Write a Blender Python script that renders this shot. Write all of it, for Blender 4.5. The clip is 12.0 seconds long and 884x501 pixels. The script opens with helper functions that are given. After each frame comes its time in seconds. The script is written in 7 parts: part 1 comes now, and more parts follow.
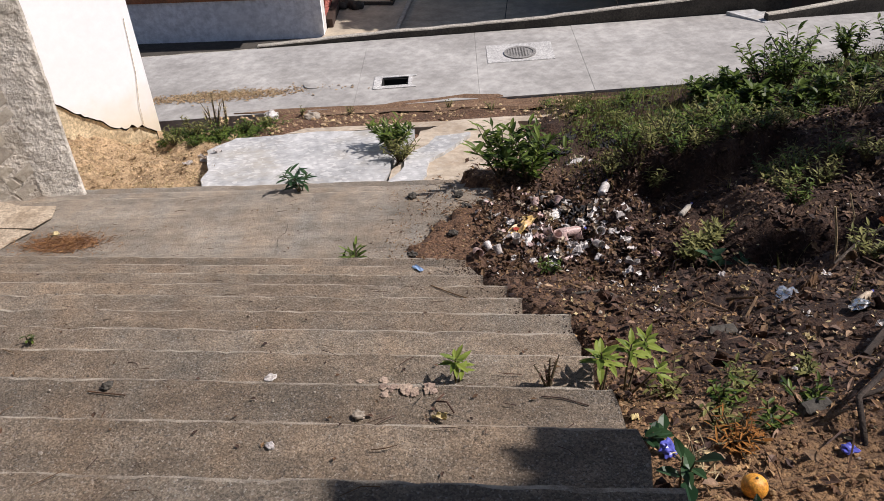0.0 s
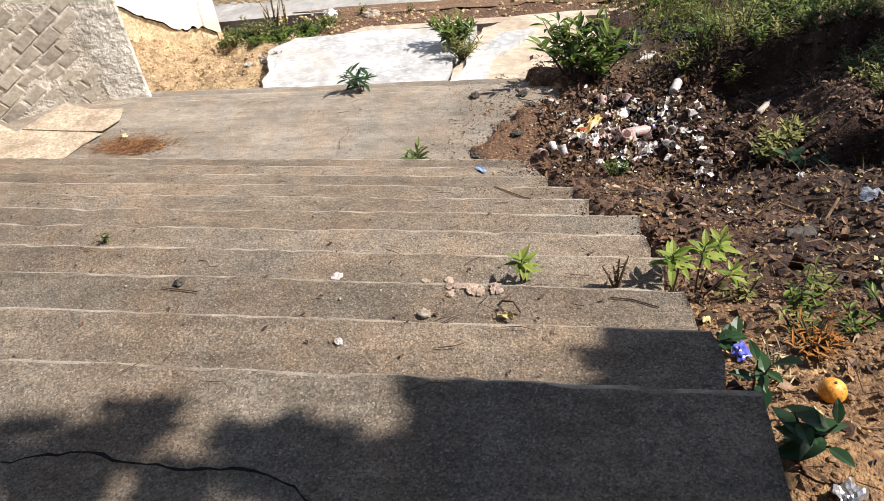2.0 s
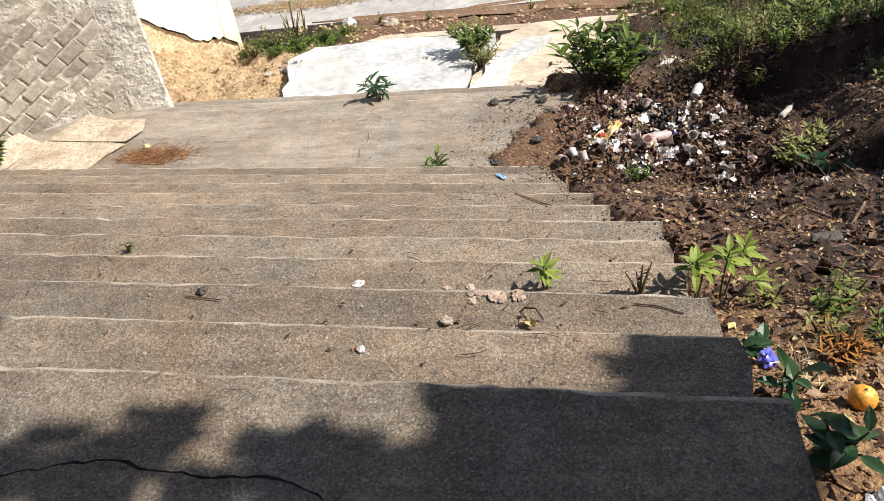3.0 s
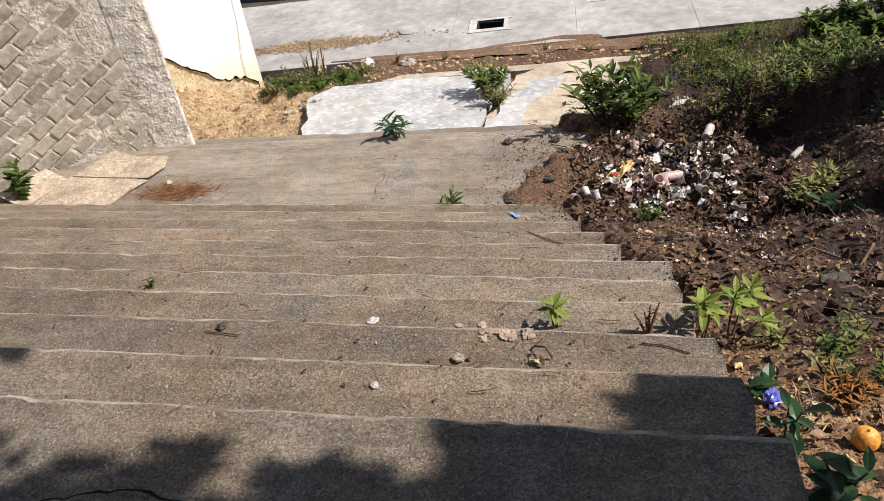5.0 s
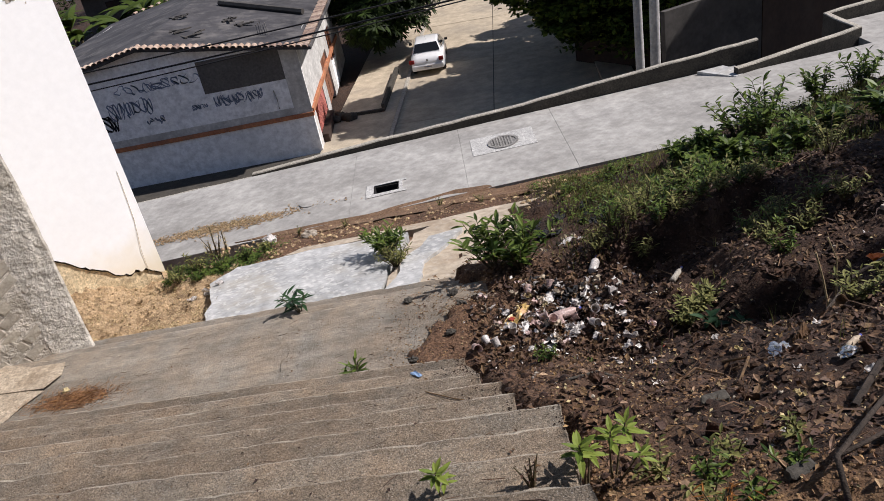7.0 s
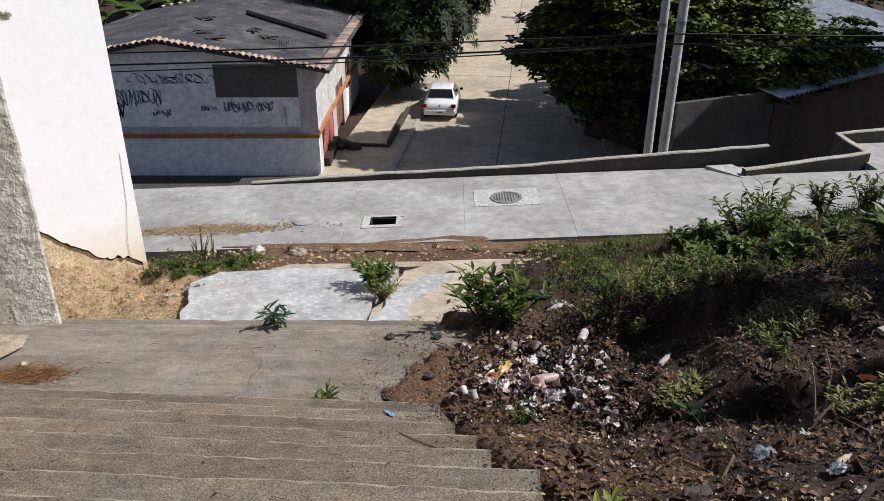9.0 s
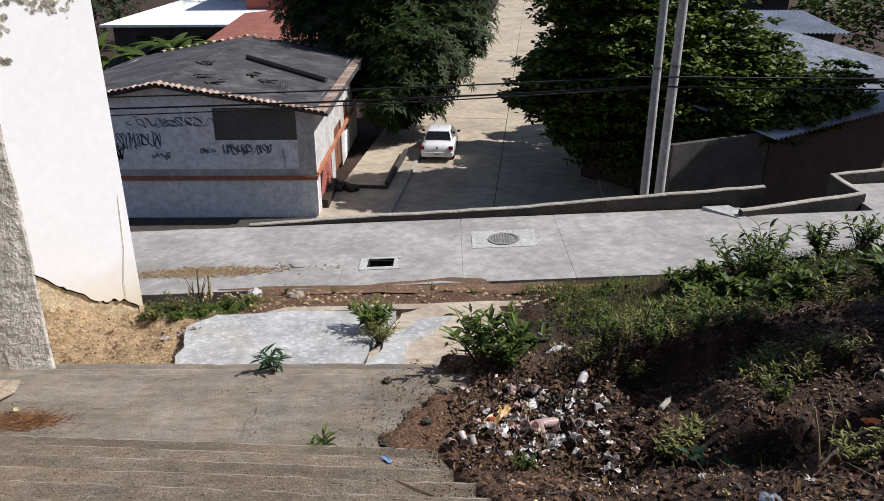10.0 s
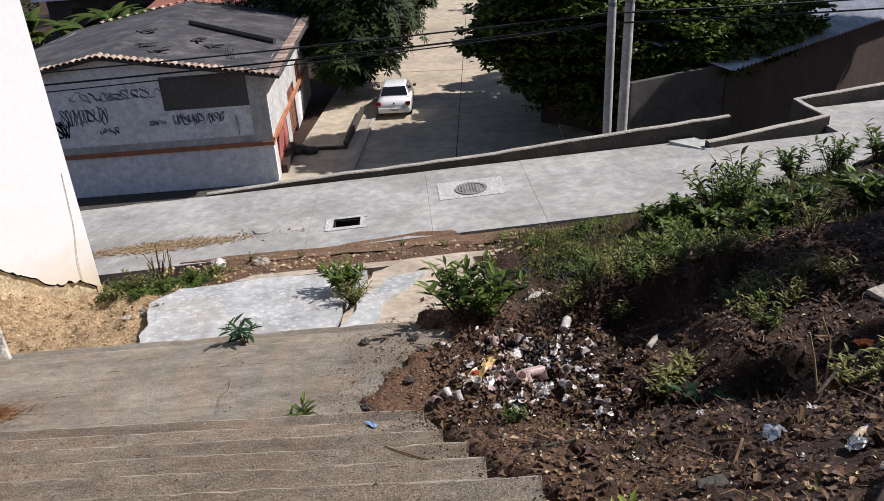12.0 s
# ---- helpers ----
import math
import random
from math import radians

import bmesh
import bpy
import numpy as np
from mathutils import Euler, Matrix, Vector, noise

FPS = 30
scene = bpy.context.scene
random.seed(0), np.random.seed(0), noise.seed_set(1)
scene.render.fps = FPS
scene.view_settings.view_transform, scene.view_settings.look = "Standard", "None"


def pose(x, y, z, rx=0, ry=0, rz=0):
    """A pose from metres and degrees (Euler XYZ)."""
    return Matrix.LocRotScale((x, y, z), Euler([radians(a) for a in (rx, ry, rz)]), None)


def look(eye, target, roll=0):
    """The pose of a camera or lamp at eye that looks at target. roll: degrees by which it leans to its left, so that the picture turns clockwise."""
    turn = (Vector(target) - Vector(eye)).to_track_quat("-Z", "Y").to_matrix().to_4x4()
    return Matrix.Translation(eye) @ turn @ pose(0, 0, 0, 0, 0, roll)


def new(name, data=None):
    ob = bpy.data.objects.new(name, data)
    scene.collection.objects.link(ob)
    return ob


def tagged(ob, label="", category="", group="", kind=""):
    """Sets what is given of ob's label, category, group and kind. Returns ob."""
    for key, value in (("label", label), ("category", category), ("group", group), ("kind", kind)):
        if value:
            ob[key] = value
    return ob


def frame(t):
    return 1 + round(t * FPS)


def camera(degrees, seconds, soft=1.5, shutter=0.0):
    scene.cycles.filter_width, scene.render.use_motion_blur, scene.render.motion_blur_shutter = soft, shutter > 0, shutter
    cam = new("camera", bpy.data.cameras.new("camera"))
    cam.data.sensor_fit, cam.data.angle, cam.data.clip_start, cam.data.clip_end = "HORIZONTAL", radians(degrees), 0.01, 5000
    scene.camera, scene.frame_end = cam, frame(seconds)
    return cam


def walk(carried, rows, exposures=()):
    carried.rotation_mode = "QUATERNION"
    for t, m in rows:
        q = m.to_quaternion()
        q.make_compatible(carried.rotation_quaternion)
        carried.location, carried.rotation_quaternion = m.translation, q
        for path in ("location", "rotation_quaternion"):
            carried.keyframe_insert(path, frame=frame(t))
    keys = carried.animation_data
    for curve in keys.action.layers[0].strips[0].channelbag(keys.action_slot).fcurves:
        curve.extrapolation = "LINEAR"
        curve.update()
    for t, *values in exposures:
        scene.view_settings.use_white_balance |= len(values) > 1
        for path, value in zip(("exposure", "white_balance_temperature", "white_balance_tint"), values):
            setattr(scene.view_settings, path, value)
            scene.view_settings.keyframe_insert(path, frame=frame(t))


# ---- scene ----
# camera
cam = camera(60.0, 12.0, soft=0.85)
ROWS = [
    (0.0, -0.099, -0.082, 3.100, 54.31, 2.09, 0.24),
    (0.5, -0.109, -0.087, 3.067, 51.39, 2.64, 0.86),
    (1.0, -0.112, -0.058, 3.063, 46.61, 4.33, 2.40),
    (1.5, -0.112, -0.060, 3.065, 46.99, 4.10, 2.83),
    (2.0, -0.120, -0.055, 3.059, 47.36, 4.82, 3.81),
    (2.5, -0.119, -0.056, 3.058, 47.39, 5.43, 4.14),
    (3.0, -0.127, -0.052, 3.055, 47.99, 6.05, 4.65),
    (3.2, -0.130, -0.052, 3.055, 48.59, 7.09, 5.26),
    (5.0, -0.109, -0.095, 3.111, 50.70, 6.45, 5.82),
    (5.5, -0.097, -0.104, 3.134, 50.89, 8.18, 3.17),
    (6.0, -0.081, -0.090, 3.138, 51.34, 9.24, 3.09),
    (6.5, 0.000, -0.092, 3.145, 53.50, 10.22, -0.17),
    (7.0, 0.128, -0.095, 3.170, 60.70, 10.30, -2.87),
    (7.2, 0.146, -0.085, 3.172, 63.29, 11.15, -3.25),
    (8.8, -0.016, -0.049, 3.126, 63.96, 1.08, 0.22),
    (9.0, -0.006, -0.035, 3.120, 64.48, 0.18, 0.60),
    (9.5, 0.000, 0.000, 3.130, 67.50, -0.00, 0.00),
    (10.0, -0.004, -0.009, 3.124, 67.52, 0.29, 0.38),
    (10.5, -0.013, -0.039, 3.115, 65.93, 1.35, 0.33),
    (11.0, -0.033, 0.010, 3.067, 63.77, 2.05, -0.17),
    (11.5, -0.042, 0.067, 3.055, 62.72, 2.54, -1.44),
    (12.0, -0.039, 0.212, 2.989, 64.14, 3.29, -3.74),
]
walk(cam, [(t, pose(x, y, z, rx, ry, rz)) for t, x, y, z, rx, ry, rz in ROWS], [
    (0.0, 0.2, 6300, 18), (0.5, 0.32, 6400, 18), (1.0, 0.62, 6400, 18), (2.0, 0.86, 6450, 14), (3.0, 0.90, 6450, 12), (5.0, 0.54, 6450, 15), (5.5, 0.40, 6400, 16), (6.0, 0.33, 6350, 17),
    (6.5, 0.17, 6300, 18), (7.0, 0.12, 6200, 16), (9.0, 0.10, 6050, 14), (10.0, 0.10, 6050, 14), (11.0, 0.08, 6100, 15), (12.0, 0.18, 6100, 15)])

# sun and sky
SUN_DIR = Vector((1.0, 0.10, 1.10)).normalized()
world = bpy.data.worlds.new("sky")
scene.world = world
world.use_nodes = True
nt = world.node_tree
sky = nt.nodes.new("ShaderNodeTexSky")
sky.sky_type = "NISHITA"
sky.sun_disc = False
sky.sun_elevation = math.asin(SUN_DIR.z)
sky.sun_rotation = math.atan2(SUN_DIR.x, SUN_DIR.y)
nt.links.new(sky.outputs[0], nt.nodes["Background"].inputs[0])
nt.nodes["Background"].inputs[1].default_value = 0.068
sun = new("sun", bpy.data.lights.new("sun", "SUN"))
sun.data.energy = 5.15
sun.data.angle = radians(0.6)
sun.data.color = (1.0, 0.945, 0.86)
sun.matrix_world = look(SUN_DIR * 40, (0, 0, 0))


# ---- materials ----
def nodes_of(m):
    return m.node_tree.nodes, m.node_tree.links


def surface(name, dark, light, scale=3.0, fine=60.0, rough=0.9, bump=0.4, speck=None, speck_amount=0.5, stain=None, stain_scale=1.2, stain_amount=0.5, vary=0.0, metal=0.0, step=0.01, even=False):
    """A two-scale noise surface: broad patches, fine grain, optional specks and stains, relief from the grain."""
    m = bpy.data.materials.new(name)
    m.use_nodes = True
    n, l = nodes_of(m)
    bsdf = n["Principled BSDF"]
    bsdf.inputs["Roughness"].default_value = rough
    bsdf.inputs["Metallic"].default_value = metal
    geo = n.new("ShaderNodeNewGeometry")
    broad = n.new("ShaderNodeTexNoise")
    broad.inputs["Scale"].default_value = scale
    broad.inputs["Detail"].default_value = 6
    broad.inputs["Roughness"].default_value = 0.65
    l.new(geo.outputs["Position"], broad.inputs["Vector"])
    ramp = n.new("ShaderNodeValToRGB")
    ramp.color_ramp.elements[0].position, ramp.color_ramp.elements[1].position = 0.32, 0.68
    ramp.color_ramp.elements[0].color, ramp.color_ramp.elements[1].color = (*dark, 1), (*light, 1)
    l.new(broad.outputs["Fac"], ramp.inputs[0])
    grain = n.new("ShaderNodeTexNoise")
    grain.inputs["Scale"].default_value = fine
    grain.inputs["Detail"].default_value = 4
    grain.inputs["Roughness"].default_value = 0.7
    l.new(geo.outputs["Position"], grain.inputs["Vector"])
    gr = n.new("ShaderNodeMapRange")
    gr.inputs["From Min"].default_value, gr.inputs["From Max"].default_value = 0.3, 0.7
    gr.inputs["To Min"].default_value, gr.inputs["To Max"].default_value = (0.97, 1.03) if even else (0.5, 1.42) if fine > 15 else (0.86, 1.12)
    l.new(grain.outputs["Fac"], gr.inputs["Value"])
    mul = n.new("ShaderNodeMix")
    mul.data_type, mul.blend_type = "RGBA", "MULTIPLY"
    mul.inputs["Factor"].default_value = 1.0
    l.new(ramp.outputs["Color"], mul.inputs["A"])
    l.new(gr.outputs["Result"], mul.inputs["B"])
    col = mul.outputs["Result"]
    if not even:
        mid = n.new("ShaderNodeTexNoise")
        mid.inputs["Scale"].default_value = scale * 6.3
        mid.inputs["Detail"].default_value = 5
        l.new(geo.outputs["Position"], mid.inputs["Vector"])
        mm = n.new("ShaderNodeMapRange")
        mm.inputs["From Min"].default_value, mm.inputs["From Max"].default_value = 0.3, 0.7
        mm.inputs["To Min"].default_value, mm.inputs["To Max"].default_value = 0.80, 1.17
        l.new(mid.outputs["Fac"], mm.inputs["Value"])
        m2 = n.new("ShaderNodeMix")
        m2.data_type, m2.blend_type = "RGBA", "MULTIPLY"
        m2.inputs["Factor"].default_value = 1.0
        l.new(col, m2.inputs["A"])
        l.new(mm.outputs["Result"], m2.inputs["B"])
        col = m2.outputs["Result"]
    if stain:
        sn = n.new("ShaderNodeTexNoise")
        sn.inputs["Scale"].default_value = stain_scale
        sn.inputs["Detail"].default_value = 8
        sn.inputs["Roughness"].default_value = 0.7
        l.new(geo.outputs["Position"], sn.inputs["Vector"])
        sr = n.new("ShaderNodeMapRange")
        sr.inputs["From Min"].default_value, sr.inputs["From Max"].default_value = 0.5, 0.68
        sr.inputs["To Max"].default_value = stain_amount
        l.new(sn.outputs["Fac"], sr.inputs["Value"])
        sm = n.new("ShaderNodeMix")
        sm.data_type = "RGBA"
        l.new(sr.outputs["Result"], sm.inputs["Factor"])
        l.new(col, sm.inputs["A"])
        sm.inputs["B"].default_value = (*stain, 1)
        col = sm.outputs["Result"]
    if speck:
        vo = n.new("ShaderNodeTexVoronoi")
        vo.inputs["Scale"].default_value = fine * 1.9
        l.new(geo.outputs["Position"], vo.inputs["Vector"])
        sep = n.new("ShaderNodeSeparateColor")
        l.new(vo.outputs["Color"], sep.inputs[0])
        th = n.new("ShaderNodeMapRange")
        th.inputs["From Min"].default_value, th.inputs["From Max"].default_value = 0.78, 0.9
        th.inputs["To Max"].default_value = speck_amount
        l.new(sep.outputs[0], th.inputs["Value"])
        pm = n.new("ShaderNodeMix")
        pm.data_type = "RGBA"
        l.new(th.outputs["Result"], pm.inputs["Factor"])
        l.new(col, pm.inputs["A"])
        pm.inputs["B"].default_value = (*speck, 1)
        col = pm.outputs["Result"]
    if vary:
        info = n.new("ShaderNodeObjectInfo")
        isl = n.new("ShaderNodeMath")
        isl.operation = "ADD"
        l.new(info.outputs["Random"], isl.inputs[0])
        l.new(geo.outputs["Random Per Island"], isl.inputs[1])
        fr = n.new("ShaderNodeMath")
        fr.operation = "FRACT"
        l.new(isl.outputs[0], fr.inputs[0])
        hsv = n.new("ShaderNodeHueSaturation")
        vr = n.new("ShaderNodeMapRange")
        vr.inputs["To Min"].default_value, vr.inputs["To Max"].default_value = 1 - vary, 1 + vary
        l.new(fr.outputs[0], vr.inputs["Value"])
        l.new(vr.outputs["Result"], hsv.inputs["Value"])
        hr = n.new("ShaderNodeMapRange")
        hr.inputs["To Min"].default_value, hr.inputs["To Max"].default_value = 0.5 - 0.03 * vary, 0.5 + 0.03 * vary
        l.new(fr.outputs[0], hr.inputs["Value"])
        l.new(hr.outputs["Result"], hsv.inputs["Hue"])
        l.new(col, hsv.inputs["Color"])
        col = hsv.outputs["Color"]
    l.new(col, bsdf.inputs["Base Color"])
    if bump:
        b = n.new("ShaderNodeBump")
        b.inputs["Strength"].default_value = bump
        b.inputs["Distance"].default_value = step
        l.new(grain.outputs["Fac"], b.inputs["Height"])
        l.new(b.outputs["Normal"], bsdf.inputs["Normal"])
    return m


def foliage(name, dark, light, gloss=0.45, through_light=0.25):
    """Leaves: colour by leaf, some light let through."""
    m = bpy.data.materials.new(name)
    m.use_nodes = True
    n, l = nodes_of(m)
    bsdf = n["Principled BSDF"]
    bsdf.inputs["Roughness"].default_value = gloss
    bsdf.inputs["Specular IOR Level"].default_value = 0.15
    geo = n.new("ShaderNodeNewGeometry")
    ramp = n.new("ShaderNodeValToRGB")
    ramp.color_ramp.elements[0].color, ramp.color_ramp.elements[1].color = (*dark, 1), (*light, 1)
    l.new(geo.outputs["Random Per Island"], ramp.inputs[0])
    l.new(ramp.outputs["Color"], bsdf.inputs["Base Color"])
    tr = n.new("ShaderNodeBsdfTranslucent")
    l.new(ramp.outputs["Color"], tr.inputs["Color"])
    mix = n.new("ShaderNodeMixShader")
    mix.inputs[0].default_value = through_light
    l.new(bsdf.outputs[0], mix.inputs[1])
    l.new(tr.outputs[0], mix.inputs[2])
    l.new(mix.outputs[0], n["Material Output"].inputs["Surface"])
    return m


def plain(name, col, rough=0.5, metal=0.0, coat=0.0, trans=0.0, ior=1.45):
    m = bpy.data.materials.new(name)
    m.use_nodes = True
    b = m.node_tree.nodes["Principled BSDF"]
    b.inputs["Base Color"].default_value = (*col, 1)
    b.inputs["Roughness"].default_value = rough
    b.inputs["Metallic"].default_value = metal
    b.inputs["Coat Weight"].default_value = coat
    b.inputs["Transmission Weight"].default_value = trans
    b.inputs["IOR"].default_value = ior
    return m


def concrete(name, dark, light, grit=150.0, grit_amount=.5, relief=1.0, pale=None, pale_at=.55, stain=(.09, .075, .06)):
    """Weathered concrete: broad weathering, blotches, sandy aggregate, pits and a lumpy relief; optional worn pale patches."""
    m = bpy.data.materials.new(name)
    m.use_nodes = True
    n, l = nodes_of(m)
    bsdf = n["Principled BSDF"]
    bsdf.inputs["Roughness"].default_value = .93
    geo = n.new("ShaderNodeNewGeometry")

    def noise_tex(scale, detail, rough=.6, squash=None):
        t = n.new("ShaderNodeTexNoise")
        t.inputs["Scale"].default_value, t.inputs["Detail"].default_value, t.inputs["Roughness"].default_value = scale, detail, rough
        src = geo.outputs["Position"]
        if squash:
            mp = n.new("ShaderNodeMapping")
            mp.inputs["Scale"].default_value = squash
            l.new(src, mp.inputs["Vector"])
            src = mp.outputs["Vector"]
        l.new(src, t.inputs["Vector"])
        return t.outputs["Fac"]

    def span(v, a, b, lo, hi):
        r = n.new("ShaderNodeMapRange")
        for k, x in (("From Min", a), ("From Max", b), ("To Min", lo), ("To Max", hi)):
            r.inputs[k].default_value = x
        l.new(v, r.inputs["Value"])
        return r.outputs["Result"]

    def mix(a, b, fac=1.0, mode="MIX"):
        x = n.new("ShaderNodeMix")
        x.data_type, x.blend_type = "RGBA", mode
        for s, v in ((x.inputs["Factor"], fac), (x.inputs["A"], a), (x.inputs["B"], b)):
            if isinstance(v, (float, int)):
                s.default_value = v
            elif isinstance(v, tuple):
                s.default_value = (*v, 1)
            else:
                l.new(v, s)
        return x.outputs["Result"]

    broad = noise_tex(1.3, 7, .7, (.6, 1.4, 1))
    blotch = noise_tex(9, 6, .7, (.7, 1.3, 1))
    lump = noise_tex(34, 5, .75)
    col = mix(dark, light, span(broad, .32, .66, 0, 1))
    col = mix(col, span(blotch, .3, .7, .70, 1.27), 1.0, "MULTIPLY")
    col = mix(col, span(lump, .3, .7, .86, 1.14), 1.0, "MULTIPLY")
    vo = n.new("ShaderNodeTexVoronoi")
    vo.inputs["Scale"].default_value = grit
    l.new(geo.outputs["Position"], vo.inputs["Vector"])
    sep = n.new("ShaderNodeSeparateColor")
    l.new(vo.outputs["Color"], sep.inputs[0])
    col = mix(col, span(sep.outputs[0], 0, 1, 1 - grit_amount * .75, 1 + grit_amount * .75), 1.0, "MULTIPLY")
    col = mix(col, (.62, .57, .49), span(sep.outputs[1], .90, .97, 0, grit_amount * .8))
    col = mix(col, span(noise_tex(14, 5, .7, (.10, 1.7, 1)), .3, .7, .84, 1.14), 1.0, "MULTIPLY")
    info = n.new("ShaderNodeObjectInfo")
    col = mix(col, span(info.outputs["Random"], 0, 1, .86, 1.14), 1.0, "MULTIPLY")
    warm = mix((1.06, .98, .90), (.95, 1.0, 1.05), span(noise_tex(2.3, 6, .7, (1.5, .8, 1)), .35, .65, 0, 1))
    col = mix(col, warm, 1.0, "MULTIPLY")
    # pits and dirt
    col = mix(col, stain, span(noise_tex(55, 3, .6), .61, .70, 0, .75 * min(1, grit_amount * 2)))
    col = mix(col, stain, span(noise_tex(3.1, 9, .78, (.8, 1.6, 1)), .56, .74, 0, .6))
    if pale:
        col = mix(col, pale, span(noise_tex(7, 6, .75), pale_at - .1, pale_at + .12, 0, .7))
    l.new(col, bsdf.inputs["Base Color"])
    b1 = n.new("ShaderNodeBump")
    b1.inputs["Strength"].default_value, b1.inputs["Distance"].default_value = min(1, .8 * relief), .018
    l.new(lump, b1.inputs["Height"])
    sand = noise_tex(85, 4, .75)
    b3 = n.new("ShaderNodeBump")
    b3.inputs["Strength"].default_value, b3.inputs["Distance"].default_value = min(1, 1.0 * relief), .020
    l.new(sand, b3.inputs["Height"])
    l.new(b1.outputs["Normal"], b3.inputs["Normal"])
    b2 = n.new("ShaderNodeBump")
    b2.inputs["Strength"].default_value, b2.inputs["Distance"].default_value = min(1, .75 * relief), .004
    l.new(sep.outputs[2], b2.inputs["Height"])
    l.new(b3.outputs["Normal"], b2.inputs["Normal"])
    l.new(b2.outputs["Normal"], bsdf.inputs["Normal"])
    return m


STEP = concrete("step_concrete", (.184, .145, .103), (.332, .266, .192), 230, .50, 1.0)
EDGE = concrete("worn_step_edge", (.21, .173, .129), (.345, .288, .22), 300, .3, .8, (.60, .525, .415), .50)
LANDM = concrete("landing_concrete", (.168, .143, .111), (.290, .250, .197), 260, .26, .5, stain=(.10, .088, .072))
ROADM = surface("road_concrete", (.28, .268, .247), (.425, .41, .378), 1.1, 14.5, .88, .35, (.36, .345, .32), .25, (.20, .188, .168), .9, .7)
STREETM = surface("street_concrete", (.39, .325, .235), (.50, .42, .305), .35, 9, .9, .3, None, 0, (.22, .2, .17), .25, .6)
SLABM = surface("pale_slab", (.29, .295, .29), (.47, .468, .455), 2.2, 14, .85, .5, (.75, .74, .7), .3, (.34, .31, .25), 1.8, .7)
SLABM2 = surface("earthy_slab", (.34, .28, .205), (.50, .42, .32), 2.0, 14, .9, .6, (.5, .45, .38), .3, (.27, .20, .13), 1.5, .8)
PATCHM = surface("pale_patch", (.40, .39, .37), (.52, .51, .48), 3, 50, .85, .4)
# side colour mixes black moss with the shade of those faces
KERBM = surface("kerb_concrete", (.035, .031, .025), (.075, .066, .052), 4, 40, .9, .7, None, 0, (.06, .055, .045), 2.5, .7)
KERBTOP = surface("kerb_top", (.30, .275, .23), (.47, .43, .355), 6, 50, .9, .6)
SOIL = surface("dark_soil", (.017, .0066, .0030), (.052, .0225, .0098), 2.6, 34, .95, 1.0, (.11, .068, .042), .4, (.012, .007, .004), 1.4, .6, step=.03)
SOILTAN = surface("tan_soil", (.27, .18, .095), (.46, .325, .185), 4, 26, .95, 1.0, (.46, .34, .2), .5, (.15, .09, .045), 2.5, .6, step=.03)
RUSTSOIL = surface("red_brown_dust", (.11, .062, .034), (.20, .12, .07), 6, 60, .95, .8, (.3, .2, .11), .4)
CLOD = surface("clods", (.018, .0078, .0040), (.058, .027, .0130), 5, 50, .95, .8, vary=.5)
CLODTAN = surface("tan_clods", (.28, .19, .10), (.48, .345, .20), 6, 50, .95, .8, vary=.35)
CLODRUST = surface("rust_clods", (.13, .072, .034), (.30, .18, .09), 6, 50, .95, .8, vary=.4)
CEMENTM = surface("crumbled_cement", (.27, .195, .145), (.44, .34, .265), 9, 70, .92, .7, vary=.25)
PEBBLE = surface("pebbles", (.22, .18, .14), (.42, .37, .3), 8, 70, .8, .5, vary=.4)
DRYLEAF = surface("dry_leaves", (.034, .0145, .007), (.15, .078, .037), 9, 80, .75, .4, vary=.6)
STRAW = surface("straw", (.32, .24, .12), (.5, .4, .22), 9, 60, .85, .2, vary=.3)
BLOCKM = surface("cement_brick", (.31, .272, .215), (.46, .41, .33), 5, 14, .93, .9, (.5, .46, .38), .3, (.25, .22, .17), 2.2, .5, vary=.16)
MORTAR = surface("wall_mortar", (.45, .405, .33), (.70, .64, .55), 5, 14, .95, 1.0, (.40, .36, .3), .3, (.27, .235, .18), 3, .7, step=.04)
COLUMNM = surface("rough_column", (.44, .405, .345), (.68, .63, .545), 7, 14, .92, 1.0, (.16, .15, .13), .2, (.34, .30, .23), 4, .6, step=.04)
WHITEM = surface("white_render", (.93, .93, .925), (.955, .955, .95), 2, 14, .8, .05, even=True)
# yellow damp creeping up from the broken foot of the render
n, l = nodes_of(WHITEM)
geo = n.new("ShaderNodeNewGeometry")
sep = n.new("ShaderNodeSeparateXYZ")
l.new(geo.outputs["Position"], sep.inputs[0])
edge = n.new("ShaderNodeTexNoise")
edge.inputs["Scale"].default_value, edge.inputs["Detail"].default_value = 5, 6
l.new(geo.outputs["Position"], edge.inputs["Vector"])
rise_of = n.new("ShaderNodeMath")
rise_of.operation = "MULTIPLY_ADD"
rise_of.inputs[1].default_value = -.5
l.new(edge.outputs["Fac"], rise_of.inputs[0])
l.new(sep.outputs["Z"], rise_of.inputs[2])
damp = n.new("ShaderNodeMapRange")
for k_, v_ in (("From Min", -.20), ("From Max", -.85), ("To Min", 0), ("To Max", .8)):
    damp.inputs[k_].default_value = v_
l.new(rise_of.outputs[0], damp.inputs["Value"])
damp_mix = n.new("ShaderNodeMix")
damp_mix.data_type = "RGBA"
damp_mix.inputs["B"].default_value = (.80, .66, .40, 1)
l.new(damp.outputs["Result"], damp_mix.inputs["Factor"])
l.new(n["Principled BSDF"].inputs["Base Color"].links[0].from_socket, damp_mix.inputs["A"])
l.new(damp_mix.outputs["Result"], n["Principled BSDF"].inputs["Base Color"])
FOUNDM = surface("footing_plaster", (.50, .39, .23), (.72, .59, .38), 3.5, 35, .9, .8, (.62, .52, .35), .3, (.25, .17, .09), 3, .6)
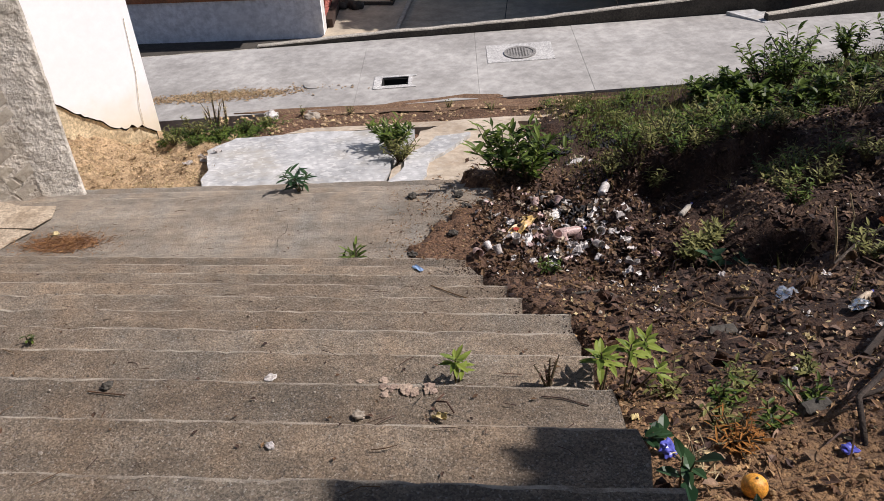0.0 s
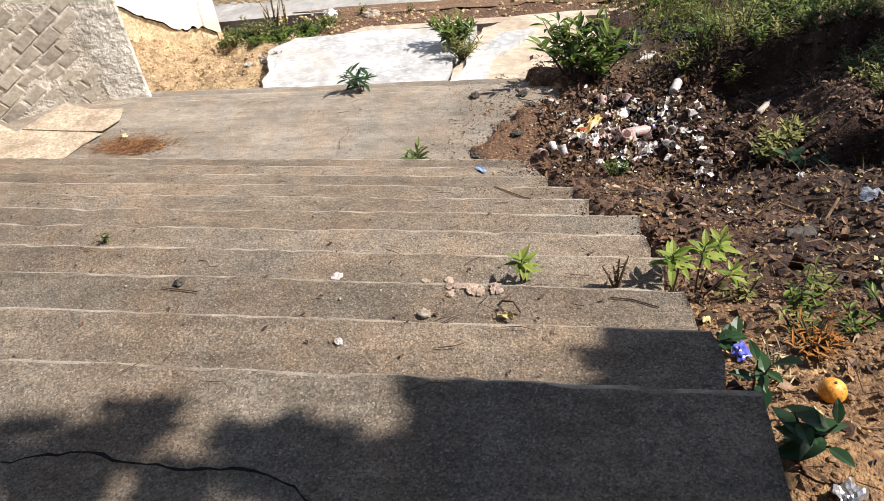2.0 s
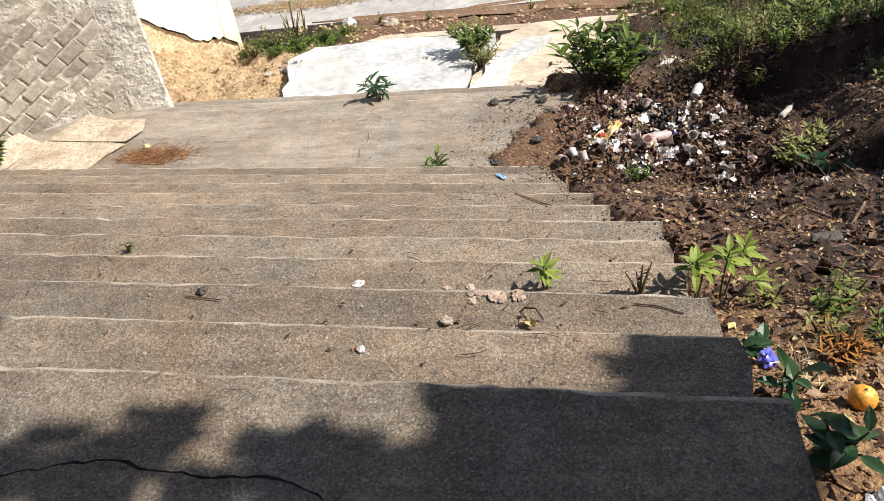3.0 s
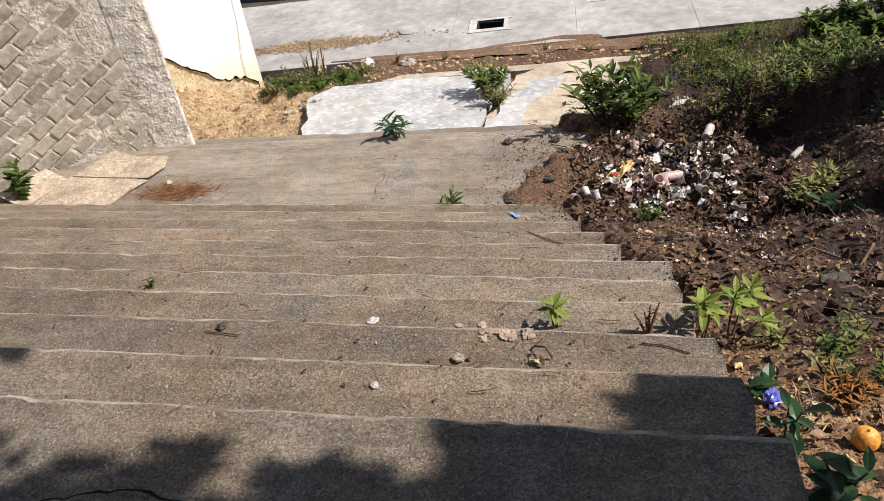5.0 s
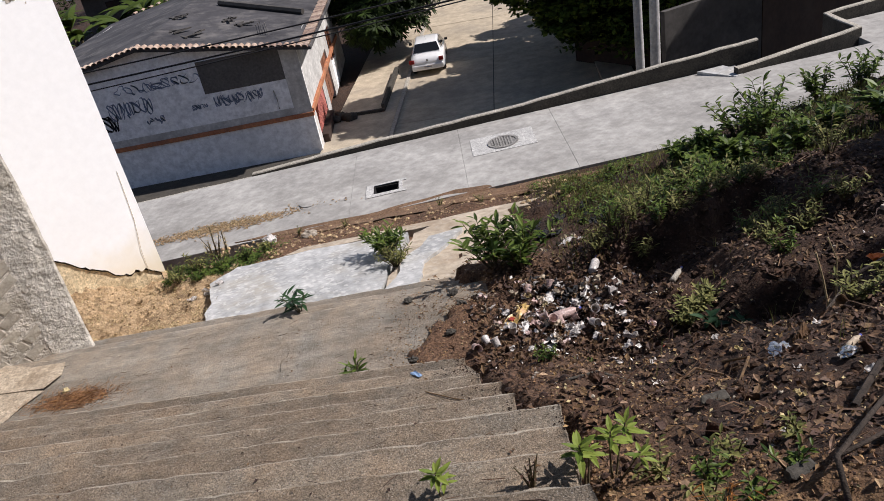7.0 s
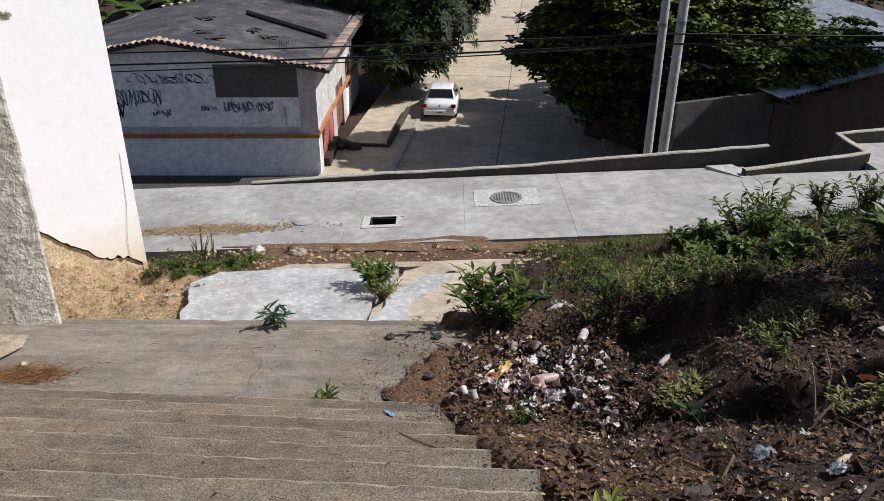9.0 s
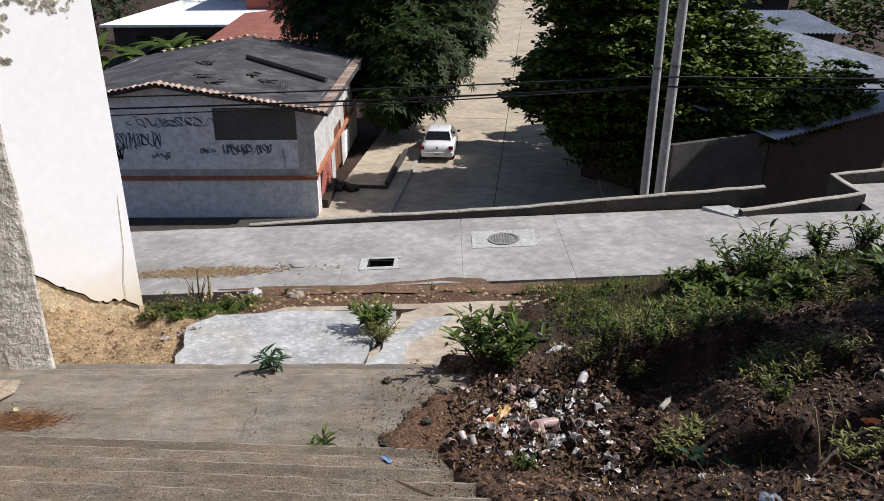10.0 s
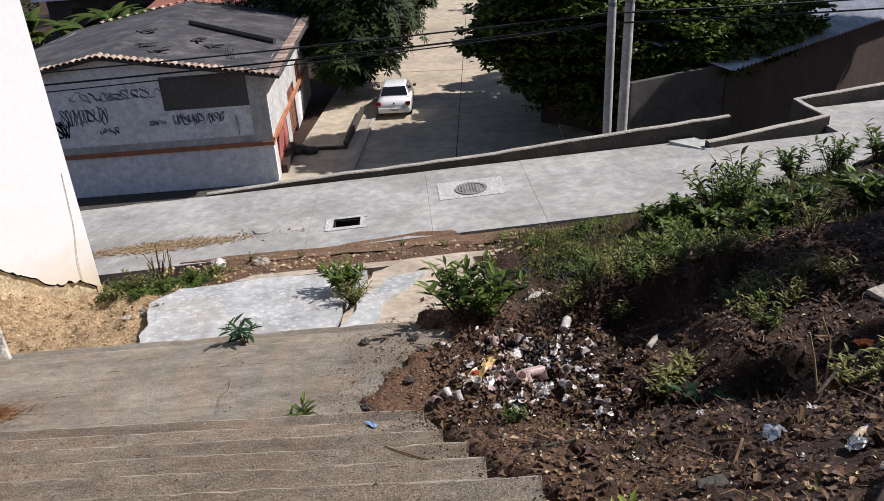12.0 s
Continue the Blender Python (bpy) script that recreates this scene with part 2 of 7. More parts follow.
DARKGAP = surface("broken_render_edge", (.03, .022, .016), (.07, .05, .035), 12, 60, .95, .8)
CRACKM = plain("crack_dark", (.012, .010, .008), 1.0)
HOUSEM = surface("aged_white_paint", (.86, .86, .86), (.92, .92, .92), .7, 9, .85, .2, None, 0, (.70, .69, .67), .55, .35)
HOUSESIDE = surface("grey_render", (.46, .45, .425), (.66, .645, .61), .9, 9, .88, .3, None, 0, (.27, .25, .22), .7, .7)
BANDM = surface("orange_band", (.36, .13, .06), (.5, .21, .10), 2, 14, .85, .3, None, 0, (.16, .1, .07), 1.2, .7)
GREYPATCH = surface("grey_overpaint", (.10, .092, .085), (.135, .125, .115), 1.5, 12, .85, .2)
ROOFM = surface("tarred_roof", (.022, .021, .024), (.075, .071, .074), .6, 7, .85, .3, None, 0, (.20, .185, .17), .9, .55)
TILEM = surface("clay_tile", (.24, .15, .11), (.46, .36, .29), 1.5, 12, .85, .3, vary=.4)
REDM = surface("red_lattice", (.30, .06, .045), (.42, .11, .07), 4, 20, .6, .2)
DOORM = surface("brown_door", (.17, .07, .04), (.26, .11, .06), 3, 20, .55, .2)
PAINTB = plain("faded_blue_spray", (.17, .21, .30), .8)
PAINTK = plain("black_spray", (.02, .02, .025), .8)
POLEM = surface("pole_concrete", (.36, .355, .34), (.50, .49, .47), 2, 14, .85, .3, None, 0, (.22, .2, .18), 1.1, .6)
CABLEM = plain("black_cable", (.012, .012, .013), .6)
ZINC = surface("zinc_sheet", (.42, .45, .49), (.62, .65, .70), .8, 8, .42, .15, None, 0, (.3, .25, .2), .5, .4, metal=.15)
RUSTROOF = surface("rust_red_roof", (.23, .075, .05), (.34, .125, .085), .7, 8, .8, .2)
# tree shade is put into these two wall colours, beside their stains
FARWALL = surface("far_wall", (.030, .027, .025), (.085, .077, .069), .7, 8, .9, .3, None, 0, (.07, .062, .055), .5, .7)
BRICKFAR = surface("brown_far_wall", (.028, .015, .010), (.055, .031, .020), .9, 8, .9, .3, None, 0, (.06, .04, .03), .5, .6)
DARKBARK = surface("dark_wet_bark", (.018, .012, .008), (.05, .035, .025), 6, 40, .9, 1.0)
RUSTLEAF = foliage("rust_leaves", (.13, .050, .014), (.40, .18, .045), .7, .2)
BARK = surface("bark", (.055, .042, .032), (.14, .11, .085), 6, 40, .95, 1.0)
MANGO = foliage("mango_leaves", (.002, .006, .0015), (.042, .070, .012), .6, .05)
ALMOND = foliage("broad_leaves", (.006, .018, .004), (.15, .20, .032), .5, .14)
WEED = foliage("weed_leaves", (.016, .038, .008), (.135, .185, .034), .42, .22)
WEEDPALE = foliage("seedling_leaves", (.10, .15, .025), (.30, .36, .075), .42, .3)
GRASSM = foliage("dry_grass", (.050, .065, .016), (.28, .27, .095), .6, .25)
DARKLEAF = foliage("dark_leaves", (.015, .04, .018), (.05, .10, .04), .35, .2)
STEMM = plain("green_stem", (.09, .07, .035), .7)
CARD = surface("cardboard", (.34, .275, .195), (.47, .39, .29), 3, 50, .85, .4, None, 0, (.20, .145, .09), 3.2, .85)
PAPER = surface("white_paper", (.44, .41, .38), (.74, .70, .66), 14, 60, .7, .3, None, 0, (.22, .165, .12), 16, .7, vary=.35)
FILM = surface("clear_plastic", (.38, .35, .33), (.62, .59, .56), 30, 90, .3, .2, None, 0, (.24, .18, .13), 22, .6)
BLUEFILM = plain("blue_plastic", (.09, .10, .42), .3)
SILVER = plain("silver_foil", (.62, .60, .58), .22, .85)
YELLOW = surface("yellow_wrapper", (.50, .33, .10), (.66, .46, .17), 18, 60, .4, .2, None, 0, (.55, .30, .26), 9, .8)
PINK = surface("pink_plastic", (.42, .28, .25), (.62, .47, .43), 25, 80, .4, .2, None, 0, (.25, .16, .11), 20, .6)
REDP = plain("red_plastic", (.38, .06, .035), .4)
ORANGEM = surface("orange_peel", (.62, .25, .025), (.75, .36, .05), 12, 120, .45, .3)
CARWHITE = plain("car_white", (.78, .78, .77), .3, 0, .8)
GLASSDARK = plain("dark_car_glass", (.012, .013, .015), .06)
TYRE = plain("tyre_rubber", (.016, .016, .017), .85)
CHROME = plain("metal_trim", (.5, .5, .52), .25, 1.0)
REDLAMP = plain("tail_lamp", (.22, .015, .012), .2)
IRON = surface("cast_iron", (.18, .172, .158), (.30, .285, .26), 12, 70, .7, .4)
PITM = plain("pit_shade", (.012, .011, .010), .95)


# ---- building helpers ----
def add_mesh(name, bm, material, parent=None, label="", smooth=False):
    me = bpy.data.meshes.new(name)
    bm.normal_update()
    bm.to_mesh(me)
    bm.free()
    for m in (material if isinstance(material, (list, tuple)) else [material]):
        me.materials.append(m)
    if smooth:
        for p in me.polygons:
            p.use_smooth = True
    ob = new(name, me)
    if parent:
        ob.parent = parent
    if label:
        tagged(ob, label)
    return ob


def part(name, bm, material, parent, label="", smooth=False):
    return add_mesh(name, bm, material, parent, label, smooth)


def thing(name, label, category, group="", kind=""):
    return tagged(new(name), label, category, group, kind)


def raw_mesh(name, verts, faces, material, parent=None, smooth=False):
    me = bpy.data.meshes.new(name)
    me.from_pydata(verts, [], faces)
    me.materials.append(material)
    if smooth:
        me.polygons.foreach_set("use_smooth", [True] * len(me.polygons))
    ob = new(name, me)
    if parent:
        ob.parent = parent
    return ob


def block(bm, x0, y0, z0, x1, y1, z1, bevel=0.0, m=None, mi=0):
    r = bmesh.ops.create_cube(bm, size=1)
    vs = r["verts"]
    for v in vs:
        v.co = Vector(((x0 + x1) / 2 + v.co.x * (x1 - x0), (y0 + y1) / 2 + v.co.y * (y1 - y0), (z0 + z1) / 2 + v.co.z * (z1 - z0)))
    fs = {f for v in vs for f in v.link_faces}
    for f in fs:
        f.material_index = mi
    if bevel:
        r = bmesh.ops.bevel(bm, geom=list({e for f in fs for e in f.edges}), offset=bevel, segments=2, affect="EDGES", profile=0.6)
        vs = list({v for f in r["faces"] for v in f.verts} | {v for v in vs if v.is_valid})
    if m is not None:
        bmesh.ops.transform(bm, matrix=m, verts=vs)
    return vs


def tube(bm, pts, radii, sides=8, caps=True):
    """A tapering tube through points."""
    rings = []
    for i, p in enumerate(pts):
        p = Vector(p)
        a = Vector(pts[max(0, i - 1)])
        b = Vector(pts[min(len(pts) - 1, i + 1)])
        q = (b - a).to_track_quat("Z", "Y")
        r = radii[i] if isinstance(radii, (list, tuple)) else radii
        rings.append([bm.verts.new(p + q @ Vector((math.cos(2 * math.pi * k / sides) * r, math.sin(2 * math.pi * k / sides) * r, 0))) for k in range(sides)])
    for a, b in zip(rings, rings[1:]):
        for k in range(sides):
            bm.faces.new((a[k], a[(k + 1) % sides], b[(k + 1) % sides], b[k]))
    if caps:
        bm.faces.new(rings[0][::-1])
        bm.faces.new(rings[-1])


def fbm(x, y, s, seed=0.0, octaves=4):
    return noise.fractal(Vector((x * s + seed, y * s - seed * 0.7, seed * 1.3)), 1.0, 2.0, octaves)


def smooth01(a, b, x):
    t = min(1.0, max(0.0, (x - a) / (b - a)))
    return t * t * (3 - 2 * t)

# ---- stairs ----
T, R, Y0 = 0.30, 0.163, 0.91
X_LEFT = -5.6


def right_end(y):
    """Where the steps end; soil has buried the ends of the lower ones."""
    return float(np.interp(y, [0.9, 2.45, 2.75, 3.3, 3.9], [0.28, 0.37, 0.17, 0.04, -0.08]))


def step_mesh(name, y0, y1, top, x1, depth, seed, parent, material=(STEP, EDGE), label="", x0=X_LEFT, wob=0.005, skew=0.055):
    """One cast step: tread, rounded worn nosing and riser, uneven along its length."""
    n = 230
    bm = bmesh.new()
    rows = []
    for i in range(n + 1):
        x = x0 + (x1 - x0) * i / n
        dz = fbm(x, seed, 0.9, seed, 3) * 0.003 + fbm(x, seed, 6, seed + 5, 2) * 0.003
        dy = fbm(x, seed, 1.3, seed + 9, 3) * wob + fbm(x, seed, 11, seed + 3, 2) * 0.0035
        chip = max(0.0, fbm(x, seed, 3.1, seed + 21, 3) - 0.30) * 0.04 + max(0.0, fbm(x, seed, 17, seed + 31, 3) - 0.25) * 0.02
        ys = (y0 - 0.02, y0 + (y1 - y0) * .35, y0 + (y1 - y0) * .7, y1 - 0.021 + dy - chip + .008 * fbm(x, seed, 8, seed + 2, 2), y1 - 0.010 + dy - chip, y1 + dy - chip * .6, y1 + dy * .8, y1 + dy * .5)
        zs = (top + dz, top + dz * .6 - .002, top + dz - .003, top + dz - .001, top + dz - .006, top + dz - .022, top - .07, top - depth)
        ys = [yy - skew * (x - .27) for yy in ys]
        xo = [fbm(yy, x1, 9, seed, 2) * .05 if i == n else 0 for yy in ys]
        rows.append([bm.verts.new((x + o, a, b)) for a, b, o in zip(ys, zs, xo)])
    for a, b in zip(rows, rows[1:]):
        for k in range(7):
            f = bm.faces.new((a[k], b[k], b[k + 1], a[k + 1]))
            f.material_index = 1 if k in (3, 4) else 0
            f.smooth = k in (2, 3, 4, 5)
    end = rows[-1]
    low = bm.verts.new((x1, y0 - 0.02 - skew * (x1 - .27), top - depth))
    bm.faces.new(end + [low])
    return part(name, bm, list(material), parent, label)


staircase = thing("staircase", "wide weathered grey concrete outdoor staircase with worn pale edges", "stairs", kind="structure")
step_mesh("step", -3.0, Y0, 11 * R, 0.31, 0.5, 1.3, staircase)
for i in range(1, 11):
    step_mesh("step", Y0 + T * (i - 1), Y0 + T * i, (11 - i) * R, right_end(Y0 + T * i) + random.uniform(-.05, .04), 0.42, 3.7 * i, staircase)
landing = thing("landing", "grey concrete landing with two low steps and faint stains", "landing", kind="structure")
step_mesh("landing_slab", 3.75, 5.08, 0.0, 0.42, 0.35, 51.0, landing, (LANDM, EDGE), skew=0.0)
step_mesh("step", 5.08, 5.27, -0.07, 0.40, 0.3, 57.0, landing, (LANDM, EDGE), skew=0.0)
step_mesh("step", 5.27, 5.52, -0.17, 0.38, 0.3, 61.0, landing, (LANDM, EDGE), skew=0.0)


def crack(name, pts, width, parent, label=""):
    """A thin dark split with ragged width, lying just proud of the concrete."""
    bm = bmesh.new()
    prev = None
    fine_pts = []
    for (x0, y0, z0), (x1, y1, z1) in zip(pts, pts[1:]):
        for k in range(8):
            u = k / 8
            fine_pts.append((x0 + (x1 - x0) * u, y0 + (y1 - y0) * u, z0 + (z1 - z0) * u))
    fine_pts.append(pts[-1])
    for i, (x, y, z) in enumerate(fine_pts):
        j = fbm(x, y, 14, 3.1, 3) * .012
        w = width * (0.5 + abs(fbm(x, y, 20, 8.0, 2)) * 1.6) * (0.3 if i in (0, len(fine_pts) - 1) else 1)
        q = (bm.verts.new((x, y + j - w / 2, z)), bm.verts.new((x, y + j + w / 2, z)))
        if prev:
            bm.faces.new((prev[0], q[0], q[1], prev[1]))
        prev = q
    return part(name, bm, CRACKM, parent, label)


TOP = 11 * R
crack("crack", [(-1.75, .68, TOP + .009), (-1.2, .70, TOP + .010), (-1.02, .735, TOP + .010), (-.83, .705, TOP + .010), (-.66, .70, TOP + .009), (-.55, .67, TOP + .009), (-.5, .62, TOP + .008)], .006, staircase, "long dark crack across the top step")
for xs in ((-1.42, 4.32, -1.36, 4.62), (-.2, 1.33, -.24, 1.46)):
    z = 0.006 if xs[1] > 3 else TOP - 2 * R + .008
    bm_pts = [(xs[0] + (xs[2] - xs[0]) * k / 5 + random.uniform(-.03, .03), xs[1] + (xs[3] - xs[1]) * k / 5, z) for k in range(6)]
    bm = bmesh.new()
    prev = None
    for x, y, zz in bm_pts:
        q = (bm.verts.new((x - .0015, y, zz)), bm.verts.new((x + .0015, y, zz)))
        if prev:
            bm.faces.new((prev[0], prev[1], q[1], q[0]))
        prev = q
    part("crack", bm, CRACKM, landing if xs[1] > 3 else staircase)



# ---- ground ----
def road_z(x):
    return -0.79 + 0.041 * x


LINE_Y = [-12.0, 0.90, 3.90, 4.90, 5.50, 7.10, 8.45]
LINE_Z = [3.2, 1.62, -0.03, -0.12, -0.33, -0.60, -0.80]


def ground_z(x, y):
    z = float(np.interp(y, LINE_Y, LINE_Z))
    edge = right_end(y)
    if y < 5.55:
        under = smooth01(edge + 0.10, edge - 0.10, x) if y < 3.9 else 0.0
        z -= 0.30 * under
    if 3.6 < y < 5.7:
        # dirt spilling over the landing
        rim = -0.78 + 0.70 * smooth01(3.8, 5.1, y) + 0.22 * fbm(x, y, 1.7, 4.0, 3) + 0.14 * fbm(x, y, 9, 2.0, 2)
        spill = smooth01(rim - 0.10, rim + 0.22, x) * smooth01(3.55, 4.0, y)
        z += -0.16 * (1 - spill) + (0.105 + 0.06 * smooth01(4.1, 4.8, y) + 0.10 * smooth01(4.8, 5.3, y) * smooth01(5.7, 5.4, y)) * spill
    rise = 0.185 * max(0.0, x - 0.75) ** 1.05 if x > 0.75 else 0.0
    shoulder = 1 - smooth01(7.5, 8.42, y)
    z += rise * shoulder
    # soil heaped against the lower steps
    z += 0.12 * smooth01(2.3, 2.7, y) * smooth01(4.0, 3.7, y) * smooth01(1.0, 0.5, x)
    # eroded scarps below grassy shelves, their faces turned to the stairs
    for xa, xb, ya, lean, drop, seed in ((1.05, 2.55, 4.66, 0.38, 0.28, 2.0), (1.55, 2.35, 3.78, 0.10, 0.22, 5.0)):
        if xa < x < xb:
            off = y - (ya + lean * (x - xa) + 0.12 * fbm(x, seed, 2.4, seed))
            env = smooth01(xa, xa + 0.35, x) * smooth01(xb, xb - 0.5, x)
            s = smooth01(-0.05, 0.04, off)
            z += env * drop * (0.5 * s * smooth01(1.3, 0.25, off) - 0.5 * (1 - s) * smooth01(-0.8, -0.08, off))
    if x > edge - 0.05 or y > 5.5:
        k = 1.0 if x > 0.6 else 0.45
        z += k * (0.055 * fbm(x, y, 1.6, 1.0) + 0.045 * fbm(x, y, 5.5, 7.0, 4) + (0.020 if y > 2.2 else 0.009) * fbm(x, y, 19, 5.0, 2))
    if y > 8.0:
        z = z + (road_z(x) - 0.03 - z) * smooth01(8.0, 8.45, y)
    if x < -2.2 and y > 5.3:
        z -= 0.25 * smooth01(-2.2, -2.6, x)
    return z


def sheet(name, x0, x1, y0, y1, step, material, fz, label, category):
    nx, ny = int((x1 - x0) / step), int((y1 - y0) / step)
    verts = [(x0 + (x1 - x0) * i / nx, y0 + (y1 - y0) * j / ny, fz(x0 + (x1 - x0) * i / nx, y0 + (y1 - y0) * j / ny)) for i in range(nx + 1) for j in range(ny + 1)]
    faces = [(i * (ny + 1) + j, (i + 1) * (ny + 1) + j, (i + 1) * (ny + 1) + j + 1, i * (ny + 1) + j + 1) for i in range(nx) for j in range(ny)]
    ob = raw_mesh(name, verts, faces, material, None, True)
    return tagged(ob, label, category, kind="structure")


soil_mix = SOIL.copy()
soil_mix.name = "bank_soil"
n, l = nodes_of(soil_mix)
geo = n.new("ShaderNodeNewGeometry")
sep = n.new("ShaderNodeSeparateXYZ")
l.new(geo.outputs["Position"], sep.inputs[0])
big = n.new("ShaderNodeTexNoise")
big.inputs["Scale"].default_value, big.inputs["Detail"].default_value = 2.2, 6
l.new(geo.outputs["Position"], big.inputs["Vector"])
# paler trodden soil lies towards the road and beside the stairs
mr = n.new("ShaderNodeMapRange")
mr.inputs["From Min"].default_value, mr.inputs["From Max"].default_value = .95, 0.15
near = n.new("ShaderNodeMapRange")
near.inputs["From Min"].default_value, near.inputs["From Max"].default_value = 1.9, 1.2
near.inputs["To Max"].default_value = -0.5
l.new(sep.outputs["Y"], near.inputs["Value"])
shift = n.new("ShaderNodeMath")
l.new(sep.outputs["X"], shift.inputs[0])
l.new(near.outputs["Result"], shift.inputs[1])
l.new(shift.outputs[0], mr.inputs["Value"])
ad = n.new("ShaderNodeMath")
ad.operation = "MULTIPLY_ADD"
ad.inputs[1].default_value, ad.inputs[2].default_value = 1.5, -0.75
l.new(big.outputs["Fac"], ad.inputs[0])
sm = n.new("ShaderNodeMath")
sm.use_clamp = True
l.new(mr.outputs["Result"], sm.inputs[0])
l.new(ad.outputs[0], sm.inputs[1])
pale = n.new("ShaderNodeMix")
pale.data_type = "RGBA"
old = n["Principled BSDF"].inputs["Base Color"].links[0].from_socket
l.new(sm.outputs[0], pale.inputs["Factor"])
l.new(old, pale.inputs["A"])
tan = n.new("ShaderNodeTexNoise")
tan.inputs["Scale"].default_value, tan.inputs["Detail"].default_value = 40, 5
l.new(geo.outputs["Position"], tan.inputs["Vector"])
tr = n.new("ShaderNodeValToRGB")
tr.color_ramp.elements[0].position, tr.color_ramp.elements[1].position = .35, .7
tr.color_ramp.elements[0].color, tr.color_ramp.elements[1].color = (.125, .066, .029, 1), (.33, .195, .090, 1)
l.new(tan.outputs["Fac"], tr.inputs[0])
red = n.new("ShaderNodeValToRGB")
red.color_ramp.elements[0].position, red.color_ramp.elements[1].position = .35, .7
red.color_ramp.elements[0].color, red.color_ramp.elements[1].color = (.075, .038, .020, 1), (.215, .120, .066, 1)
l.new(tan.outputs["Fac"], red.inputs[0])
lower = n.new("ShaderNodeMapRange")
lower.inputs["From Min"].default_value, lower.inputs["From Max"].default_value = 1.5, 2.4
l.new(sep.outputs["Y"], lower.inputs["Value"])
both = n.new("ShaderNodeMix")
both.data_type = "RGBA"
l.new(lower.outputs["Result"], both.inputs["Factor"])
l.new(tr.outputs["Color"], both.inputs["A"])
l.new(red.outputs["Color"], both.inputs["B"])
l.new(both.outputs["Result"], pale.inputs["B"])
l.new(pale.outputs["Result"], n["Principled BSDF"].inputs["Base Color"])

sheet("ground_bank", -6.0, 9.0, -4.0, 8.46, 0.045, soil_mix, ground_z, "dark eroded earth bank with pale trodden soil beside the stairs", "earth bank")
# the hillside goes on behind and beside
sheet("ground_hill", -60, 60, -60, -3.95, 2.0, SOIL, lambda x, y: 2.0 + 0.17 * (-4 - y) + (0.2 * max(0, x - .75) if x > .75 else 0) - .06, "earth hillside behind the stairs", "hillside")
sheet("ground_side", 8.95, 60, -4.0, 8.46, 1.5, SOIL, lambda x, y: float(np.interp(y, LINE_Y, LINE_Z)) + .2 * (x - .75) * (1 - smooth01(7.5, 8.42, y)) - .05 + (road_z(x) - float(np.interp(y, LINE_Y, LINE_Z))) * smooth01(7.0, 8.4, y), "earth hillside beside the bank", "hillside")
sheet("ground_yard", -60, -5.95, -4.0, 8.46, 1.5, SOILTAN, lambda x, y: float(np.interp(y, LINE_Y, LINE_Z)) - .1, "bare yard beside the stairs", "yard")


def tan_heap(x, y):
    u = smooth01(5.45, 5.60, y) * smooth01(-2.05, -2.45, x + .12 * fbm(x, y, 4, 3.3))
    z = -.36 - .19 * (y - 5.6) + .30 * smooth01(-3.2, -4.2, x) * smooth01(5.7, 6.5, y)
    return z - .15 + u * (.15 + .07 * fbm(x, y, 3.1, 6.0) + .065 * fbm(x, y, 11, 2.0, 3))


sheet("ground_heap", -5.9, -1.9, 5.40, 7.7, 0.04, SOILTAN, tan_heap, "crumbled tan soil heaped before a white wall", "soil heap")


# pale slabs below the landing
def sloped_slab(name, outline, z_near, z_far, thick, material, label, seed):
    """A cast slab that falls away from the landing, its rim uneven."""
    bm = bmesh.new()
    pts = []
    for (x0, y0), (x1, y1) in zip(outline, outline[1:] + outline[:1]):
        for k in range(14):
            u = k / 14
            x, y = x0 + (x1 - x0) * u, y0 + (y1 - y0) * u
            pts.append((x + fbm(x, y, 3, seed) * .05, y + fbm(x, y, 3, seed + 4) * .04))
    ya, yb = min(p[1] for p in pts), max(p[1] for p in pts)
    zz = lambda y: z_near + (z_far - z_near) * (y - ya) / (yb - ya)
    top = [bm.verts.new((x, y, zz(y))) for x, y in pts]
    low = [bm.verts.new((x * 1.004, y, zz(y) - thick)) for x, y in pts]
    bm.faces.new(top)
    for k in range(len(pts)):
        bm.faces.new((top[k], low[k], low[(k + 1) % len(pts)], top[(k + 1) % len(pts)]))
    bmesh.ops.recalc_face_normals(bm, faces=bm.faces)
    ob = add_mesh(name, bm, material)
    return tagged(ob, label, "slab", kind="structure")


sloped_slab("pavement_pale", [(-2.30, 5.50), (-.78, 5.50), (-.68, 6.3), (-.55, 7.10), (-1.5, 7.12), (-2.35, 6.98), (-2.55, 6.60)], -.235, -.50, .12, SLABM, "pale grey concrete slab below the landing", 2.0)
sloped_slab("pavement_earthy", [(-.75, 5.50), (.45, 5.50), (.62, 6.4), (.55, 7.35), (-.2, 7.32), (-.50, 7.08), (-.64, 6.3)], -.245, -.56, .12, SLABM2, "earth-stained concrete slab with a pale worn corner", 7.0)
sloped_slab("pavement_worn", [(-.70, 5.53), (-.42, 5.56), (-.36, 6.1), (-.1, 6.55), (.05, 6.85), (-.32, 6.80), (-.52, 6.3)], -.225, -.438, .05, SLABM, "pale worn patch of cement on a slab", 12.0)
sloped_slab("pavement_strip", [(-1.9, 7.13), (.9, 7.38), (1.3, 7.62), (-1.7, 7.32)], -.52, -.62, .1, SLABM2, "narrow strip of earthy concrete", 17.0)

# ---- road ----
road = thing("road", "narrow grey concrete road cast in slabs, gently climbing", "road", kind="structure")
ROAD0, ROAD1 = 8.42, 10.66


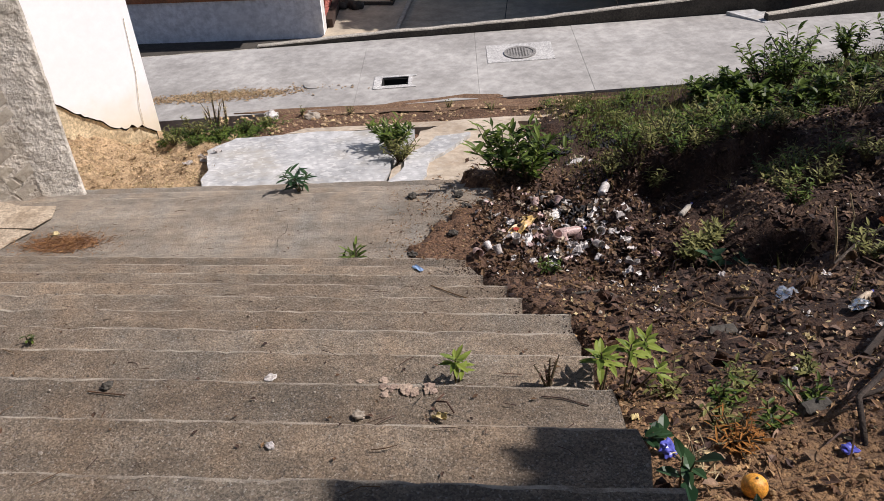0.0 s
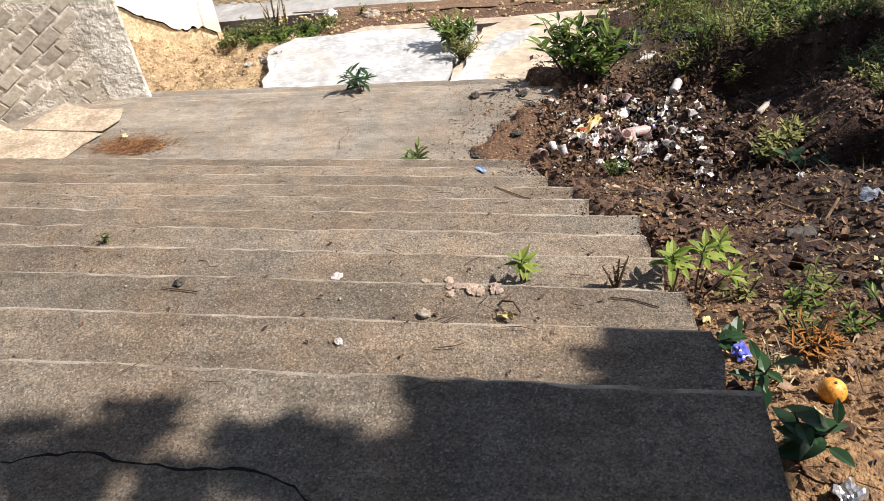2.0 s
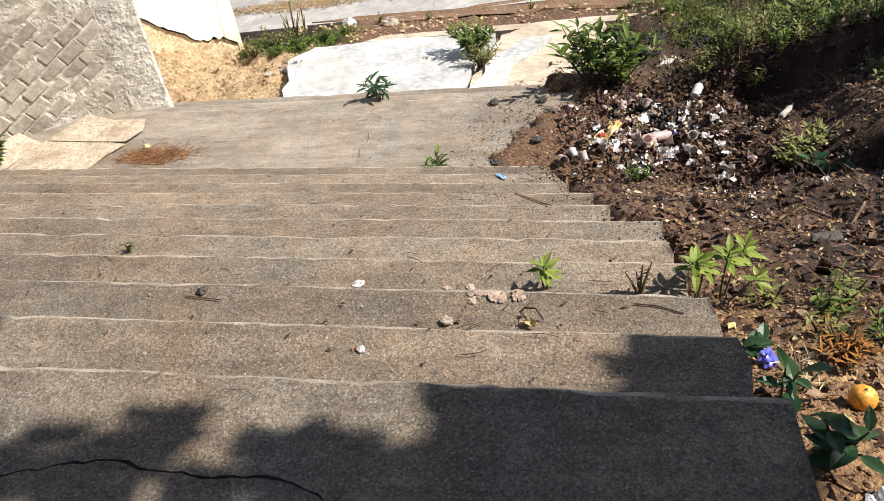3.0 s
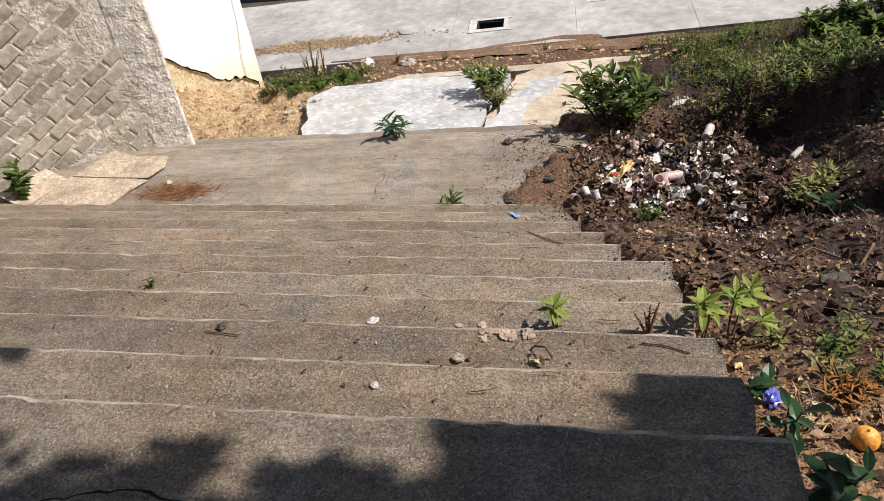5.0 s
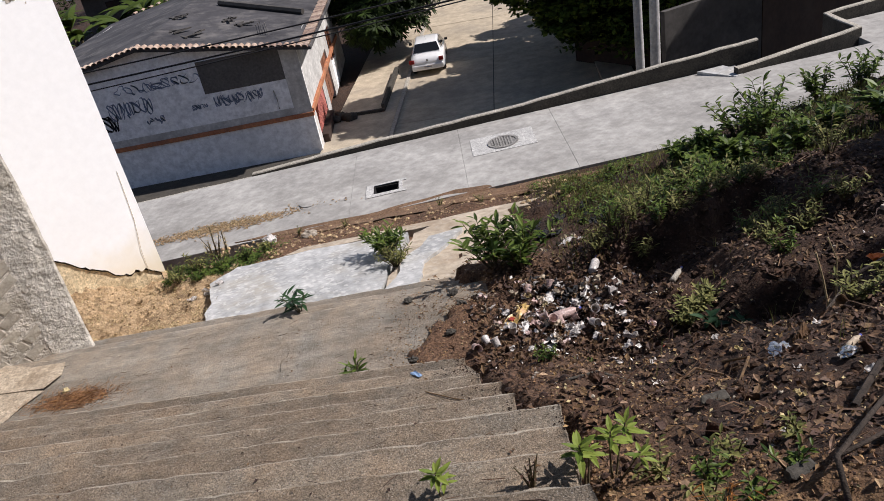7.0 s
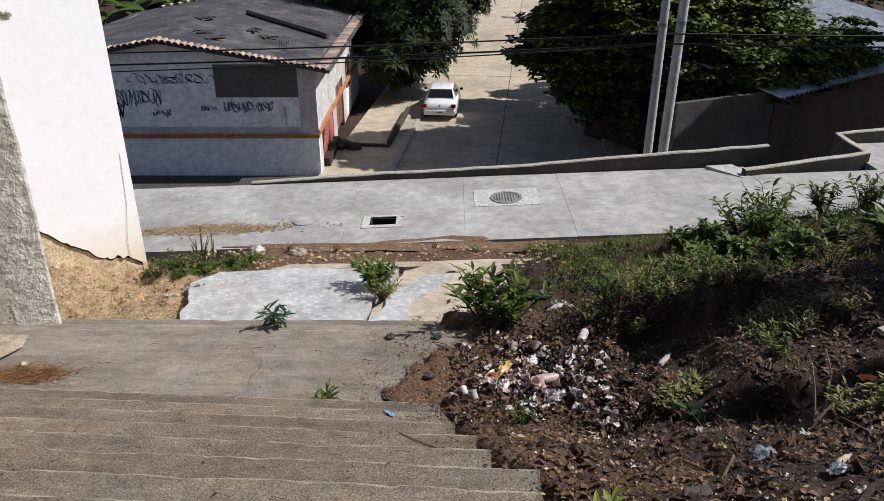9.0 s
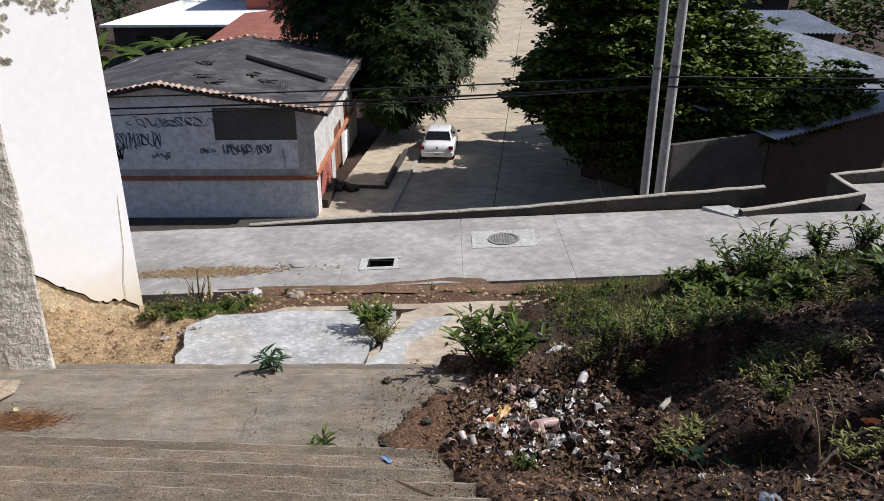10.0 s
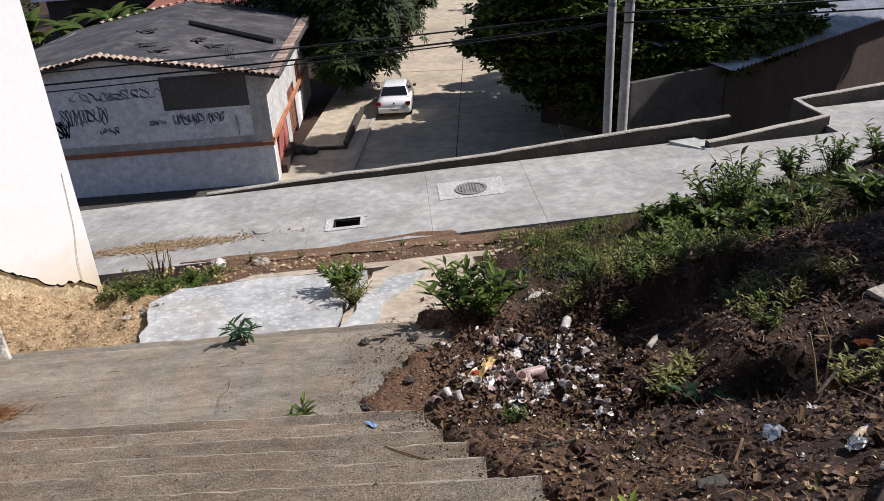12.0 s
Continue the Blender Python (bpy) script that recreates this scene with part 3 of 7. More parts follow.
def road_piece(bm, x0, x1, y0, y1, lift=0.0, depth=0.25):
    """A stretch of sloping slab with a real thickness."""
    c = [(x0, y0), (x1, y0), (x1, y1), (x0, y1)]
    top = [bm.verts.new((x, y, road_z(x) + lift)) for x, y in c]
    low = [bm.verts.new((x, y, road_z(x) - depth)) for x, y in c]
    bm.faces.new(top)
    for k in range(4):
        bm.faces.new((top[k], low[k], low[(k + 1) % 4], top[(k + 1) % 4]))


HX0, HX1, HY0, HY1 = -1.05, -.71, 8.98, 9.24
for x0, x1 in ((-40, -12), (-12, -8.2), (-8.2, -5.6), (-5.6, -3.15), (-3.15, -1.35), (-1.35, .18), (.18, 1.55), (1.55, 4.28), (4.28, 6.05), (6.05, 8.6), (8.6, 12), (12, 40)):
    far = ROAD1 if x0 < 4 else 10.30 if x0 < 5 else 11.5
    bm = bmesh.new()
    if x0 < HX0 < x1:
        road_piece(bm, x0, HX0, ROAD0, far)
        road_piece(bm, HX1, x1 - .003, ROAD0, far)
        road_piece(bm, HX0, HX1, ROAD0, HY0)
        road_piece(bm, HX0, HX1, HY1, far)
    else:
        road_piece(bm, x0, x1 - .003, ROAD0, far, random.uniform(-.004, .004))
    part("slab", bm, ROADM, road)
bm = bmesh.new()
block(bm, -40, ROAD0 + .01, -3, 40, ROAD1 - .01, -2.9)
part("road_bed", bm, KERBM, road)

drain = thing("drain_opening", "open square drain hole with a pale cement rim", "drain")
bm = bmesh.new()
for a in ((HX0 - .10, HX1 + .10, HY0 - .08, HY0), (HX0 - .10, HX1 + .10, HY1, HY1 + .05), (HX0 - .10, HX0, HY0, HY1), (HX1, HX1 + .05, HY0, HY1)):
    road_piece(bm, a[0], a[1], a[2], a[3], .010, .02)
part("rim", bm, PATCHM, drain)
# pit walls coloured near black, so the hollow's shade is in their colour
bm = bmesh.new()
zb = road_z(-.9)
for a in ((HX0 + .003, HY0 + .003, HX1 - .003, HY0 + .02), (HX0 + .003, HY1 - .02, HX1 - .003, HY1 - .003), (HX0 + .003, HY0 + .02, HX0 + .02, HY1 - .02), (HX1 - .02, HY0 + .02, HX1 - .003, HY1 - .02)):
    block(bm, a[0], a[1], zb - .8, a[2], a[3], zb - .012)
block(bm, HX0, HY0, zb - .82, HX1, HY1, zb - .8)
part("pit", bm, PITM, drain)

manhole = thing("manhole", "round cast iron grate set in a pale square cement patch", "manhole")
MX, MY = .76, 9.76
bm = bmesh.new()
road_piece(bm, MX - .44, MX + .44, MY - .28, MY + .34, .007, .02)
part("patch", bm, PATCHM, manhole)
bm = bmesh.new()
rings = [(.215, 0), (.215, .014), (.175, .014), (.175, .004)]
vr = [[bm.verts.new((MX + math.cos(2 * math.pi * k / 40) * r, MY + math.sin(2 * math.pi * k / 40) * r, road_z(MX + math.cos(2 * math.pi * k / 40) * r) + .006 + h)) for k in range(40)] for r, h in rings]
for a, b in zip(vr, vr[1:]):
    for k in range(40):
        bm.faces.new((a[k], a[(k + 1) % 40], b[(k + 1) % 40], b[k]))
part("frame", bm, IRON, manhole)
for k in range(9):
    u = -.152 + .038 * k
    h = math.sqrt(max(.0, .176 ** 2 - u * u))
    for axis in (0, 1):
        bm = bmesh.new()
        zz = road_z(MX) + .013 + .002 * axis
        if axis:
            block(bm, MX + u - .009, MY - h, zz - .012, MX + u + .009, MY + h, zz + .004)
        else:
            block(bm, MX - h, MY + u - .010, zz - .012, MX + h, MY + u + .010, zz + .003)
        part("bar", bm, IRON, manhole)
# flat black disc stands in for the shaded hollow below the bars
bm = bmesh.new()
bmesh.ops.create_circle(bm, cap_ends=True, radius=.175, segments=40, matrix=Matrix.Translation((MX, MY, road_z(MX) + .0095)))
part("pit", bm, PITM, manhole)

# faint utility cover and a muddy wet streak on the road
cover = thing("small_cover", "small round iron cover flush in the road", "cover")
bm = bmesh.new()
bmesh.ops.create_cone(bm, cap_ends=True, segments=24, radius1=.14, radius2=.14, depth=.012, matrix=Matrix.Translation((-1.93, 9.2, road_z(-1.93) + .004)))
part("lid", bm, ROADM, cover)


def stain_patch(name, cx, cy, rx, ry, zf, material, label, seed, lift=.005, n=44, yaw=0.0):
    """A thin film of mud or debris with a ragged outline."""
    bm = bmesh.new()
    c, s = math.cos(yaw), math.sin(yaw)
    def at(x, y):
        X, Y = cx + x * c - y * s, cy + x * s + y * c
        return bm.verts.new((X, Y, zf(X, Y) + lift))
    mid = at(0, 0)
    inner = []
    outer = []
    for k in range(n):
        a = 2 * math.pi * k / n
        r = 1 + .45 * noise.noise(Vector((math.cos(a) * 2.2 + seed, math.sin(a) * 2.2, seed))) + .2 * noise.noise(Vector((math.cos(a) * 7 + seed, math.sin(a) * 7, seed)))
        inner.append(at(math.cos(a) * rx * r * .5, math.sin(a) * ry * r * .5))
        outer.append(at(math.cos(a) * rx * r, math.sin(a) * ry * r))
    for k in range(n):
        bm.faces.new((mid, inner[k], inner[(k + 1) % n]))
        bm.faces.new((inner[k], outer[k], outer[(k + 1) % n], inner[(k + 1) % n]))
    return tagged(add_mesh(name, bm, material), label, "dirt", kind="stuff")


stain_patch("road_edge_dirt", -.6, 8.25, 2.3, .25, lambda x, y: max(ground_z(x, y), road_z(x) if y > 8.42 else -9), RUSTSOIL, "reddish dirt gathered along the road edge", 7.0, .012, 60)


# ---- kerb walls along the far side of the road ----
def kerb(name, pts, width, label, bottom=-7.6):
    """A low wall through (x, y, top) points; moss and shade darken its side colour, its top is paler."""
    bm = bmesh.new()
    pp = []
    for (x0, y0, z0), (x1, y1, z1) in zip(pts, pts[1:]):
        m = max(1, int(math.hypot(x1 - x0, y1 - y0) / .25))
        pp += [(x0 + (x1 - x0) * k / m, y0 + (y1 - y0) * k / m, z0 + (z1 - z0) * k / m) for k in range(m)]
    pp.append(pts[-1])
    prev = None
    for i, (x, y, z) in enumerate(pp):
        a, b = Vector(pp[max(0, i - 1)][:2]), Vector(pp[min(len(pp) - 1, i + 1)][:2])
        d = (b - a).normalized()
        nrm = Vector((-d.y, d.x)) * width / 2
        j = fbm(x, y, 2.5, 3.0) * .015
        z += fbm(x, y, 4, 8.0) * .012
        ring = [bm.verts.new((x - nrm.x, y - nrm.y + j, bottom)), bm.verts.new((x - nrm.x, y - nrm.y + j, z - .015)), bm.verts.new((x - nrm.x * .85, y - nrm.y * .85 + j, z)),
                bm.verts.new((x + nrm.x * .85, y + nrm.y * .85 + j, z)), bm.verts.new((x + nrm.x, y + nrm.y + j, z - .015)), bm.verts.new((x + nrm.x, y + nrm.y + j, bottom))]
        if prev:
            for k in range(5):
                f = bm.faces.new((prev[k], ring[k], ring[k + 1], prev[k + 1]))
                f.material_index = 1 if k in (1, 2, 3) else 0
        else:
            bm.faces.new(ring[::-1])
        prev = ring
    bm.faces.new(prev)
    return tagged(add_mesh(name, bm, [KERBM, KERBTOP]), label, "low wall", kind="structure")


kerb("wall_kerb", [(-2.98, 10.72, -.88), (-1.0, 10.72, -.735), (1.2, 10.72, -.60), (3.0, 10.72, -.44), (4.62, 10.72, -.30)], .10, "low concrete kerb wall along the road, sides coloured dark with moss and shade, pale top")
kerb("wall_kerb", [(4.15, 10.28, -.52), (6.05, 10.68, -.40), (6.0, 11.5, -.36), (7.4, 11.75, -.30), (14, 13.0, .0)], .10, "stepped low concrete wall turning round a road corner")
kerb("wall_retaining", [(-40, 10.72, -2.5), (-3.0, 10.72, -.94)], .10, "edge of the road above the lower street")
bm = bmesh.new()
q = [(3.72, 10.62), (4.12, 10.18), (4.32, 10.30), (4.10, 10.64)]
tv = [bm.verts.new((x, y, road_z(x) + (.05 if y > 10.5 else .012))) for x, y in q]
lv = [bm.verts.new((x, y, road_z(x) - .03)) for x, y in q]
bm.faces.new(tv)
for k in range(4):
    bm.faces.new((tv[k], lv[k], lv[(k + 1) % 4], tv[(k + 1) % 4]))
tagged(add_mesh("trim_fillet", bm, SLABM), "pale cement fillet at the end of a kerb wall", "cement fillet", kind="structure")

# ---- brick garden wall with a rough column ----
GA = radians(33)
GD = Vector((-math.cos(GA), -math.sin(GA), 0))
GN = Vector((math.sin(GA), -math.cos(GA), 0))
GC = Vector((-3.25, 5.42, -.2))
GM = Matrix(((GD.x, GN.x, 0, GC.x), (GD.y, GN.y, 0, GC.y), (0, 0, 1, GC.z), (0, 0, 0, 1)))   # u along, v out of the face, w up
garden_wall = thing("wall_garden", "weathered grey cement brick wall with a rough cast end column", "wall", kind="structure")
bm = bmesh.new()
nu, nw = 60, 70
gv = [[bm.verts.new(GM @ Vector((.30 + 3.4 * i / nu, .008 * fbm(i * .1, j * .1, 3, 2.0) + .03 * max(0, fbm(i * .06, j * .06, 1.6, 11.0) - .12), 4.6 * j / nw))) for j in range(nw + 1)] for i in range(nu + 1)]
for i in range(nu):
    for j in range(nw):
        bm.faces.new((gv[i][j], gv[i][j + 1], gv[i + 1][j + 1], gv[i + 1][j]))
part("render_coat", bm, MORTAR, garden_wall, "patchy mortar coat", True)
bm = bmesh.new()
block(bm, .28, -.22, 0, 3.7, -.03, 4.6, 0, GM)
part("core", bm, MORTAR, garden_wall)
bm = bmesh.new()
cn, cw = 8, 60
prof = [(-.02, -.22), (-.02, -.01), (.0, .008), (.10, .014), (.18, .014), (.24, .012), (.30, .006), (.33, -.01), (.33, -.22)]
rows = []
for j in range(cw + 1):
    w = 4.7 * j / cw
    rows.append([bm.verts.new(GM @ Vector((u + .014 * fbm(w, u, 1.2, 5.0) + .006 * fbm(w, u, 11, 8.0), v + .007 * fbm(w, u, 7, 1.0), w))) for u, v in prof])
for a, b in zip(rows, rows[1:]):
    for k in range(len(prof)):
        bm.faces.new((a[k], b[k], b[(k + 1) % len(prof)], a[(k + 1) % len(prof)]))
bm.faces.new(rows[-1])
part("column", bm, COLUMNM, garden_wall, "rough pale cast concrete column")

# bricks laid in courses that climb with the slope
brick_meshes = []
for s in range(6):
    bm = bmesh.new()
    block(bm, -.097, -.03, -.047, .097, .010, .047)
    for v in bm.verts:
        v.co += Vector((random.uniform(-.007, .007), random.uniform(-.006, .004) if v.co.y > 0 else 0, random.uniform(-.005, .005)))
    bmesh.ops.bevel(bm, geom=bm.edges[:], offset=.006, segments=1, affect="EDGES")
    me = bpy.data.meshes.new("brick")
    bm.to_mesh(me)
    bm.free()
    me.materials.append(BLOCKM)
    brick_meshes.append(me)
TILT_B = radians(-29)
count = 0
for row in range(-30, 56):
    for colu in range(-4, 46):
        a, b = colu * .207 + (.1035 if row % 2 else 0) - 1.6, row * .106
        u = .30 + a * math.cos(TILT_B) - b * math.sin(TILT_B)
        w = .4 + a * math.sin(TILT_B) + b * math.cos(TILT_B)
        if not (.33 < u < 1.95 and .06 < w < 2.3):
            continue
        if fbm(u, w, 1.5, 15.0, 3) < -.16 + .4 * max(0.0, u - 1.0) or (w > 1.75 and fbm(u, w, 2, 3) < .1):
            continue
        ob = new("brick", random.choice(brick_meshes))
        ob.parent = garden_wall
        out = -.005 + max(0, fbm(u, w, 2.2, 6.0)) * .012 + random.uniform(-.003, .003)
        ob.matrix_basis = GM @ Matrix.Translation((u, out, w)) @ Matrix.Rotation(-TILT_B + random.uniform(-.03, .03), 4, "Y") @ Matrix.Diagonal((random.uniform(.9, 1.04), 1, random.uniform(.88, 1.04), 1))
        count += 1

# ---- white rendered wall with a broken foot ----
WA = radians(45)
WD = Vector((-math.cos(WA), -math.sin(WA), 0))
WN = Vector((math.sin(WA), -math.cos(WA), 0))
WC = Vector((-3.33, 7.42, -.62))
WM = Matrix(((WD.x, WN.x, 0, WC.x), (WD.y, WN.y, 0, WC.y), (0, 0, 1, WC.z), (0, 0, 0, 1)))
white_wall = thing("wall_white", "bright white rendered house wall with broken plaster at its foot", "wall", kind="structure")


def foot(u):
    """The ragged lower rim of the render."""
    return float(np.interp(u, [0, .12, .45, .7, .95, 1.5], [.06, .13, .26, .465, .70, 1.0])) + .04 * fbm(u, 0, 5, 2.0) + .03 * fbm(u, 1, 19, 4.0)


bm = bmesh.new()
prev = None
for i in range(121):
    u = 3.2 * i / 120
    f = foot(u)
    col = [bm.verts.new(WM @ Vector((u, .0, f - .0))), bm.verts.new(WM @ Vector((u, .035, f))), bm.verts.new(WM @ Vector((u, .035, f + .04))), bm.verts.new(WM @ Vector((u, .035, 6.0)))]
    if prev:
        for k in range(3):
            bm.faces.new((prev[k], col[k], col[k + 1], prev[k + 1]))
    else:
        back = [bm.verts.new(WM @ Vector((0, -.24, .18))), bm.verts.new(WM @ Vector((0, -.24, 6.0)))]
        bm.faces.new((col[0], col[1], col[2], col[3], back[1], back[0]))
    prev = col
bmesh.ops.recalc_face_normals(bm, faces=bm.faces)
part("render_coat", bm, WHITEM, white_wall, "bright white render")
bm = bmesh.new()
block(bm, .03, -.24, -.3, 3.2, -.012, 5.9, 0, WM)
part("core", bm, DARKGAP, white_wall)
bm = bmesh.new()
pr = random.Random(5)
for k in range(2600):
    u, w = pr.uniform(.15, 1.5), pr.uniform(2.7, 3.8)
    if .6 * fbm(u, w, 4.2, 4.0, 4) + 1.2 * (w - 3.02) + .7 * (u - .5) < .1 + .2 * pr.random():
        continue
    r = pr.choice((.006, .009, .012, .02, .03))
    a0 = pr.uniform(0, 6)
    bm.faces.new([bm.verts.new(WM @ Vector((u + math.cos(a0 + j) * r * pr.uniform(.5, 1.3), .0385, w + math.sin(a0 + j) * r * pr.uniform(.5, 1.3)))) for j in range(6)])
part("peeled_paint", bm, MORTAR, white_wall, "grey spots of peeled paint")
bm = bmesh.new()
fv = [[bm.verts.new(WM @ Vector((.05 + 3.1 * i / 60, .012 + .02 * fbm(i * .05, j * .1, 4, 3.0), -.3 + (foot(.05 + 3.1 * i / 60) - .022 + .3) * j / 8))) for j in range(9)] for i in range(61)]
for i in range(60):
    for j in range(8):
        bm.faces.new((fv[i][j], fv[i][j + 1], fv[i + 1][j + 1], fv[i + 1][j]))
part("footing", bm, FOUNDM, white_wall, "yellowish crumbling footing", True)
bm = bmesh.new()
tube(bm, [WM @ Vector((.17, .04, .10)), WM @ Vector((.16, .045, .4)), WM @ Vector((.10, .04, .75)), WM @ Vector((.07, .04, 1.3))], .0022, 5)
part("cable", bm, FOUNDM, white_wall)

# ---- lower street ----
LOW = -7.45
ground = bmesh.new()
block(ground, -400, 10.8, LOW - 1.0, 400, 700, LOW - .10)
tagged(add_mesh("ground", ground, SOIL), "flat earth of the lower neighbourhood reaching the horizon", "ground", kind="structure")
SY = radians(-6.0)
SM = Matrix.Translation((-2.62, 29.3, LOW)) @ Matrix.Rotation(SY, 4, "Z")     # street frame: x across from its left kerb, y along
street = thing("street", "wide sunlit tan concrete street cast in slabs", "street", kind="structure")
for j, (a, b) in enumerate(((-17, 1.5), (1.5, 9.5), (9.5, 18), (18, 27), (27, 37), (37, 49), (49, 63), (63, 80), (80, 110), (110, 180))):
    for c, d in ((0, 4.4), (4.4, 9.0)):
        bm = bmesh.new()
        block(bm, c + .02, a + .02, -.15, d - .02, b - .02, random.uniform(-.004, .004), 0, SM)
        part("slab", bm, STREETM, street)
bm = bmesh.new()
block(bm, 0, -17, -.14, 9, 180, -.035, 0, SM)
part("joint_bed", bm, KERBM, street)
walkway = thing("pavement", "pale concrete pavement with a low kerb beside a street", "pavement", kind="structure")
bm = bmesh.new()
block(bm, -2.6, -1.5, -.1, .10, 30, .10, 0, SM)
part("slab", bm, STREETM, walkway)
bm = bmesh.new()
block(bm, .12, -1.5, -.1, .30, 30, .13, .02, SM)
part("kerb", bm, KERBTOP, walkway)
bm = bmesh.new()
block(bm, -.56, 3.30, .1, -.40, 9.0, .40, .02, SM)
part("planter_wall", bm, KERBM, walkway)
bm = bmesh.new()
block(bm, -2.2, 3.12, .1, -.40, 3.26, .24, .02, SM)
part("planter_wall", bm, KERBM, walkway)
bm = bmesh.new()
block(bm, 9.0, -17, -.1, 10.4, 120, .12, .02, SM)
part("slab", bm, STREETM, walkway)
# paving coloured near black to stand in for the house's shadow
bm = bmesh.new()
block(bm, -40, 25.0, LOW - .1, -5.25, 29.05, LOW + .02)
tagged(add_mesh("pavement_shade", bm, KERBM), "paved strip before a house, its colour darkened as house shade", "pavement", kind="structure")

# ---- graffiti house ----
house = thing("house", "white single storey house with graffiti, orange band and tarred gable roof", "house")
HX, HXL, HYF, HYB, EAVE = -5.2, -16.6, 29.1, 43.2, -3.02
RX, RZ = -10.9, -2.02


def roof_z(x, y=0):
    return RZ - abs(x - RX) * (RZ - EAVE) / (HX - RX)


def wall_poly(name, pts, thick, material, label=""):
    bm = bmesh.new()
    a = [bm.verts.new(p) for p in pts]
    nrm = (Vector(pts[1]) - Vector(pts[0])).cross(Vector(pts[2]) - Vector(pts[0])).normalized()
    b = [bm.verts.new(Vector(p) - nrm * thick) for p in pts]
    bm.faces.new(a)
    bm.faces.new(b[::-1])
    for k in range(len(pts)):
        bm.faces.new((a[k], b[k], b[(k + 1) % len(pts)], a[(k + 1) % len(pts)]))
    bmesh.ops.recalc_face_normals(bm, faces=bm.faces)
    return part(name, bm, material, house, label)


Z1 = -5.72
wall_poly("plinth", [(HXL, HYF, LOW), (HX, HYF, LOW), (HX, HYF, Z1 - .14), (HXL, HYF, Z1 - .14)], .2, HOUSEM)
wall_poly("front_wall", [(HXL, HYF, Z1), (HX, HYF, Z1), (HX, HYF, EAVE - .05), (RX, HYF, RZ - .05), (HXL, HYF, EAVE - .05)], .2, HOUSEM, "white wall with faded graffiti")
bm = bmesh.new()
block(bm, HXL, HYF - .07, Z1 - .15, HX + .05, HYF + .1, Z1 + .02, .015)
part("band", bm, BANDM, house, "faded orange painted ledge")
# greyer strip just above the ledge
bm = bmesh.new()
block(bm, HXL, HYF - .008, Z1 + .02, HX, HYF + .02, Z1 + .3)
part("grey_strip", bm, HOUSESIDE, house)
bm = bmesh.new()
block(bm, -9.05, HYF - .012, -4.25, -5.86, HYF + .02, EAVE + .03)
part("overpaint", bm, GREYPATCH, house, "dark grey overpainted rectangle")
bm = bmesh.new()
block(bm, -5.86, HYF - .02, Z1 + .02, HX + .02, HYF + .02, EAVE - .06)
part("corner_pillar", bm, HOUSESIDE, house)
# side towards the street: pieces round a door, a gateway and a window
for y0, y1, z0, z1 in ((HYF + .2, 29.9, LOW, EAVE), (29.9, 33.1, Z1 + .2, EAVE), (33.1, 34.2, LOW, EAVE), (34.2, 36.6, -5.1, EAVE), (36.6, 37.8, LOW, EAVE), (37.8, 39.6, -4.6, EAVE), (37.8, 39.6, LOW, -6.2), (39.6, HYB, LOW, EAVE)):
    bm = bmesh.new()
    block(bm, HX - .2, y0, z0, HX, y1, z1)
    part("side_wall", bm, HOUSESIDE if z1 > -4 else HOUSEM, house)
bm = bmesh.new()
block(bm, HX - .05, HYF, Z1 - .05, HX + .08, 41.5, Z1 + .15, .015)
part("band", bm, BANDM, house, "faded orange painted ledge")
door = bmesh.new()
block(door, HX - .14, 34.25, LOW + .2, HX - .08, 36.55, -5.12, .01)
door = part("door", door, DOORM, house, "brown wooden double door")
for yy in (34.4, 35.5):
    for zz in (LOW + .35, LOW + 1.3):
        bm = bmesh.new()
        block(bm, HX - .085, yy, zz, HX - .06, yy + .9, zz + .8, .01)
        part("panel", bm, DOORM, door)
win = bmesh.new()
block(win, HX - .14, 37.8, -6.2, HX - .10, 39.6, -4.6)
win = part("window", win, GLASSDARK, house, "dark window")
for yy in (37.8, 38.66, 39.52):
    bm = bmesh.new()
    block(bm, HX - .10, yy, -6.2, HX - .05, yy + .08, -4.6)
    part("window_frame", bm, BANDM, win)
gate = new("gate")
gate.parent = house
tagged(gate, "red painted iron lattice gate")
for k in range(17):
    for sgn in (-1, 1):
        bm = bmesh.new()
        y0 = 29.95 + k * .19
        dy = .95 * sgn
        y1 = min(33.05, max(29.95, y0 + dy))
        zt = LOW + .5 + 1.05 * abs(y1 - y0) / .95
        tube(bm, [(HX - .03, y0, LOW + .5), (HX - .03, y1, zt)], .022, 4)
        part("bar", bm, REDM, gate)
bm = bmesh.new()
block(bm, HX - .1, 29.95, LOW, HX + .25, 33.05, LOW + .45, .02)
part("porch_base", bm, BRICKFAR, house, "brown porch base")
bm = bmesh.new()
block(bm, HX - 2.0, 29.4, LOW, HX - 1.9, 37, EAVE - .4)
part("inner_wall", bm, GREYPATCH, house)
for n_, x0 in (("back_wall", HYB - .2),):
    bm = bmesh.new()
    block(bm, HXL, x0, LOW, HX, HYB, EAVE)
    part(n_, bm, HOUSESIDE, house)
bm = bmesh.new()
block(bm, HXL, HYF + .2, LOW, HXL + .2, HYB - .2, EAVE)
part("side_wall", bm, HOUSESIDE, house)
OV = .65
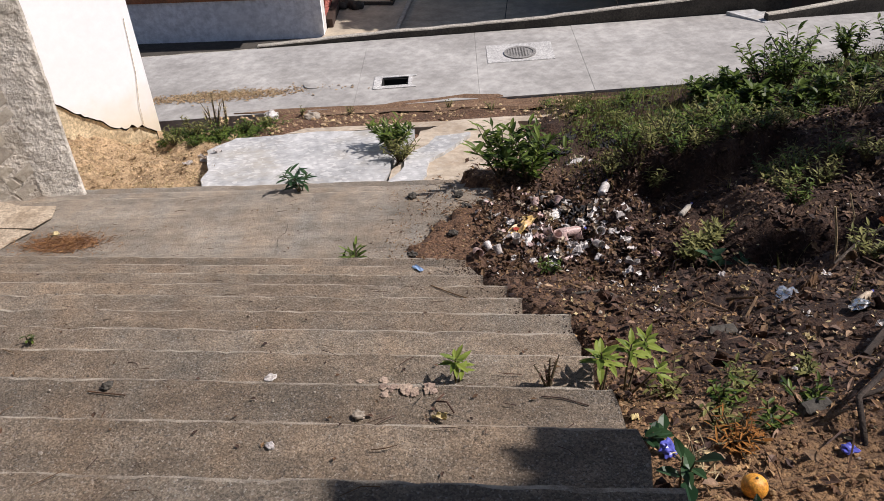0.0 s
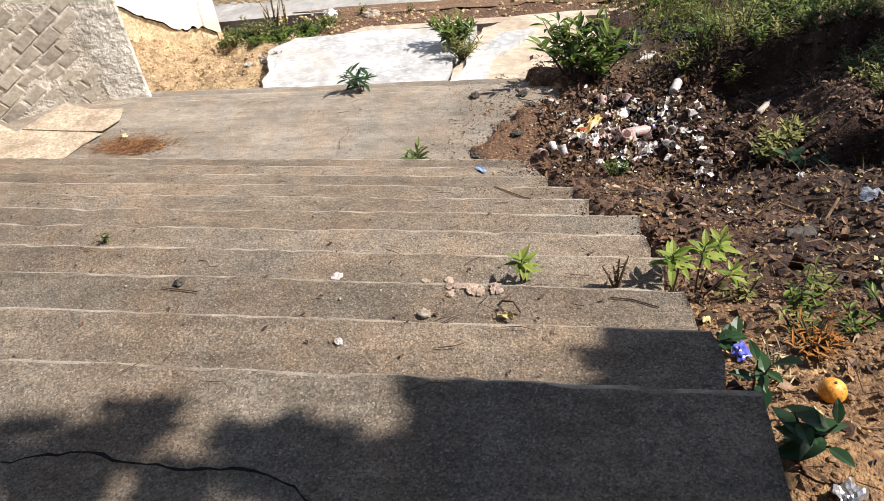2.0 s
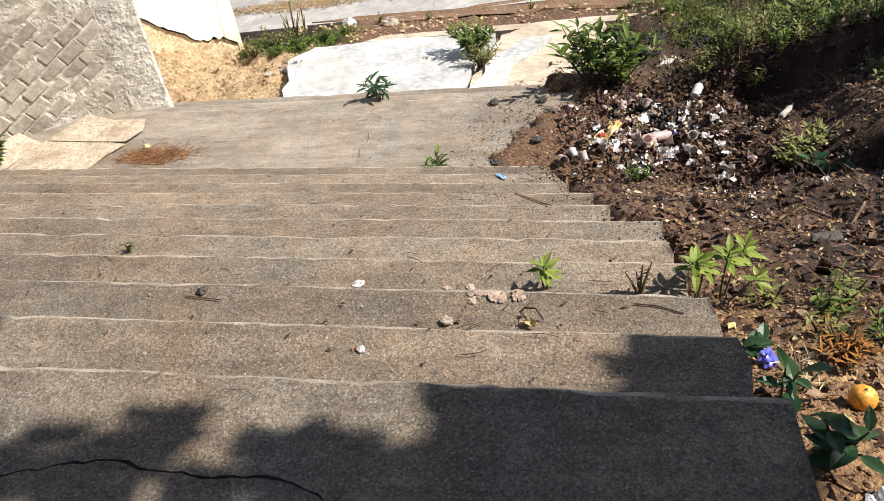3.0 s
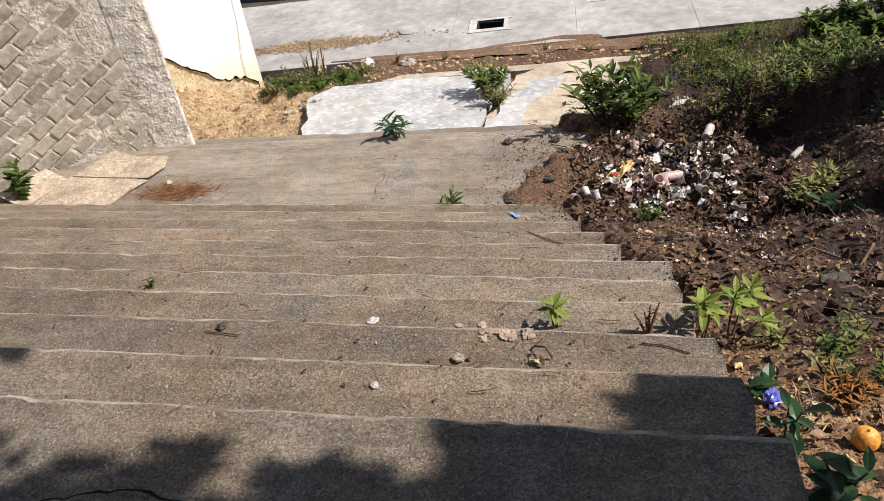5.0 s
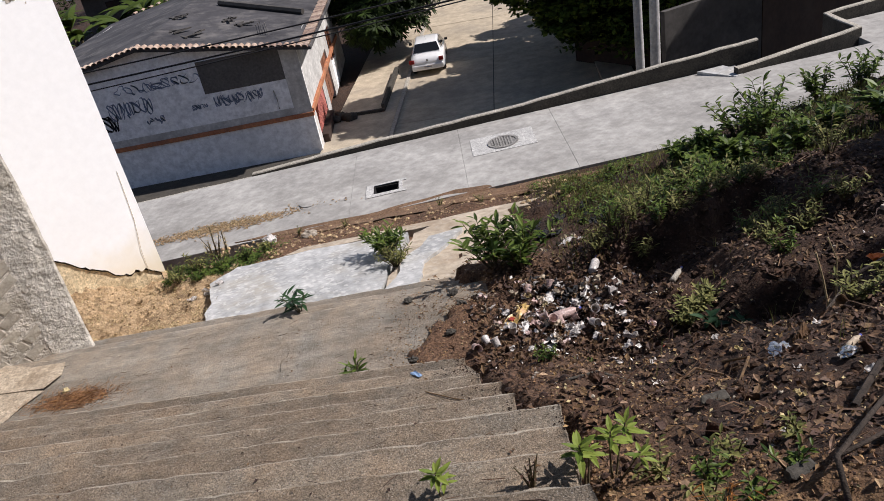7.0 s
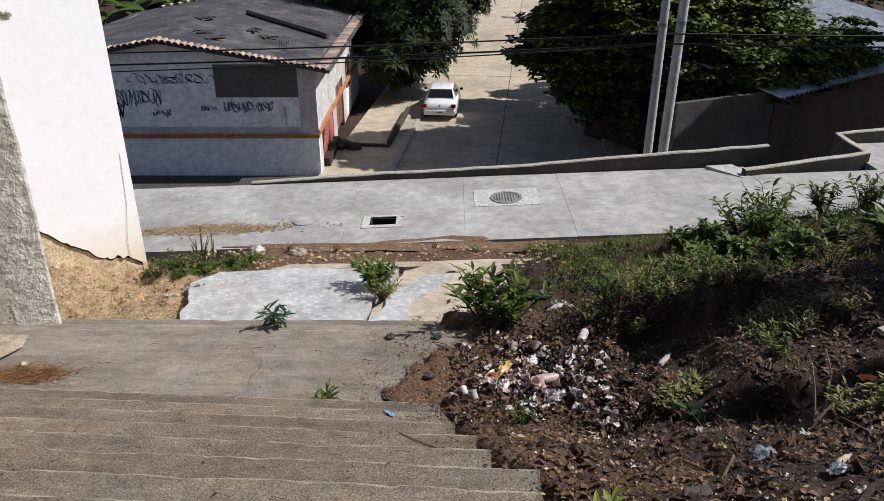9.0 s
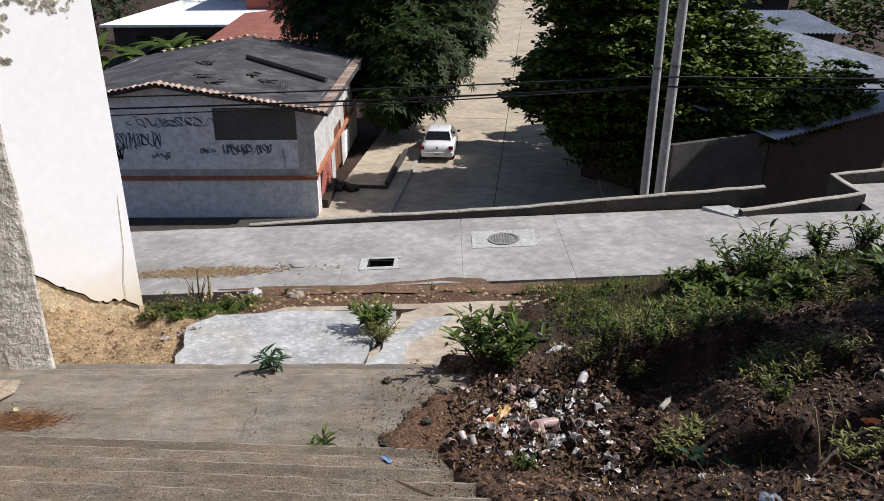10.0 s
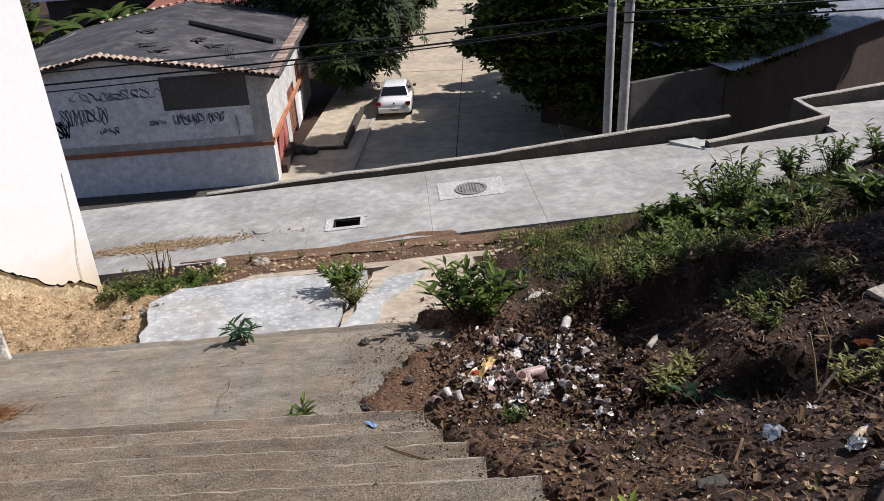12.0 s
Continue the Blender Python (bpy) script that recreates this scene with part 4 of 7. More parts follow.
for sgn in (-1, 1):
    bm = bmesh.new()
    xe = (HX + OV) if sgn > 0 else (HXL - OV)
    n_x, n_y = 14, 20
    g = [[bm.verts.new((RX + (xe - RX) * i / n_x, HYF - .45 + (HYB + .6 - HYF) * j / n_y, roof_z(RX + (xe - RX) * i / n_x) + .02 * fbm(i * .4, j * .4, 1, 5.0))) for j in range(n_y + 1)] for i in range(n_x + 1)]
    for i in range(n_x):
        for j in range(n_y):
            bm.faces.new((g[i][j], g[i + 1][j], g[i + 1][j + 1], g[i][j + 1]))
    bmesh.ops.recalc_face_normals(bm, faces=bm.faces)
    r = bmesh.ops.extrude_face_region(bm, geom=bm.faces[:])
    for v in r["geom"]:
        if isinstance(v, bmesh.types.BMVert):
            v.co.z -= .12
    bmesh.ops.recalc_face_normals(bm, faces=bm.faces)
    part("roof", bm, ROOFM, house, "dark tarred concrete roof slope")
# curved clay tiles along the gable and the eaves
tb = bmesh.new()
seg = 7
ra = [[tb.verts.new((math.cos(math.pi * k / seg) * r * (1 if e == 0 else .86), e * .46 - .1, math.sin(math.pi * k / seg) * r * .75)) for k in range(seg + 1)] for r in (.115,) for e in (0, 1)]
rb = [[tb.verts.new((math.cos(math.pi * k / seg) * (r - .02) * (1 if e == 0 else .86), e * .46 - .1, math.sin(math.pi * k / seg) * (r - .02) * .75)) for k in range(seg + 1)] for r in (.115,) for e in (0, 1)]
for a, b in ((ra[0], ra[1]), (rb[1], rb[0]), (rb[0], ra[0]), (ra[1], rb[1])):
    for k in range(seg):
        tb.faces.new((a[k], a[k + 1], b[k + 1], b[k]))
tile_me = bpy.data.meshes.new("roof_tile")
tb.to_mesh(tile_me)
tb.free()
tile_me.materials.append(TILEM)


def tile(x, y, z, rz, pitch):
    ob = new("roof_tile", tile_me)
    ob.parent = house
    ob.matrix_basis = Matrix.Translation((x, y, z)) @ Matrix.Rotation(rz + random.uniform(-.06, .06), 4, "Z") @ Matrix.Rotation(pitch, 4, "Y") @ Matrix.Rotation(random.uniform(-.05, .05), 4, "X")


k = 0
x = HXL - .6
while x < HX + OV - .1:
    sl = math.atan((RZ - EAVE) / (HX - RX)) * (1 if x > RX else -1)
    tile(x, HYF - .45, roof_z(x) + .01, 0, sl)
    if k % 2 == 0 and x > -16:
        tile(x, HYB + .05, roof_z(x) + .03, 0, sl)
    x += .235
    k += 1
y = HYF - .3
while y < HYB + .1:
    tile(HX + OV - .12, y, roof_z(HX + OV - .12) + .03, radians(90), .12)
    y += .245
# rebar stubs and scraps on the roof
for q in range(5):
    bm = bmesh.new()
    x = -6.75 + q * .09
    tube(bm, [(x, 30.6 + q * .02, roof_z(x) - .02), (x + .02, 30.6, roof_z(x) + .42 + .06 * (q % 3))], .014, 5)
    part("rebar", bm, IRON, house)
beam = bmesh.new()
tube(beam, [(-9.4, 36.6, roof_z(-9.4) + .12), (-5.4, 34.3, roof_z(-5.4) + .14)], .13, 6)
tagged(add_mesh("roof_beam", beam, FARWALL), "dark timber beam lying on a roof", "beam")
for x, y, a in ((-10.6, 34.0, .3), (-10.0, 31.2, .8), (-7.6, 32.3, .2), (-9.3, 30.6, 1.2), (-8.5, 33.2, 2.0)):
    bm = bmesh.new()
    for q in range(4):
        block(bm, -.3, -.06, 0, .3, .06, .05, 0, Matrix.Translation((x + random.uniform(-.3, .3), y + random.uniform(-.3, .3), roof_z(x) + .04)) @ Matrix.Rotation(a + q, 4, "Z"))
    tagged(add_mesh("scrap_wood", bm, FARWALL), "broken grey boards scattered on a tarred roof", "scrap wood")


def spray(x0, x1, z0, z1, count, material, width, seed):
    """Unreadable sprayed scrawl: looping strokes, thin raised films on the wall."""
    rnd = random.Random(seed)
    for c in range(count):
        bm = bmesh.new()
        cx = x0 + (x1 - x0) * (c + .5) / count
        hw, hh = (x1 - x0) / count * .62, (z1 - z0) / 2
        cz = (z0 + z1) / 2 + rnd.uniform(-.06, .06)
        ph = [rnd.uniform(0, 6.3) for _ in range(4)]
        f = rnd.choice(((1, 2), (2, 3), (1, 1), (3, 2)))
        prev = None
        span = rnd.uniform(6.0, 7.5)
        for k in range(40):
            t = k / 39 * span
            x = cx + hw * (.75 * math.cos(f[0] * t + ph[0]) + .2 * math.sin(3 * t + ph[2]))
            z = cz + hh * (.75 * math.sin(f[1] * t + ph[1]) + .2 * math.cos(2 * t + ph[3]))
            q = (bm.verts.new((x - width / 2, HYF - .006, z - width / 2)), bm.verts.new((x + width / 2, HYF - .006, z + width / 2)))
            if prev:
                bm.faces.new((prev[0], q[0], q[1], prev[1]))
            prev = q
        part("paint_stroke", bm, material, house)


spray(-12.9, -11.2, -4.6, -3.9, 7, PAINTB, .04, 1)
spray(-12.4, -9.1, -3.75, -3.35, 9, PAINTB, .035, 2)
spray(-11.6, -10.9, -5.0, -4.75, 5, PAINTB, .03, 3)
spray(-9.7, -9.1, -4.75, -4.55, 4, PAINTB, .03, 4)
spray(-8.8, -6.9, -4.85, -4.4, 10, PAINTB, .035, 5)
spray(-13.6, -12.7, -5.25, -4.2, 3, PAINTK, .06, 6)
bm = bmesh.new()
tube(bm, [(-6.45, HYF - .03, -4.6), (-6.4, HYF - .05, -5.0), (-6.42, HYF - .03, -5.35)], .02, 5)
part("pipe", bm, IRON, house)

rubble = thing("stone_pile", "dark stones piled by a porch", "stones")
for q in range(7):
    bm = bmesh.new()
    bmesh.ops.create_icosphere(bm, subdivisions=2, radius=.2, matrix=Matrix.Translation((-4.85 + .13 * q, 32.3 + .2 * math.sin(q), LOW + .22)))
    for v in bm.verts:
        v.co += Vector((fbm(v.co.x, v.co.y, 3, q), fbm(v.co.y, v.co.z, 3, q), fbm(v.co.z, v.co.x, 3, q))) * .1
    part("stone", bm, KERBM, rubble, smooth=True)


# ---- parked car ----
def build_car():
    car = thing("car", "white parked compact sedan seen from behind", "car")
    CM = SM @ Matrix.Translation((1.25, 7.9, .0)) @ Matrix.Rotation(radians(2), 4, "Z")
    # cross-sections along the length: y, half width, belt height, floor height, roof half width, roof height
    body_sec = [(-.02, .66, .62, .36), (.05, .78, .80, .28), (.25, .82, .90, .22), (.8, .835, .93, .2), (2.0, .845, .92, .2), (3.0, .84, .90, .2), (3.8, .80, .80, .22), (4.15, .70, .66, .28), (4.25, .55, .55, .36)]
    bm = bmesh.new()
    rings = []
    for y, hw, top, low in body_sec:
        ring = [(-hw * .90, low), (-hw, low + .12), (-hw, top - .16), (-hw * .93, top - .03), (-hw * .6, top + .015), (0, top + .03), (hw * .6, top + .015), (hw * .93, top - .03), (hw, top - .16), (hw, low + .12), (hw * .90, low)]
        rings.append([bm.verts.new(CM @ Vector((x, y, z))) for x, z in ring])
    for a, b in zip(rings, rings[1:]):
        for k in range(len(a)):
            bm.faces.new((a[k], a[(k + 1) % len(a)], b[(k + 1) % len(b)], b[k]))
    bm.faces.new(rings[0][::-1])
    bm.faces.new(rings[-1])
    bmesh.ops.recalc_face_normals(bm, faces=bm.faces)
    body = part("body", bm, CARWHITE, car, "white painted body", True)
    cab = [(.62, .74, .93, .93), (1.08, .72, .93, 1.36), (1.3, .70, .93, 1.42), (2.1, .70, .93, 1.43), (2.5, .71, .93, 1.38), (3.15, .75, .92, .93)]
    bm = bmesh.new()
    rings = []
    for y, hw, low, top in cab:
        h = top - low
        rw = hw * (1 - .22 * min(1, h / .45))
        rings.append([bm.verts.new(CM @ Vector(p)) for p in ((-hw, y, low - .03), (-(hw + rw) / 2, y, low + h * .5), (-rw, y, top - .03 * min(1, h)), (-rw * .85, y, top), (0, y, top + .015), (rw * .85, y, top), (rw, y, top - .03 * min(1, h)), ((hw + rw) / 2, y, low + h * .5), (hw, y, low - .03))])
    for a, b in zip(rings, rings[1:]):
        for k in range(len(a) - 1):
            bm.faces.new((a[k], a[k + 1], b[k + 1], b[k]))
    bmesh.ops.recalc_face_normals(bm, faces=bm.faces)
    part("cabin", bm, CARWHITE, car, "white roof and pillars", True)

    def pane(name, pts, material, lift=(0, 0, 0), label=""):
        bm = bmesh.new()
        vs = [bm.verts.new(CM @ (Vector(p) + Vector(lift))) for p in pts]
        bm.faces.new(vs)
        r = bmesh.ops.extrude_face_region(bm, geom=bm.faces[:])
        for v in r["geom"]:
            if isinstance(v, bmesh.types.BMVert):
                v.co += CM.to_3x3() @ (Vector(lift).normalized() * .012)
        bmesh.ops.recalc_face_normals(bm, faces=bm.faces)
        return part(name, bm, material, car, label)

    pane("rear_window", [(-.66, .68, .985), (.66, .68, .985), (.54, 1.05, 1.325), (-.54, 1.05, 1.325)], GLASSDARK, (0, -.012, .012), "dark rear window")
    for sg in (-1, 1):
        pane("side_window", [(sg * .735, 1.15, .97), (sg * .735, 1.95, .97), (sg * .595, 1.95, 1.34), (sg * .60, 1.28, 1.34)], GLASSDARK, (sg * .03, 0, .01))
        pane("side_window", [(sg * .735, 2.02, .97), (sg * .735, 2.85, .97), (sg * .60, 2.45, 1.32), (sg * .595, 2.02, 1.34)], GLASSDARK, (sg * .03, 0, .01))
        bm = bmesh.new()
        block(bm, sg * .74 - .16, -.035, .66, sg * .74 + .10 if sg < 0 else sg * .74 + .06, .10, .84, .03, CM)
        part("tail_lamp", bm, REDLAMP, car, "dark red tail lamp")
        bm = bmesh.new()
        block(bm, sg * .93 - .08, 2.62, .93, sg * .93 + .08, 2.72, 1.05, .03, CM)
        part("mirror", bm, GLASSDARK, car, "dark wing mirror")
        for yy in (.78, 3.35):
            bm = bmesh.new()
            bmesh.ops.create_cone(bm, cap_ends=True, segments=28, radius1=.30, radius2=.30, depth=.19, matrix=CM @ Matrix.Translation((sg * .735, yy, .30)) @ Matrix.Rotation(radians(90), 4, "Y"))
            bmesh.ops.bevel(bm, geom=[e for e in bm.edges if e.calc_length() < .1], offset=.03, segments=2, affect="EDGES")
            wheel = part("wheel", bm, TYRE, car, "black tyre")
            bm = bmesh.new()
            bmesh.ops.create_cone(bm, cap_ends=True, segments=20, radius1=.18, radius2=.16, depth=.2, matrix=CM @ Matrix.Translation((sg * .745, yy, .30)) @ Matrix.Rotation(radians(90), 4, "Y"))
            part("rim", bm, CHROME, wheel)
    bm = bmesh.new()
    block(bm, -.78, -.07, .30, .78, .12, .56, .06, CM)
    part("bumper", bm, CARWHITE, car, "white rear bumper")
    bm = bmesh.new()
    block(bm, -.19, -.085, .40, .19, -.06, .52, .008, CM)
    plate = part("number_plate", bm, PAPER, car, "pale number plate")
    bm = bmesh.new()
    block(bm, -.13, -.091, .44, .13, -.084, .48, 0, CM)
    part("bar", bm, PAINTB, plate)
    bm = bmesh.new()
    bmesh.ops.create_cone(bm, cap_ends=True, segments=16, radius1=.05, radius2=.05, depth=.02, matrix=CM @ Matrix.Translation((0, .0, .76)) @ Matrix.Rotation(radians(90), 4, "X"))
    part("badge", bm, CHROME, car)
    bm = bmesh.new()
    tube(bm, [CM @ Vector((.0, 1.35, 1.42)), CM @ Vector((.0, 1.2, 1.62))], .006, 4)
    part("aerial", bm, TYRE, car)


build_car()

# ---- poles and cables ----
def pole(x, y, lean_x, lean_y, r, label):
    p = thing("utility_pole", label, "pole", "poles by the street")
    bm = bmesh.new()
    H = 12.0
    pts = [(x + lean_x * k / 8, y + lean_y * k / 8, LOW + H * k / 8) for k in range(9)]
    tube(bm, pts, [r * (1.12 - .35 * k / 8) for k in range(9)], 10)
    part("shaft", bm, POLEM, p, smooth=True)
    for k in (5.1, 6.2):
        bm = bmesh.new()
        c = Vector(pts[5]).lerp(Vector(pts[6]), k - 5) if k < 6 else Vector(pts[6]).lerp(Vector(pts[7]), k - 6)
        tube(bm, [c + Vector((0, 0, -.04)), c + Vector((0, 0, .04))], r * .98, 10)
        part("strap", bm, IRON, p)
    return p


pole(4.86, 18.2, .06, .0, .108, "pale concrete utility pole beside a street")
pole(5.26, 18.5, .22, .0, .125, "leaning weathered concrete utility pole with a dark stain")


def cable(a, b, sag, r, label="thin black overhead cable between poles"):
    bm = bmesh.new()
    a, b = Vector(a), Vector(b)
    pts = [a.lerp(b, k / 30) - Vector((0, 0, sag * 4 * (k / 30) * (1 - k / 30))) for k in range(31)]
    tube(bm, pts, r, 5)
    tagged(add_mesh("overhead_cable", bm, CABLEM), label, "cable", "overhead cables")


cable((-30, 18.9, -.55), (4.85, 18.3, -.02), .30, .020)
cable((-30, 18.9, -.80), (4.85, 18.3, -.25), .35, .024)
cable((-30, 19.2, -1.25), (4.9, 18.4, -.30), .35, .016)
cable((4.85, 18.3, -.02), (38, 20, .4), .35, .022)
cable((4.85, 18.3, -.25), (38, 20, .2), .4, .022)

# ---- buildings beyond ----
def roof_sheet(bm, corners, thick=.08):
    """A roof plane from four corners."""
    a = [bm.verts.new(c) for c in corners]
    b = [bm.verts.new(Vector(c) - Vector((0, 0, thick))) for c in corners]
    bm.faces.new(a)
    for k in range(4):
        bm.faces.new((a[k], b[k], b[(k + 1) % 4], a[(k + 1) % 4]))


def ribbed_roof(name, o, e1, e2, ribs, material, parent, label=""):
    """Corrugated sheet: o origin, e1 across the ribs, e2 along them."""
    o, e1, e2 = Vector(o), Vector(e1), Vector(e2)
    up = e1.cross(e2).normalized()
    if up.z < 0:
        up = -up
    h = e1.length / ribs * .2
    bm = bmesh.new()
    prev = None
    for i in range(ribs * 4 + 1):
        c = o + e1 * (i / (ribs * 4)) + up * (h * math.sin(i * math.pi / 2))
        q = (bm.verts.new(c), bm.verts.new(c + e2))
        if prev:
            bm.faces.new((prev[0], q[0], q[1], prev[1]))
        prev = q
    return part(name, bm, material, parent, label)


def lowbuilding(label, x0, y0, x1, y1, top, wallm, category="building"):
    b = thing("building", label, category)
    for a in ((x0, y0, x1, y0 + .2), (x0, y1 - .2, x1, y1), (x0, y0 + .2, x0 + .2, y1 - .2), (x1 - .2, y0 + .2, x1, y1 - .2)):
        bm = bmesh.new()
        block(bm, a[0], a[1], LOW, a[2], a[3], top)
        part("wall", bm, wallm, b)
    return b


b = lowbuilding("long low building with a bright white roof and front coloured shade-dark", -28.4, 67.0, -17.2, 80.0, -3.95, FARWALL)
bm = bmesh.new()
roof_sheet(bm, [(-29.2, 66.2, -3.8), (-16.7, 66.2, -3.8), (-16.5, 81, -2.8), (-26.5, 81, -2.8)], .2)
part("roof", bm, HOUSEM, b, "pale sunlit metal roof")
for xx in (-26.5, -24.0, -21.4, -19):
    bm = bmesh.new()
    block(bm, xx, 66.94, -5.2, xx + 1.2, 67.02, -4.75)
    part("window", bm, GLASSDARK, b)
b = lowbuilding("building with a rust red sloping roof behind trees", -15.0, 50.6, -8.0, 61.5, -3.4, FARWALL)
bm = bmesh.new()
roof_sheet(bm, [(-15.4, 50, -3.1), (-7.5, 50, -3.0), (-9, 62, -1.9), (-15.8, 62, -2.5)], .15)
part("roof", bm, RUSTROOF, b, "rust red roof")
b = lowbuilding("dark red rendered building", -18.6, 74.0, -10.0, 84.0, 3.0, REDM)
b = lowbuilding("small shed with a pale roof beside a house", -22.0, 34.5, -17.8, 42.0, -4.6, FARWALL)
bm = bmesh.new()
roof_sheet(bm, [(-22.4, 34.0, -4.5), (-17.4, 34.0, -4.5), (-17.4, 42.4, -4.2), (-22.4, 42.4, -4.2)], .1)
part("roof", bm, ZINC, b)

yard = thing("building", "low building with a corrugated zinc roof and brown wall darkened for shade", "building")
YA = math.atan2(5.0, 6.8)
YM = Matrix.Translation((11.7, 27.3, LOW)) @ Matrix.Rotation(YA, 4, "Z")
# brown wall colour darkened for the trees' shade
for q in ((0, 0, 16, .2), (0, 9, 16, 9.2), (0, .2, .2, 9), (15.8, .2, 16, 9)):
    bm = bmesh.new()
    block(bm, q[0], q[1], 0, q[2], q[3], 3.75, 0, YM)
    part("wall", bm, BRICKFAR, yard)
ribbed_roof("roof", YM @ Vector((-.5, -.5, 3.78)), YM.to_3x3() @ Vector((17, 0, 0)), YM.to_3x3() @ Vector((0, 10.5, 1.7)), 56, ZINC, yard, "corrugated zinc roof")
# the grey wall's dark base colour stands in for tree shade
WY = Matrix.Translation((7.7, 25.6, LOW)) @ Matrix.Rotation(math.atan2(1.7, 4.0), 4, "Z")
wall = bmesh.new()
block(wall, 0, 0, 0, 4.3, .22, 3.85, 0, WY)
tagged(add_mesh("wall_yard", wall, FARWALL), "stained grey yard wall, deep shade darkened into its colour", "wall", kind="structure")
b = lowbuilding("building with a sloping pale zinc roof beyond the trees", 18.8, 50.8, 24.8, 56.0, -3.0, FARWALL)
ribbed_roof("roof", (18.4, 50.4, -2.8), (7.0, -.6, .0), (-.6, 6.2, .85), 26, ZINC, b, "pale zinc roof")
b = lowbuilding("flat roofed grey building in the distance", 17.5, 66.0, 28.0, 78.0, -1.6, FARWALL)
bm = bmesh.new()
roof_sheet(bm, [(17.0, 65.5, -1.5), (28.5, 65.5, -1.5), (28.5, 78.5, -1.2), (17.0, 78.5, -1.2)], .2)
part("roof", bm, ZINC, b)

# ---- plants ----
def stair_z(x, y):
    if x > right_end(y) or y > 5.52:
        return -99.0
    if y > 5.27:
        return -.17
    if y > 5.08:
        return -.07
    i = math.ceil((y + .055 * (x - .27) - Y0) / T)
    return max(0.0, (11 - max(0, i)) * R)


def surf_z(x, y):
    z = max(ground_z(x, y), stair_z(x, y))
    if -2.5 < x < .6 and 5.52 < y < 7.2:
        z = max(z, -.24 - .165 * (y - 5.52))
    if x < -2.2 and y > 5.5:
        z = max(z, tan_heap(x, y))
    return z


class Leaves:
    """Gathers many small leaves or blades into one mesh."""

    def __init__(self):
        self.v, self.f = [], []

    def leaf(self, base, along, up, length, width, sag=0.25, fold=0.15):
        b, d = Vector(base), Vector(along).normalized()
        s = d.cross(Vector(up))
        s = s.normalized() if s.length > 1e-4 else d.orthogonal().normalized()
        u = s.cross(d)
        k = len(self.v)
        self.v.append(tuple(b))
        for t, w in ((.22, .66), (.48, 1.0), (.76, .68)):
            c = b + d * length * t - u * length * sag * t * t
            h = s * width * w / 2
            self.v += [tuple(c + h + u * width * fold * w), tuple(c), tuple(c - h + u * width * fold * w)]
        self.v.append(tuple(b + d * length - u * length * sag))
        self.f += [(k, k + 1, k + 2), (k, k + 2, k + 3), (k + 7, k + 10, k + 8), (k + 8, k + 10, k + 9)]
        for q in (k + 1, k + 4):
            self.f += [(q, q + 3, q + 4, q + 1), (q + 1, q + 4, q + 5, q + 2)]

    def far_leaf(self, base, along, up, length, width):
        b, d = Vector(base), Vector(along).normalized()
        s = d.cross(Vector(up))
        s = s.normalized() if s.length > 1e-4 else d.orthogonal().normalized()
        k = len(self.v)
        m = b + d * length * .55
        self.v += [tuple(b), tuple(m + s * width / 2), tuple(b + d * length), tuple(m - s * width / 2)]
        self.f.append((k, k + 1, k + 2, k + 3))

    def blade(self, base, tip, width):
        b, t = Vector(base), Vector(tip)
        s = (t - b).cross(Vector((random.uniform(-1, 1), random.uniform(-1, 1), .3))).normalized() * width / 2
        m = b.lerp(t, .55) + Vector((0, 0, (t - b).length * .12))
        k = len(self.v)
        self.v += [tuple(b - s), tuple(b + s), tuple(m + s * .7), tuple(m - s * .7), tuple(t)]
        self.f += [(k, k + 1, k + 2, k + 3), (k + 3, k + 2, k + 4)]

    def flake(self, c, r, tilt=.7):
        q = Euler((random.uniform(-tilt, tilt), random.uniform(-tilt, tilt), random.uniform(0, 6.3))).to_matrix()
        k = len(self.v)
        a = random.uniform(.35, .8)
        for p in ((-r, 0, 0), (0, -r * a, r * .25), (r, 0, random.uniform(-.3, .3) * r), (0, r * a, r * .25)):
            self.v.append(tuple(Vector(c) + q @ Vector(p)))
        self.f += [(k, k + 1, k + 2), (k, k + 2, k + 3)]

    def stone(self, c, r):
        """A rough lump of twenty faces."""
        k = len(self.v)
        for p in ICO_V:
            self.v.append((c[0] + p[0] * r * random.uniform(.7, 1.25), c[1] + p[1] * r * random.uniform(.7, 1.25), c[2] + p[2] * r * random.uniform(.5, .9)))
        self.f += [(a + k, b + k, d + k) for a, b, d in ICO_F]

    def twig(self, a, b, r):
        a, b = Vector(a), Vector(b)
        q = (b - a).to_track_quat("Z", "Y")
        k = len(self.v)
        m = a.lerp(b, .5) + Vector((random.uniform(-.15, .15), random.uniform(-.15, .15), random.uniform(0, .12))) * (b - a).length
        for c, rr in ((a, r), (m, r * .9), (b, r * .5)):
            for i in range(3):
                self.v.append(tuple(c + q @ Vector((math.cos(i * 2.1) * rr, math.sin(i * 2.1) * rr, 0))))
        for o in (0, 3):
            for i in range(3):
                self.f.append((k + o + i, k + o + (i + 1) % 3, k + o + 3 + (i + 1) % 3, k + o + 3 + i))

    def done(self, name, material, parent=None, label="", category="", kind=""):
        ob = raw_mesh(name, self.v, self.f, material, parent)
        return tagged(ob, label, category, kind=kind)


_ico = bmesh.new()
bmesh.ops.create_icosphere(_ico, subdivisions=1, radius=1)
_ico.verts.ensure_lookup_table()
ICO_V = [tuple(v.co) for v in _ico.verts]
ICO_F = [tuple(v.index for v in f.verts) for f in _ico.faces]
_ico.free()


